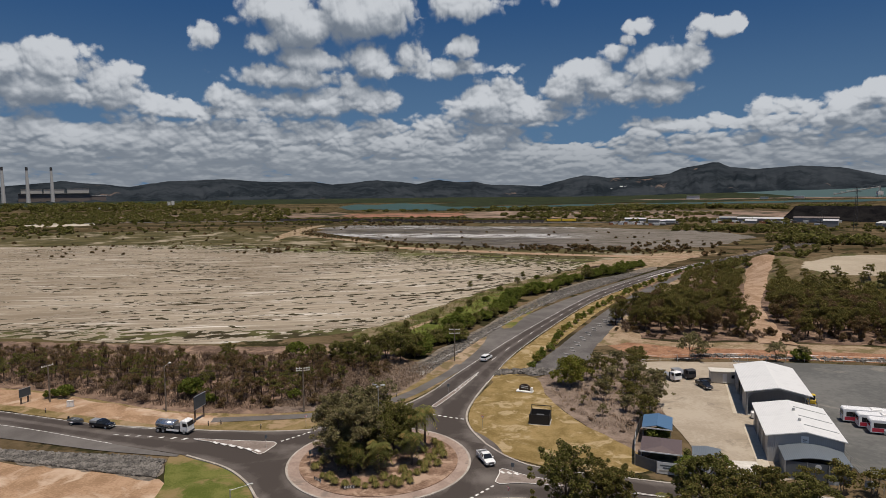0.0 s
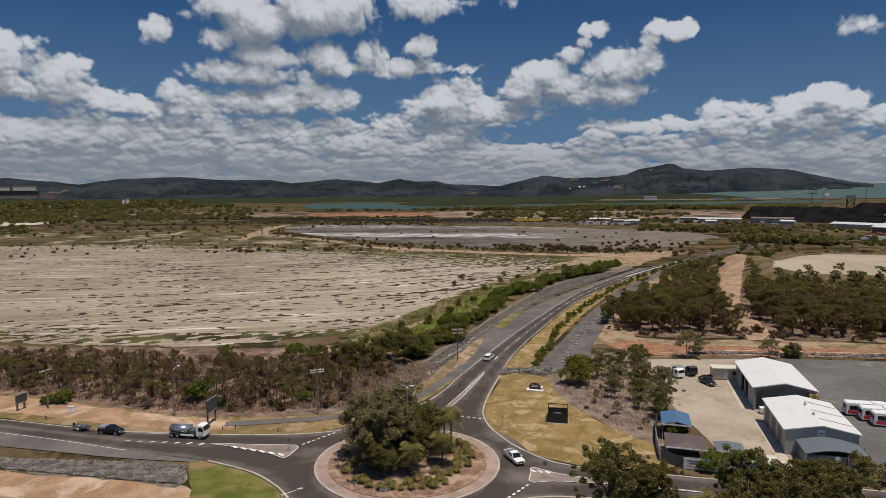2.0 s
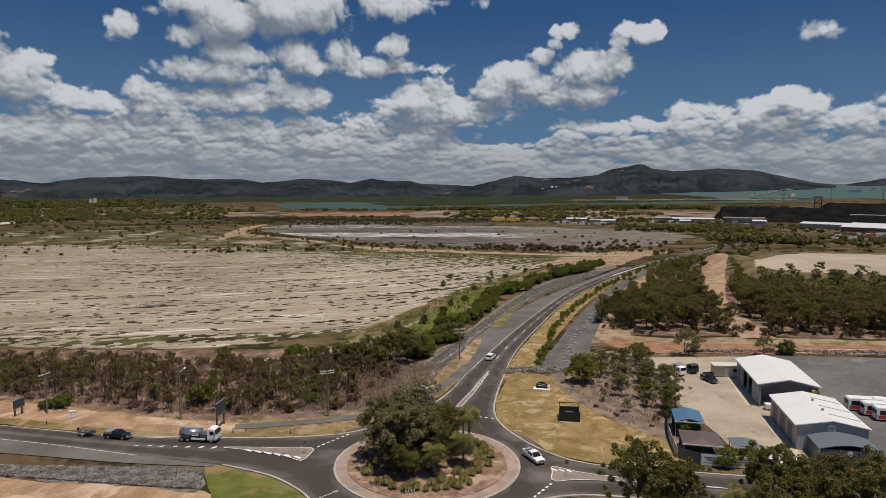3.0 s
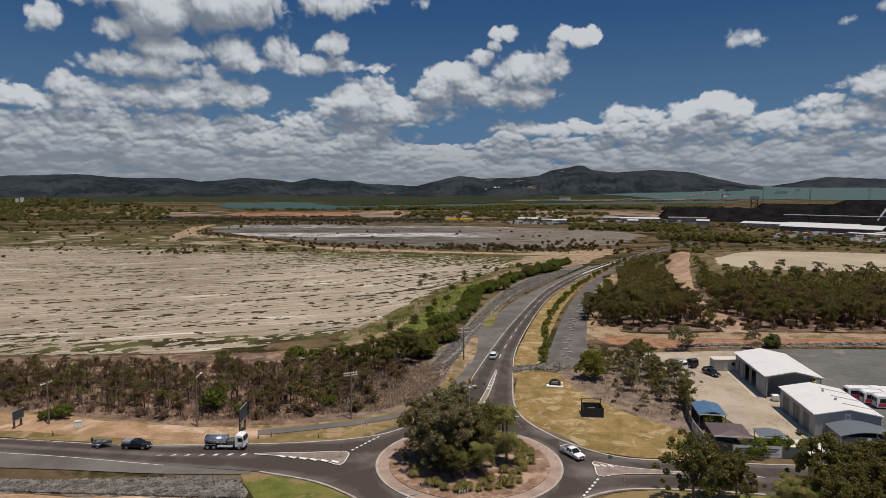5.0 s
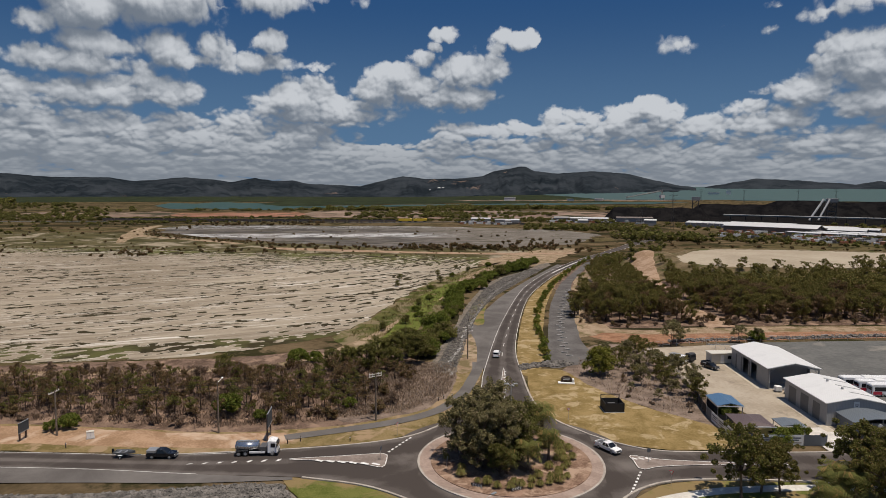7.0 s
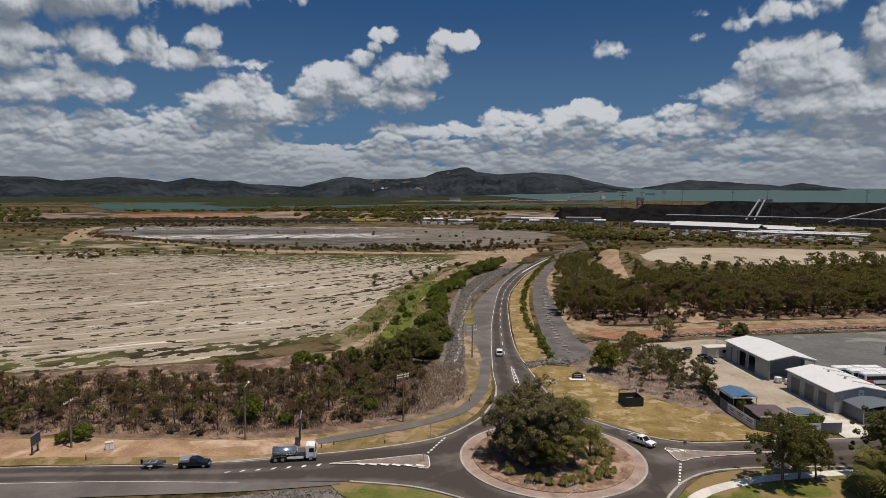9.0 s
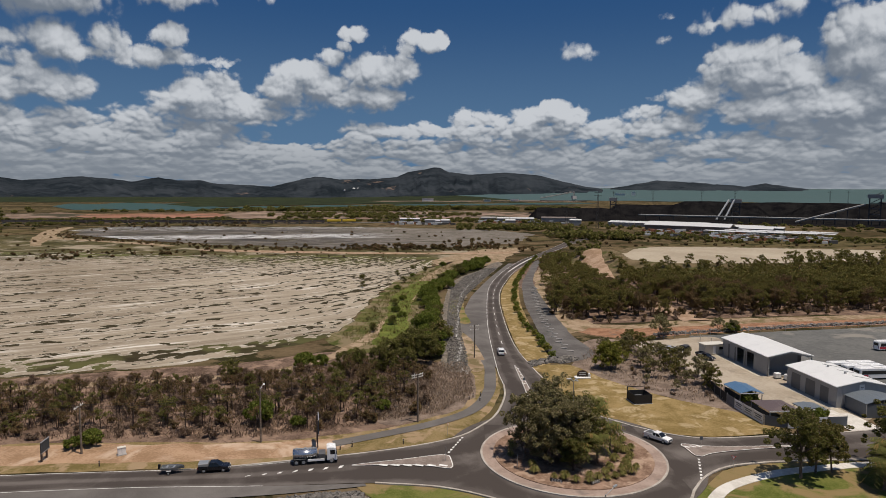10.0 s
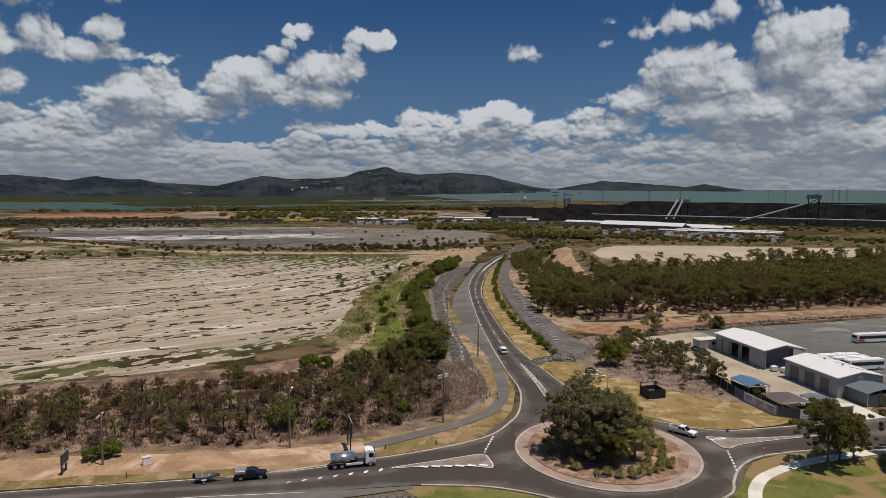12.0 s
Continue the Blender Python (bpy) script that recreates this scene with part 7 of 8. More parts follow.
stops = even(spline([(19.5, 150.5), (24.8, 165.5), (30.4, 179.5), (37.2, 194.6), (44.6, 210), (53.5, 228), (64, 247)], 2), 34)
for i, p in enumerate(stops):
    q = stops[min(i + 1, len(stops) - 1)] - stops[max(i - 1, 0)]
    wheel_stop(p.x + 0.5 * (-1) ** i, p.y, math.degrees(math.atan2(q.y, q.x)) + 70)


# ---------------------------------------------------------------- vehicles
def tapered(bm, x, y0, y1, z0, z1, tx, ty0, ty1):
    """A box whose top is narrower: half width x to tx, ends y0..y1 to ty0..ty1."""
    lo = [bm.verts.new(p) for p in ((-x, y0, z0), (x, y0, z0), (x, y1, z0), (-x, y1, z0))]
    hi = [bm.verts.new(p) for p in ((-tx, ty0, z1), (tx, ty0, z1), (tx, ty1, z1), (-tx, ty1, z1))]
    bm.faces.new(lo[::-1])
    bm.faces.new(hi)
    for i in range(4):
        j = (i + 1) % 4
        bm.faces.new((lo[i], lo[j], hi[j], hi[i]))
    return bm


def wheels(t, half, ys, r, w=0.24):
    for y in ys:
        for s in (-1, 1):
            x = s * half
            wheel = part("wheel", rod(bmesh.new(), (x - w / 2, y, r), (x + w / 2, y, r), r, None, 16), M_TYRE, t)
            part("rim", rod(bmesh.new(), (x + s * w / 2, y, r), (x + s * (w / 2 + 0.02), y, r), r * 0.58, None, 12), M_STEEL, wheel)


def car(name, label, category, x, y, turn, paint, tray=True, rack=False):
    """A dual-cab ute (with a tray) or a wagon; it points along +y."""
    t = thing(name, label, category, x, y, 0.17, turn)
    L, W = 5.2, 0.92
    bm = bmesh.new()
    profile(bm, [(-2.6, 0.42), (-2.55, 1.05), (0.75, 1.08), (1.0, 1.06), (2.35, 0.98), (2.58, 0.78), (2.6, 0.42)], -W, W)
    bmesh.ops.bevel(bm, geom=list(bm.edges), offset=0.06, segments=2, affect="EDGES")
    part("body", bm, paint, t)
    back = -0.75 if tray else -2.4
    part("cabin_glass", tapered(bmesh.new(), W - 0.04, back, 1.25, 1.06, 1.62, W - 0.2, back + 0.15, 0.45), M_GLASS, t)
    part("roof", box(bmesh.new(), -W + 0.18, W - 0.18, back + 0.12, 0.5, 1.61, 1.69, 0.03), paint, t)
    for s in (-1, 1):
        for a, b in ((1.25, 0.47), (back + 0.05, back + 0.16), (-0.02 if tray else -0.7, 0.0 if tray else -0.68)):
            part("pillar", rod(bmesh.new(), (s * (W - 0.03), a, 1.06), (s * (W - 0.19), b, 1.63), 0.045, None, 5), paint, t)
        part("headlight", box(bmesh.new(), s * 0.72 - 0.18, s * 0.72 + 0.18, 2.50, 2.60, 0.74, 0.9, 0.02), M_LAMP, t)
        part("tail_light", box(bmesh.new(), s * 0.82 - 0.09, s * 0.82 + 0.09, -2.63, -2.56, 0.7, 1.0, 0.02), M_REDLENS, t)
        part("mirror", box(bmesh.new(), s * 1.02 - 0.1, s * 1.02 + 0.1, 0.92, 1.05, 1.05, 1.25, 0.03), paint, t)
    part("grille", box(bmesh.new(), -0.5, 0.5, 2.57, 2.62, 0.6, 0.88), M_GREYPLASTIC, t)
    part("bumper", box(bmesh.new(), -0.9, 0.9, 2.5, 2.7, 0.4, 0.58, 0.04), M_GREYPLASTIC, t)
    part("number_plate", box(bmesh.new(), -0.2, 0.2, 2.70, 2.715, 0.43, 0.54), M_WHITE, t)
    if tray:
        part("tray_floor", box(bmesh.new(), -W + 0.1, W - 0.1, -2.5, -0.85, 1.0, 1.10), M_GREYPLASTIC, t)
        if rack:
            part("canopy", box(bmesh.new(), -W + 0.06, W - 0.06, -2.52, -0.85, 1.10, 1.6, 0.05), M_STEEL, t, "bare aluminium tray canopy")
        else:
            for x0, x1, y0, y1 in ((-W, -W + 0.08, -2.55, -0.8), (W - 0.08, W, -2.55, -0.8), (-W, W, -2.58, -2.5)):
                part("tray_side", box(bmesh.new(), x0, x1, y0, y1, 1.0, 1.28, 0.02), paint, t)
    wheels(t, 0.80, (1.62, -1.55), 0.39)
    return t


def heading(ax, ay):
    """The turn that points +y along (ax, ay)."""
    return math.degrees(math.atan2(ay, ax)) - 90


car("white_ute", "white dual-cab ute driving round the roundabout", "ute", 1.5, 95.8, heading(0.35, -0.94), M_CAR_WHITE)
car("white_wagon", "white wagon driving away along the north road", "car", 2.6, 154.0, heading(0.38, 0.92), M_CAR_WHITE, False)
car("black_ute", "black dual-cab ute with canopy towing a boat", "ute", -64.8, 108.4, heading(0.97, -0.22), M_CAR_BLACK, True, True)
car("white_ute", "white dual-cab ute in the depot yard", "ute", 46.4, 133.2, heading(0.2, -0.98), M_CAR_BLACK)


def boat_trailer(x, y, turn):
    t = thing("boat_trailer", "aluminium dinghy on a galvanised road trailer", "boat trailer", x, y, 0.17, turn)
    bm = bmesh.new()
    rows_ = []
    for i in range(9):
        s = i / 8
        yy = -1.9 + 3.8 * s
        w = 0.8 * (1 - max(0, s - 0.45) ** 2 / 0.32)
        keel = 0.62 + 0.28 * max(0, s - 0.6)
        rows_.append([bm.verts.new(p) for p in ((-w, yy, 1.12 + 0.1 * s), (-w * 0.7, yy, keel + 0.12), (0, yy, keel), (w * 0.7, yy, keel + 0.12), (w, yy, 1.12 + 0.1 * s))])
    for a, b in zip(rows_, rows_[1:]):
        for j in range(4):
            bm.faces.new((a[j], a[j + 1], b[j + 1], b[j]))
    bm.faces.new(rows_[0])
    bmesh.ops.solidify(bm, geom=list(bm.faces), thickness=0.04)
    part("hull", bm, M_STEEL, t)
    for yy in (-0.9, 0.2):
        part("bench", box(bmesh.new(), -0.68, 0.68, yy - 0.15, yy + 0.15, 0.98, 1.03), M_STEEL, t)
    part("outboard", box(bmesh.new(), -0.16, 0.16, -2.35, -1.95, 0.7, 1.55, 0.06), M_CAR_BLACK, t)
    part("frame", box(bmesh.new(), -0.06, 0.06, -1.6, 3.0, 0.45, 0.55), M_STEEL, t)
    part("axle", box(bmesh.new(), -0.8, 0.8, -0.5, -0.4, 0.32, 0.45), M_STEEL, t)
    for s in (-1, 1):
        part("mudguard", box(bmesh.new(), s * 0.95 - 0.12, s * 0.95 + 0.12, -0.85, -0.05, 0.66, 0.72, 0.02), M_WHITE, t)
    wheels(t, 0.95, (-0.45,), 0.30, 0.18)


boat_trailer(-70.2, 109.7, heading(0.97, -0.24))


def tanker(x, y, turn):
    t = thing("tanker_truck", "white cab-over tanker truck with polished tank", "truck", x, y, 0.17, turn)
    bm = bmesh.new()
    profile(bm, [(2.0, 0.55), (2.0, 2.75), (2.5, 2.9), (3.55, 2.75), (3.75, 1.7), (3.78, 0.55)], -1.15, 1.15)
    bmesh.ops.bevel(bm, geom=list(bm.edges), offset=0.08, segments=2, affect="EDGES")
    cab = part("cab", bm, M_CAR_WHITE, t)
    part("windscreen", profile(bmesh.new(), [(3.60, 2.6), (3.76, 1.75), (3.79, 1.75), (3.63, 2.6)], -1.0, 1.0), M_GLASS, cab)
    for s in (-1, 1):
        part("side_window", box(bmesh.new(), s * 1.15 - 0.015, s * 1.15 + 0.015, 2.6, 3.45, 1.65, 2.4), M_GLASS, cab)
        part("mirror", box(bmesh.new(), s * 1.32 - 0.08, s * 1.32 + 0.08, 3.6, 3.75, 1.7, 2.3, 0.02), M_GREYPLASTIC, cab)
        part("headlight", box(bmesh.new(), s * 0.85 - 0.2, s * 0.85 + 0.2, 3.74, 3.82, 0.75, 0.95), M_LAMP, cab)
    part("bumper", box(bmesh.new(), -1.15, 1.15, 3.7, 3.9, 0.45, 0.75, 0.04), M_GREYPLASTIC, cab)
    part("chassis", box(bmesh.new(), -0.45, 0.45, -3.9, 3.4, 0.62, 0.85), M_DARKSTEEL, t)
    bm = bmesh.new()
    m = Matrix.Translation((0, -1.75, 1.72)) @ Matrix.Rotation(radians(90), 4, "X") @ Matrix.Diagonal((1.15, 0.82, 1, 1))
    bmesh.ops.create_cone(bm, cap_ends=True, segments=28, radius1=1, radius2=1, depth=4.0, matrix=m)
    for y0, sc in ((-3.75, -0.18), (0.25, 0.18)):
        m2 = Matrix.Translation((0, y0, 1.72)) @ Matrix.Diagonal((1.13, abs(sc), 0.80, 1))
        bmesh.ops.create_uvsphere(bm, u_segments=20, v_segments=10, radius=1, matrix=m2)
    tank = part("tank", bm, M_TANK, t, "polished steel tank", True)
    for y0 in (-3.1, -1.7, -0.3):
        part("hatch", rod(bmesh.new(), (0, y0, 2.5), (0, y0, 2.66), 0.26, None, 12), M_STEEL, tank)
    part("walkway", box(bmesh.new(), -0.3, 0.3, -3.5, 0.1, 2.53, 2.56), M_STEEL, tank)
    part("equipment_box", box(bmesh.new(), -1.1, 1.1, 0.55, 1.8, 0.85, 1.75, 0.03), M_GREYPLASTIC, t)
    for s in (-1, 1):
        part("side_guard", box(bmesh.new(), s * 1.08 - 0.05, s * 1.08 + 0.05, -1.3, 1.6, 0.55, 0.95, 0.02), M_CAR_WHITE, t)
        part("mudguard", box(bmesh.new(), s * 1.0 - 0.2, s * 1.0 + 0.2, -3.8, -1.5, 1.03, 1.09, 0.02), M_GREYPLASTIC, t)
    wheels(t, 0.98, (2.85, -2.0, -3.25), 0.50, 0.34)


tanker(-51.0, 106.5, heading(0.98, -0.18))


def rigid_truck(x, y, turn, cab_mat, label):
    t = thing("flatbed_truck", label, "truck", x, y, 0.14, turn, "parked trucks")
    bm = bmesh.new()
    profile(bm, [(2.2, 0.55), (2.2, 2.5), (3.3, 2.6), (3.8, 2.4), (4.0, 1.6), (4.0, 0.55)], -1.15, 1.15)
    bmesh.ops.bevel(bm, geom=list(bm.edges), offset=0.07, segments=1, affect="EDGES")
    cab = part("cab", bm, cab_mat, t)
    part("windscreen", profile(bmesh.new(), [(3.83, 2.3), (4.0, 1.62), (4.03, 1.62), (3.87, 2.3)], -1.0, 1.0), M_GLASS, cab)
    for s in (-1, 1):
        part("side_window", box(bmesh.new(), s * 1.15 - 0.015, s * 1.15 + 0.015, 2.75, 3.6, 1.55, 2.25), M_GLASS, cab)
    part("tray", box(bmesh.new(), -1.2, 1.2, -3.8, 2.0, 1.0, 1.18), M_STEEL, t)
    part("headboard", box(bmesh.new(), -1.2, 1.2, 1.9, 2.0, 1.18, 2.3), M_DARKSTEEL, t)
    part("chassis", box(bmesh.new(), -0.45, 0.45, -3.7, 3.6, 0.6, 0.98), M_DARKSTEEL, t)
    wheels(t, 0.98, (3.0, -1.9, -3.1), 0.48, 0.3)
    return t


rigid_truck(41.0, 139.8, heading(0.42, -0.9), M_CAR_WHITE, "white flatbed truck parked in the gravel yard")
rigid_truck(44.8, 141.6, heading(0.3, -0.95), M_DARKSTEEL, "dark flatbed truck parked in the gravel yard")


def small_trailer(x, y, turn):
    t = thing("box_trailer", "small dark box trailer in the gravel yard", "trailer", x, y, 0.13, turn)
    part("bed", box(bmesh.new(), -0.8, 0.8, -1.2, 1.2, 0.5, 0.6), M_DARKSTEEL, t)
    for x0, x1, y0, y1 in ((-0.8, -0.74, -1.2, 1.2), (0.74, 0.8, -1.2, 1.2), (-0.74, 0.74, -1.2, -1.14), (-0.74, 0.74, 1.14, 1.2)):
        part("side", box(bmesh.new(), x0, x1, y0, y1, 0.6, 1.0), M_DARKSTEEL, t)
    part("drawbar", box(bmesh.new(), -0.05, 0.05, 1.2, 2.3, 0.48, 0.56), M_DARKSTEEL, t)
    wheels(t, 0.92, (0.0,), 0.32, 0.2)


small_trailer(47.8, 136.6, 100)


def bus(x, y, turn, length, label, stripe_mat):
    t = thing("bus", label, "bus", x, y, 0.12, turn, "parked buses")
    W, L = 1.22, length * PLAN / 2
    bm = bmesh.new()
    profile(bm, [(-L, 0.4), (-L, 2.7), (-L + 0.25, 3.0), (L - 0.35, 3.0), (L - 0.05, 2.6), (L, 1.3), (L, 0.4)], -W, W)
    bmesh.ops.bevel(bm, geom=list(bm.edges), offset=0.07, segments=2, affect="EDGES")
    part("body", bm, M_CAR_WHITE, t)
    for s in (-1, 1):
        part("side_window", box(bmesh.new(), s * W - 0.02, s * W + 0.02, -L + 0.6, L - 0.5, 1.45, 2.4), M_GLASS, t, "dark window band")
        part("stripe", box(bmesh.new(), s * W - 0.012, s * W + 0.012, -L + 0.3, -L + 2.4, 0.6, 1.35), stripe_mat, t)
        part("headlight", box(bmesh.new(), s * 0.85 - 0.2, s * 0.85 + 0.2, L - 0.04, L + 0.02, 0.7, 0.9), M_LAMP, t)
        part("tail_light", box(bmesh.new(), s * 1.0 - 0.1, s * 1.0 + 0.1, -L - 0.02, -L + 0.04, 0.8, 1.5), M_REDLENS, t)
    part("windscreen", profile(bmesh.new(), [(L - 0.10, 2.6), (L - 0.02, 1.35), (L + 0.02, 1.35), (L - 0.05, 2.6)], -1.05, 1.05), M_GLASS, t)
    part("rear_window", box(bmesh.new(), -0.95, 0.95, -L - 0.02, -L + 0.03, 1.6, 2.4), M_GLASS, t)
    part("roof_unit", box(bmesh.new(), -0.8, 0.8, -1.2, 1.0, 3.0, 3.2, 0.05), M_WHITE, t)
    wheels(t, 1.08, (L - 2.2, -L + 2.6), 0.48, 0.28)


AX = (0.967, -0.255)
for (x, y), length in (((63.4, 114.6), 10.6), ((64.4, 111.8), 9.0), ((64.8, 109.2), 9.4), ((93.8, 125.4), 11.0)):
    bus(x + AX[0] * length / 2, y + AX[1] * length / 2, heading(*AX), length, "white coach with dark windows and red stripes", M_RED)

# ---------------------------------------------------------------- the plain beyond: plants, works, harbour
def joined(name, spots, meshes, material_slot, label, category, g):
    """Many far plants as one object: each spot (x, y, size) takes one of the leaf meshes."""
    cache = []
    for me in meshes:
        v = np.empty(len(me.vertices) * 3)
        me.vertices.foreach_get("co", v)
        f = np.empty(len(me.polygons) * 4, dtype=np.int64)
        me.polygons.foreach_get("vertices", f)
        cache.append((v.reshape(-1, 3), f.reshape(-1, 4)))
    V, Fs, n = [], [], 0
    for x, y, s in spots:
        v, f = cache[g.integers(len(cache))]
        a = g.random() * 6.28
        c, d = math.cos(a) * s, math.sin(a) * s
        V.append(np.c_[v[:, 0] * c - v[:, 1] * d + x, v[:, 0] * d + v[:, 1] * c + y, v[:, 2] * s + rise(x, y) + hill(x, y)])
        Fs.append(f + n)
        n += len(v)
    me = bpy.data.meshes.new(name)
    V, Fs = np.concatenate(V), np.concatenate(Fs)
    me.vertices.add(len(V))
    me.vertices.foreach_set("co", V.ravel())
    me.loops.add(Fs.size)
    me.loops.foreach_set("vertex_index", Fs.ravel().astype(np.int32))
    me.polygons.add(len(Fs))
    me.polygons.foreach_set("loop_start", np.arange(0, Fs.size, 4, dtype=np.int32))
    me.update(calc_edges=True)
    me.materials.append(material_slot)
    return tagged(new(name, me), label, category, kind="stuff")


g = np.random.default_rng(77)
FAR_BUSH = [shrub(300 + i, 3.4, 2.0, 12, 15, 0.95, M_LEAF, M_BARK, 1.0)[1] for i in range(3)]
FAR_WOOD = [shrub(310 + i, 8.0, 6.0, 18, 14, 2.2, M_LEAF, M_BARK, 2.4)[1] for i in range(3)]


def strip(az0, az1, r0, r1, count, s0, s1):
    out = []
    for _ in range(count):
        x, y, _z = polar(g.uniform(az0, az1), g.uniform(r0, r1))
        out.append((x, y, g.uniform(s0, s1)))
    return out


# bushes along the causeway, on the flats and in hedges
near = strip(-16, 18, 425, 470, 90, 0.25, 0.7) + strip(-32, -2, 445, 560, 60, 0.2, 0.5) + strip(10, 19, 432, 455, 40, 0.5, 1.1)
near += strip(18, 27, 420, 520, 44, 0.4, 0.9) + strip(-4, 26, 470, 640, 30, 0.2, 0.6) + strip(28, 60, 470, 560, 90, 0.2, 0.6)
near += strip(-40, -8, 560, 800, 110, 0.2, 0.7) + strip(-8, 3, 720, 780, 50, 0.5, 1.0)
for p in even(spline([(-164, 640), (-142, 584), (-100, 540), (-62, 495), (-20, 462), (40, 432), (100, 412), (134, 410)], 4), 300):
    near.append((p.x + g.normal() * 5, p.y + g.normal() * 7, g.uniform(0.15, 0.5)))
for p in even(spline([(-290, 470), (-230, 500), (-150, 474), (-80, 440), (20, 406), (70, 384)], 4), 140):
    near.append((p.x + g.normal() * 9, p.y + g.normal() * 12, g.uniform(0.10, 0.3)))
joined("flat_bushes", near, FAR_BUSH, M_LEAFDRY, "scattered dark bushes on the dry flats", "bushes", g)
clump = strip(27.5, 35, 535, 600, 70, 1.0, 2.0) + strip(35, 50, 545, 590, 70, 0.6, 1.1) + strip(20, 30, 640, 720, 110, 0.8, 1.8) + strip(35, 58, 590, 640, 110, 0.5, 1.0) + strip(26.4, 29, 335, 405, 34, 0.5, 1.0) + strip(28.6, 31.5, 405, 520, 34, 0.5, 1.0) + strip(13, 28, 800, 880, 150, 0.6, 1.5)
joined("roadside_trees", clump, FAR_BUSH, M_LEAF, "dark green trees along the far road", "trees", g)
woods = strip(-42, -14, 900, 1150, 300, 0.3, 0.75) + strip(-46, -12, 660, 900, 120, 0.2, 0.4) + strip(-44, -20, 1600, 2300, 260, 0.8, 1.7) + strip(-12, 14, 800, 850, 90, 0.25, 0.5) + strip(2, 16, 1180, 1300, 80, 0.6, 1.1)
woods += strip(14, 32, 1300, 1420, 110, 0.7, 1.2) + strip(-44, -30, 700, 880, 90, 0.25, 0.6) + strip(4, 20, 900, 980, 60, 0.4, 0.8)
woods += strip(-16, 12, 800, 850, 150, 0.12, 0.30) + strip(-15, 2, 905, 950, 120, 0.15, 0.35) + strip(26, 37, 690, 800, 60, 0.2, 0.5) + strip(36, 62, 620, 660, 110, 0.15, 0.4) + strip(44, 64, 760, 900, 90, 0.2, 0.5)
woods += strip(-40, -17, 930, 1080, 420, 0.22, 0.5) + strip(-42, -24, 1080, 1500, 420, 0.3, 0.6) + strip(-34, -16, 1550, 1800, 220, 0.4, 0.9) + strip(6, 23, 1000, 1090, 130, 0.3, 0.6) + strip(12, 26, 1330, 1480, 260, 0.4, 0.8) + strip(-14, 9, 838, 862, 170, 0.15, 0.34)
woods += strip(-8, 20, 1190, 1260, 110, 0.3, 0.7) + strip(-40, -12, 1180, 1500, 160, 0.3, 0.7)
joined("far_woods", woods, FAR_WOOD, M_LEAF, "dark belts of woodland on the coastal plain", "woods", g)
under = scatter(wood, 620, 1.6, rng, trail, 12)
joined("woodland_understorey", [(x, y, rng.uniform(0.5, 1.2)) for x, y in under], [m[1] for m in SCRUB_BUSH], M_LEAFDRY, "low dry understorey beneath gum trees", "bushes", g)
joined("gum_woodland_beyond", [(x, y, s) for x, y, s in FAR_GUMS], WOOD_FAR, M_LEAFWOOD, "dark olive gum woodland canopy", "woods", g)


def block(name, label, category, az, r, w, d, h, wall, roof, turn=None, z=None, rise_=0.0, group=""):
    """A far building: walls and a roof with eaves."""
    x, y, _ = polar(az, r)
    t = thing(name, label, category, x, y, rise(x, y) if z is None else z, -az if turn is None else turn, group)
    part("wall", box(bmesh.new(), -w / 2, w / 2, -d / 2, d / 2, -0.5, h), wall, t)
    e = 0.02 * w
    if rise_:
        part("roof", profile(bmesh.new(), [(-d / 2 - e, h), (0, h + rise_), (d / 2 + e, h), (d / 2 + e, h + 0.3), (0, h + rise_ + 0.3), (-d / 2 - e, h + 0.3)], -w / 2 - e, w / 2 + e), roof, t)
    else:
        part("roof", box(bmesh.new(), -w / 2 - e, w / 2 + e, -d / 2 - e, d / 2 + e, h, h + 0.5), roof, t)
    return t


M_FARWHITE = painted("far_white_roof", (0.56, 0.56, 0.56), 0.5)
M_FARGREY = painted("far_grey_wall", (0.30, 0.295, 0.285), 0.7)
M_FARDARK = painted("far_dark_steel", (0.045, 0.043, 0.045), 0.7)
M_FARBROWN = painted("far_brown_wall", (0.16, 0.13, 0.115), 0.7)

# workshops and car shelters
def bearing(x, y):
    dx, dy = x - CENTRE[0], y - CENTRE[1]
    return math.degrees(math.atan2(dx, dy)), math.hypot(dx, dy)


for k in range(9):
    block("workshop", "short white-roofed industrial workshop in a terrace", "workshop", *bearing(396 + 3.6 * k, 652 - 5.2 * k), 5.6, 22, 4.2, M_FARGREY, M_FARWHITE, turn=-55.5, rise_=1.6, group="terrace of workshops at the coal works")
for x, y, w, d, h, up in ((440, 592, 62, 24, 4.5, 2.0), (470, 536, 46, 22, 4.0, 1.6), (402, 566, 40, 26, 5, 3.0), (425, 532, 44, 26, 5, 3.0), (455, 500, 30, 16, 4, 1.5), (478, 505, 26, 12, 4, 1.5)):
    block("workshop", "long white-roofed industrial workshop", "workshop", *bearing(x, y), w, d, h, M_FARBROWN, M_FARWHITE, turn=-55.5, rise_=up, group="workshops at the coal works")


def car_shelter(x, y, w):
    t = thing("car_shelter", "long white canopy over parked cars", "canopy", x, y, 0, -72, "car shelters at the works")
    part("canopy", profile(bmesh.new(), [(-2.4, 3.0), (2.4, 3.5), (2.4, 3.75), (-2.4, 3.25)], -w / 2, w / 2), M_FARWHITE, t)
    for x0 in (-w / 2 + 2, 0, w / 2 - 2):
        part("post", box(bmesh.new(), x0 - 0.2, x0 + 0.2, -0.2, 0.2, 0, 3.2), M_FARGREY, t)


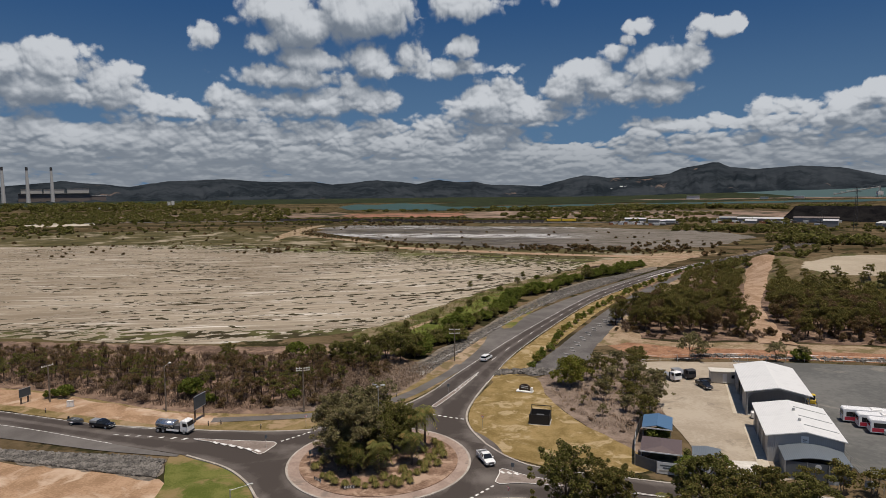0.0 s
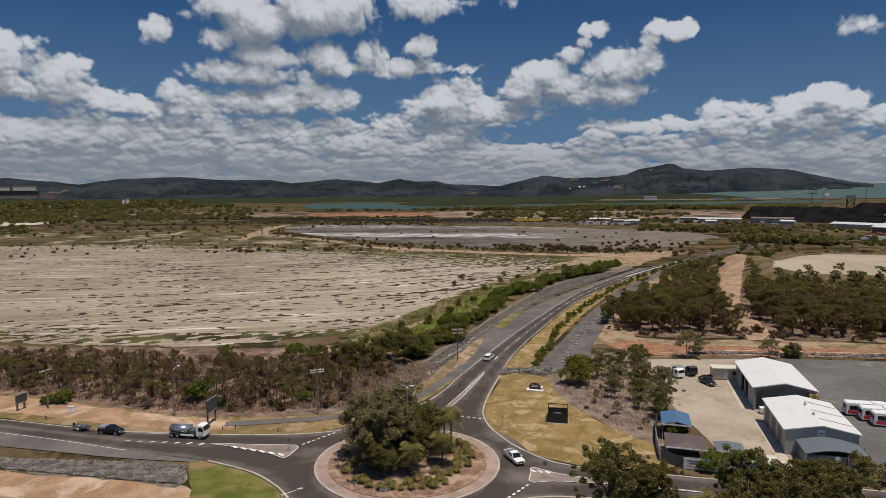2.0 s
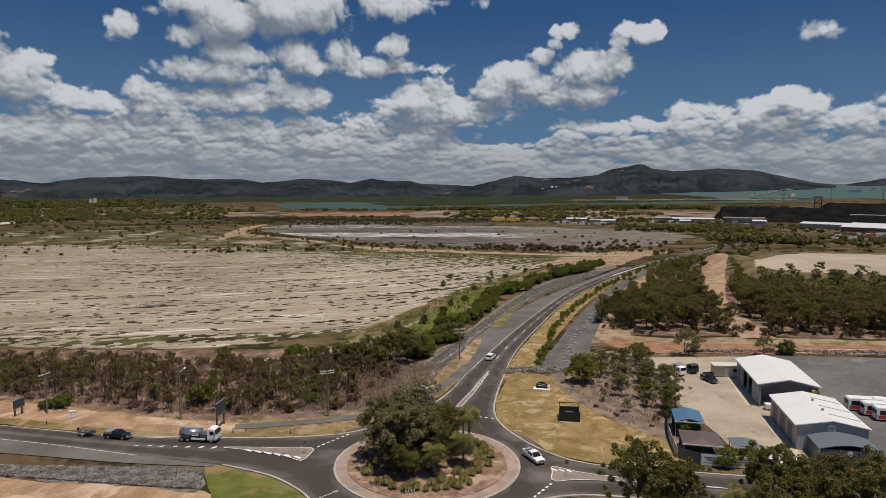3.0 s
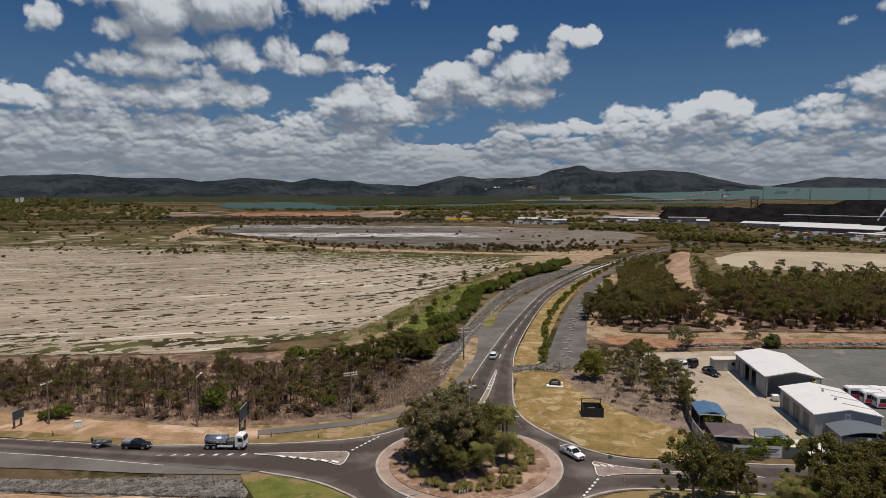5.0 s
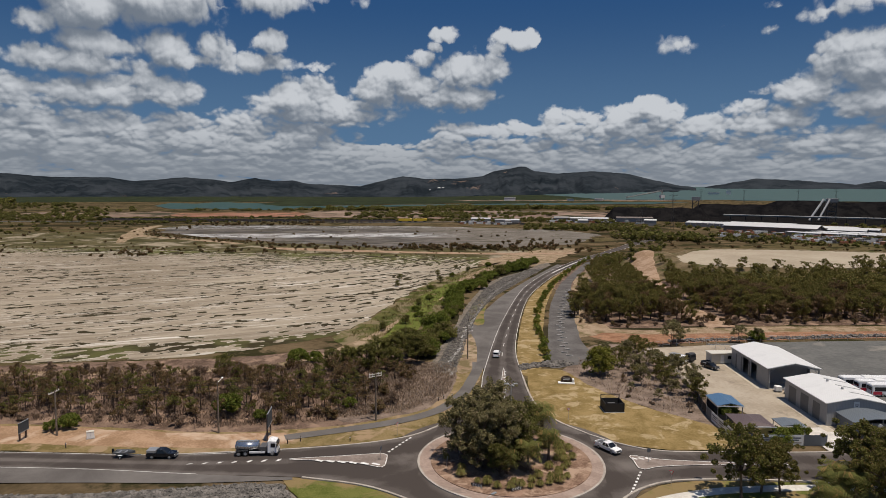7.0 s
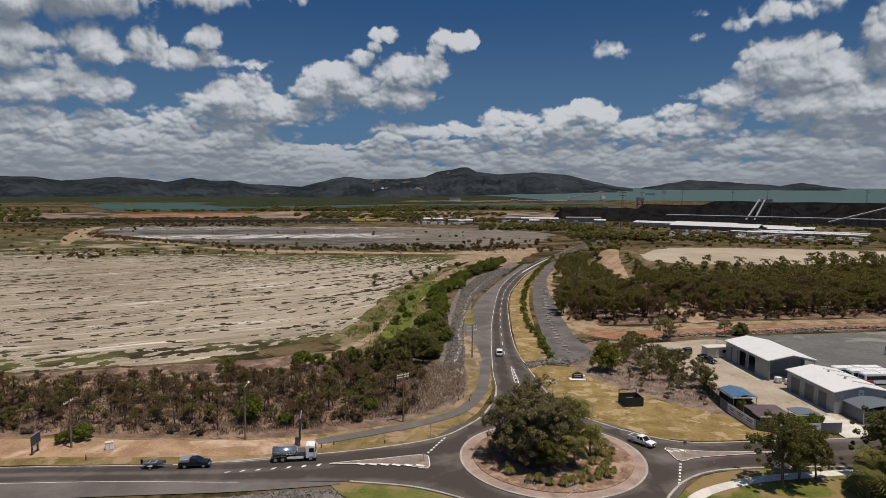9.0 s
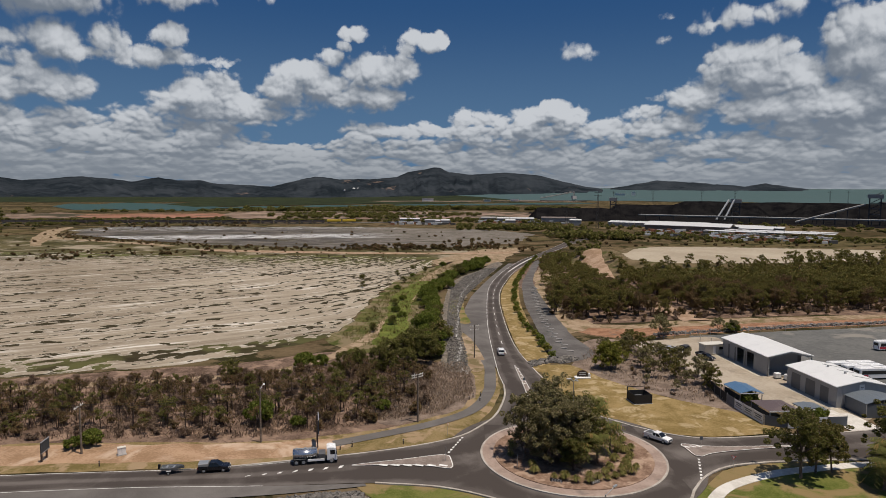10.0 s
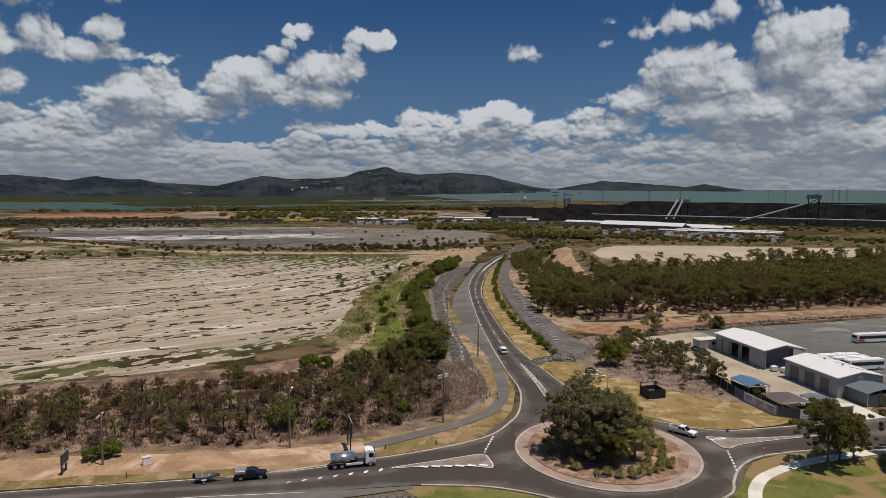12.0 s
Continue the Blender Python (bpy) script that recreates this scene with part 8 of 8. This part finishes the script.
for i in range(7):
    car_shelter(400 + 9.5 * i, 492 - 9.5 * i, 30)
for i in range(6):
    car_shelter(428 + 10 * i, 498 - 10.5 * i, 24)
for x, y, w, d, h, roof in ((326, 764, 46, 14, 4, M_FARWHITE), (352, 664, 13, 10, 6, M_FARWHITE), (206, 748, 18, 10, 3, M_FARWHITE), (216, 732, 10, 9, 4, M_FARWHITE), (193, 795, 24, 9, 3, M_FARWHITE),
                            (200, 740, 12, 9, 4, M_FARGREY), (300, 790, 18, 12, 4, M_FARGREY), (374, 750, 30, 14, 5, M_FARBROWN), (304, 735, 12, 8, 3, M_FARWHITE), (392, 742, 18, 12, 5, M_FARBROWN)):
    block("warehouse", "pale industrial building among trees on the plain", "warehouse", *bearing(x, y), w, d, h, M_FARGREY, roof, rise_=1.2, group="warehouses on the plain")
for az, r, w, h in ((-24.45, 1785, 7, 15), (-24.15, 1785, 7, 17), (-28.2, 1700, 24, 5), (-26.6, 1740, 18, 5), (-21.6, 1800, 18, 5), (-20.4, 1850, 14, 6), (-29.6, 1690, 12, 5), (-22.6, 1770, 14, 6)):
    block("works_building", "pale works building far across the plain", "works building", az, r, w, w * 0.6, h, M_FARWHITE, M_FARWHITE, group="works buildings")
for az, r, w, h in ((19.2, 2100, 36, 11), (24.4, 2090, 22, 6), (26.8, 2100, 26, 7), (35.9, 2790, 40, 9), (37.0, 2790, 16, 16)):
    block("harbour_shed", "white shed on reclaimed harbour land", "shed", az, r, w, w * 0.5, h, M_FARWHITE, M_FARWHITE, group="harbour sheds")


def dome_tank(az, r, rad, z):
    x, y, _ = polar(az, r)
    t = thing("dome_tank", "white domed storage tank below the hills", "tank", x, y, z, 0, "dome tanks")
    part("shell", rod(bmesh.new(), (0, 0, -12), (0, 0, rad * 0.7), rad, None, 24), M_FARWHITE, t)
    bm = bmesh.new()
    bmesh.ops.create_uvsphere(bm, u_segments=24, v_segments=10, radius=rad, matrix=Matrix.Translation((0, 0, rad * 0.7)) @ Matrix.Diagonal((1, 1, 0.6, 1)))
    part("dome", bm, M_FARWHITE, t, "", True)


for az in (13.1, 13.5):
    dome_tank(az, 3480, 10, 36)
dome_tank(12.3, 3480, 5, 32)


# power station with three stacks
def stack(az):
    x, y, _ = polar(az, 3150)
    t = thing("power_station_stack", "tall pale concrete stack with a dark cap", "chimney", x, y, 0, 0, "power station stacks")
    part("shaft", rod(bmesh.new(), (0, 0, -1), (0, 0, 133), 8.4, 4.6, 24), M_STACK, t)
    part("cap", rod(bmesh.new(), (0, 0, 133), (0, 0, 147), 4.9, 4.6, 24), M_FARDARK, t, "dark stack cap")


for az in (-36.15, -34.62, -33.05):
    stack(az)
for az, w, h in ((-34.4, 76, 56), (-32.95, 76, 56), (-31.35, 84, 58)):
    block("boiler_house", "grey boiler house with red-brown roof", "power station", az, 3260, w, 60, h, M_FARGREY, M_FARBROWN, rise_=0, group="power station blocks")
block("turbine_hall", "long dark turbine hall with pale roof", "power station", -32.9, 3210, 262, 50, 38, M_FARBROWN, M_FARGREY)
block("switch_house", "low brown annex with a white roof", "power station", -30.0, 3220, 62, 40, 27, M_FARBROWN, M_FARWHITE)


def ridge_pile(name, az0, az1, r, width, h, label):
    """A long stockpile of coal with a wavering crest."""
    a, b = Vector(polar(az0, r)), Vector(polar(az1, r))
    along = (b - a).normalized()
    out = Vector((-along.y, along.x, 0))
    n = 40
    bm = bmesh.new()
    rows_ = []
    for i in range(n + 1):
        s = i / n
        c = a.lerp(b, s)
        end = min(1.0, 10 * min(s, 1 - s))
        hh = h * end * (0.93 + 0.10 * noise.noise(Vector((s * 9, r, 0))))
        w = width * (0.55 + 0.45 * end)
        rows_.append([bm.verts.new((c - out * w / 2).to_tuple()[:2] + (-1,)), bm.verts.new((c - out * w * 0.12).to_tuple()[:2] + (hh,)), bm.verts.new((c + out * w * 0.12).to_tuple()[:2] + (hh * 0.97,)), bm.verts.new((c + out * w / 2).to_tuple()[:2] + (-1,))])
    for p, q in zip(rows_, rows_[1:]):
        for j in range(3):
            bm.faces.new((p[j], q[j], q[j + 1], p[j + 1]))
    bmesh.ops.recalc_face_normals(bm, faces=bm.faces)
    tagged(part(name, bm, M_COAL), label, "stockpile", "coal stockpiles")


ridge_pile("coal_stockpile", 27.0, 35.5, 960, 90, 17, "long black coal stockpile beside the works")
ridge_pile("coal_stockpile", 33.5, 47.0, 1130, 110, 20, "long black coal stockpile beside the harbour")
ridge_pile("coal_stockpile", 47.5, 66.0, 1180, 120, 23, "long black coal stockpile beside the harbour")
ridge_pile("coal_stockpile", 38.0, 64.0, 1330, 120, 24, "long black coal stockpile beside the harbour")
sheet("coal_yard", 27, 70, 880, 1450, 0.25, M_COAL, "black coal-stained yard", 0.01, "ground")


def beam(bm, a, b, w):
    rod(bm, a, b, w / 2, None, 6)
    return bm


def at(az, r, el):
    x, y, _ = polar(az, r)
    return Vector((x, y, 40.5 + r * math.tan(radians(el))))


def conveyor(a, b, width, mat, label, legs=6):
    t = thing("conveyor", label, "conveyor", 0, 0, 0, 0, "coal conveyors")
    part("gallery", beam(bmesh.new(), a, b, width), mat, t)
    for i in range(legs):
        p = a.lerp(b, (i + 0.5) / legs)
        if p.z > 3:
            part("trestle", beam(bmesh.new(), (p.x, p.y, -1), (p.x, p.y, p.z), 1.0), M_FARDARK, t)


conveyor(at(42.5, 958, -2.29), at(43.4, 968, -0.66), 2.7, M_FARWHITE, "white inclined conveyor gallery", 3)
conveyor(at(43.1, 958, -2.27), at(43.8, 968, -0.65), 2.4, M_FARWHITE, "white inclined conveyor gallery", 3)
conveyor(at(48.2, 940, -2.34), at(52.8, 952, -0.88), 2.6, M_FARGREY, "grey inclined conveyor gallery", 6)
conveyor(at(36.4, 975, -2.0), at(62, 958, -2.0), 2.2, M_FARGREY, "long level grey conveyor gallery", 22)
conveyor(at(53.6, 955, -0.75), at(64, 990, -0.72), 2.4, M_FARDARK, "long dark raised conveyor gallery", 8)


def transfer_tower(az, r, top, w, label):
    p = at(az, r, top)
    t = thing("transfer_tower", label, "tower", p.x, p.y, 0, -az, "transfer towers")
    for sx in (-1, 1):
        for sy in (-1, 1):
            part("leg", box(bmesh.new(), sx * w / 2 - 0.6, sx * w / 2 + 0.6, sy * w / 2 - 0.6, sy * w / 2 + 0.6, -1, p.z), M_FARDARK, t)
    for z in np.arange(6, p.z - 4, 7):
        part("floor", box(bmesh.new(), -w / 2, w / 2, -w / 2, w / 2, float(z), float(z) + 0.8), M_FARDARK, t)
        part("brace", beam(bmesh.new(), (-w / 2, -w / 2, float(z)), (w / 2, -w / 2, float(z) + 7), 0.8), M_FARDARK, t)
    part("head_house", box(bmesh.new(), -w * 0.7, w * 0.7, -w * 0.6, w * 0.6, p.z - 5, p.z), M_FARGREY, t)


transfer_tower(53.4, 955, -0.12, 12, "dark steel coal transfer tower with a pale head")
transfer_tower(43.95, 978, -0.60, 10, "dark steel coal transfer tower with a pale head")
transfer_tower(34.3, 989, -0.57, 8, "dark steel coal transfer tower with a pale head")


def pylon(az, r, top, w=3.0):
    p = at(az, r, top)
    t = thing("pylon", "slender dark lattice pylon on the skyline", "pylon", p.x, p.y, 0, -az, "pylons")
    bm = bmesh.new()
    for sx in (-1, 1):
        for sy in (-1, 1):
            rod(bm, (sx * w / 2, sy * w / 2, -1), (sx * 0.4, sy * 0.4, p.z), 0.22, 0.14, 4)
    z, k = 0.0, 1
    while z < p.z - 4:
        u = w / 2 * (1 - z / p.z) + 0.4 * z / p.z
        v = w / 2 * (1 - (z + 4) / p.z) + 0.4 * (z + 4) / p.z
        rod(bm, (-u * k, -u, z), (v * k, -v, z + 4), 0.12, None, 4)
        z, k = z + 4, -k
    part("mast", bm, M_FARDARK, t)
    for dz in (1.5, 5.0):
        part("crossarm", box(bmesh.new(), -4, 4, -0.2, 0.2, p.z - dz - 0.2, p.z - dz + 0.2), M_FARDARK, t)


for az, r, top in ((34.8, 1390, 0.06), (38.0, 1387, 0.06), (41.8, 1384, 0.10), (44.3, 1382, 0.12), (51.0, 1478, 0.19), (52.2, 1477, 0.20), (55.4, 1475, 0.44), (55.8, 1475, 0.44), (56.3, 1475, 0.49), (32.4, 717, -0.05), (30.0, 798, -1.6), (62, 1450, 0.4)):
    pylon(az, r, top)


def ship_loader():
    """Wharf gantry with an inclined truss boom."""
    a, b, c = at(29.0, 2142, -0.66), at(31.9, 2142, -0.10), at(33.0, 2142, -0.72)
    t = thing("ship_loader", "grey ship loader with a long truss boom on the wharf", "ship loader", 0, 0, 0, 0)
    boom = part("boom", beam(bmesh.new(), a, b, 2.6), M_FARGREY, t)
    for i in range(7):
        p, q = a.lerp(b, i / 7), a.lerp(b, (i + 1) / 7)
        part("truss_bar", beam(bmesh.new(), p + Vector((0, 0, 5)), q, 0.9), M_FARGREY, boom)
    low = rise(b.x, b.y)
    for dx in (-7, 7):
        part("leg", beam(bmesh.new(), (b.x + dx, b.y, low), (b.x, b.y, b.z + 3), 2.2), M_FARGREY, t)
    part("house", box(bmesh.new(), b.x - 7, b.x + 7, b.y - 5, b.y + 5, low + 8, low + 17), M_FARWHITE, t)
    part("wharf_deck", beam(bmesh.new(), (a.x, a.y, low + 1), (c.x, c.y, low + 1), 3.0), M_FARDARK, t)


ship_loader()


# the coal train and machines beyond the salt pan
def wagon():
    t = thing("coal_wagon", "dark loaded coal wagon in a long train", "wagon", 0, 0, 0, 0, "wagons of the coal train")
    bm = bmesh.new()
    tapered(bm, 1.25, -6.6, 6.6, 1.2, 3.4, 1.5, -7.0, 7.0)
    part("hopper", bm, M_FARBROWN, t)
    part("load", tapered(bmesh.new(), 1.35, -6.5, 6.5, 3.4, 3.9, 0.5, -5.5, 5.5), M_COAL, t)
    for y0 in (-4.8, 4.8):
        part("bogie", box(bmesh.new(), -1.1, 1.1, y0 - 1.3, y0 + 1.3, 0.1, 1.1, 0.1), M_FARDARK, t)
    return t


first = wagon()
rails = [Vector(polar(a, r)) for a, r in ((-14, 872), (-10.5, 847), (-3.5, 808), (2.8, 783), (8.4, 778))]
line = even(spline(rails, 5), 24)
for i, p in enumerate(line):
    q = line[min(i + 1, len(line) - 1)] - line[max(0, i - 1)]
    m = pose(p.x, p.y, 0, 0, 0, heading(q.x, q.y))
    if i == 0:
        first.matrix_basis = m
    else:
        copy_thing(first, m)
tagged(stripe("rail_bank", even(spline([Vector(polar(a, r)) for a, r in ((-40, 1010), (-24, 930), (-10.5, 849), (-3.5, 810), (2.8, 785), (12.1, 786), (22, 870))], 8), 90), 9.0, 0.35, M_BUSPARK), "dark ballast of a railway across the plain", "railway", kind="structure")


def locomotive(az, r, turn):
    x, y, _ = polar(az, r)
    t = thing("locomotive", "yellow diesel locomotive on the railway", "locomotive", x, y, 0.3, turn, "locomotives")
    part("hood", box(bmesh.new(), -1.2, 1.2, -8, 5.5, 1.4, 4.0, 0.15), M_YELLOW, t)
    part("cab", box(bmesh.new(), -1.45, 1.45, 5.5, 8.2, 1.4, 4.4, 0.15), M_YELLOW, t)
    part("cab_window", box(bmesh.new(), -1.2, 1.2, 8.15, 8.25, 3.0, 3.9), M_GLASS, t)
    part("frame", box(bmesh.new(), -1.45, 1.45, -9, 9, 1.0, 1.4), M_FARDARK, t)
    for y0 in (-5.5, 5.5):
        part("bogie", box(bmesh.new(), -1.2, 1.2, y0 - 2, y0 + 2, 0.1, 1.0, 0.1), M_FARDARK, t)


locomotive(9.7, 786, -95)
locomotive(11.0, 788, -95)


def clutter(name, spots, label):
    """Parked vehicles and plant too far off to tell apart."""
    bm = bmesh.new()
    for x, y in spots:
        a, l, w, h = g.random() * 0.4 - 0.6, g.uniform(3.5, 6.5), g.uniform(1.6, 2.4), g.uniform(1.3, 2.6)
        m = Matrix.Translation((x, y, h / 2)) @ Matrix.Rotation(a, 4, "Z") @ Matrix.Diagonal((l, w, h, 1))
        bmesh.ops.create_cube(bm, size=1, matrix=m)
    tagged(part(name, bm, M_CLUTTER), label, "vehicles", kind="stuff")


def mixed(name):
    m, n, b = surface(name, 0.5, 0, 0.3)
    r = n.add("ShaderNodeNewGeometry").outputs["Random Per Island"]
    c = n.mix(n.math("GREATER_THAN", r, 0.45), (0.62, 0.62, 0.61), (0.10, 0.095, 0.09))
    n.link(n.mix(n.math("GREATER_THAN", r, 0.82), c, (0.30, 0.13, 0.07)), b.inputs["Base Color"])
    return m


M_CLUTTER = mixed("parked_paint")
clutter("parked_vehicles", [p[:2] for p in strip(41, 50, 575, 640, 130, 1, 1) + strip(22, 31, 800, 880, 130, 1, 1) + strip(14.5, 20, 740, 790, 60, 1, 1) + strip(36, 47, 600, 700, 110, 1, 1)], "rows of parked vehicles and plant at the works")


# ---------------------------------------------------------------- from the plan's units to metres
for ob in list(scene.objects):
    if ob.parent is None and ob.type in ("MESH", "EMPTY"):
        ob.matrix_basis = Matrix.Scale(PLAN, 4) @ ob.matrix_basis
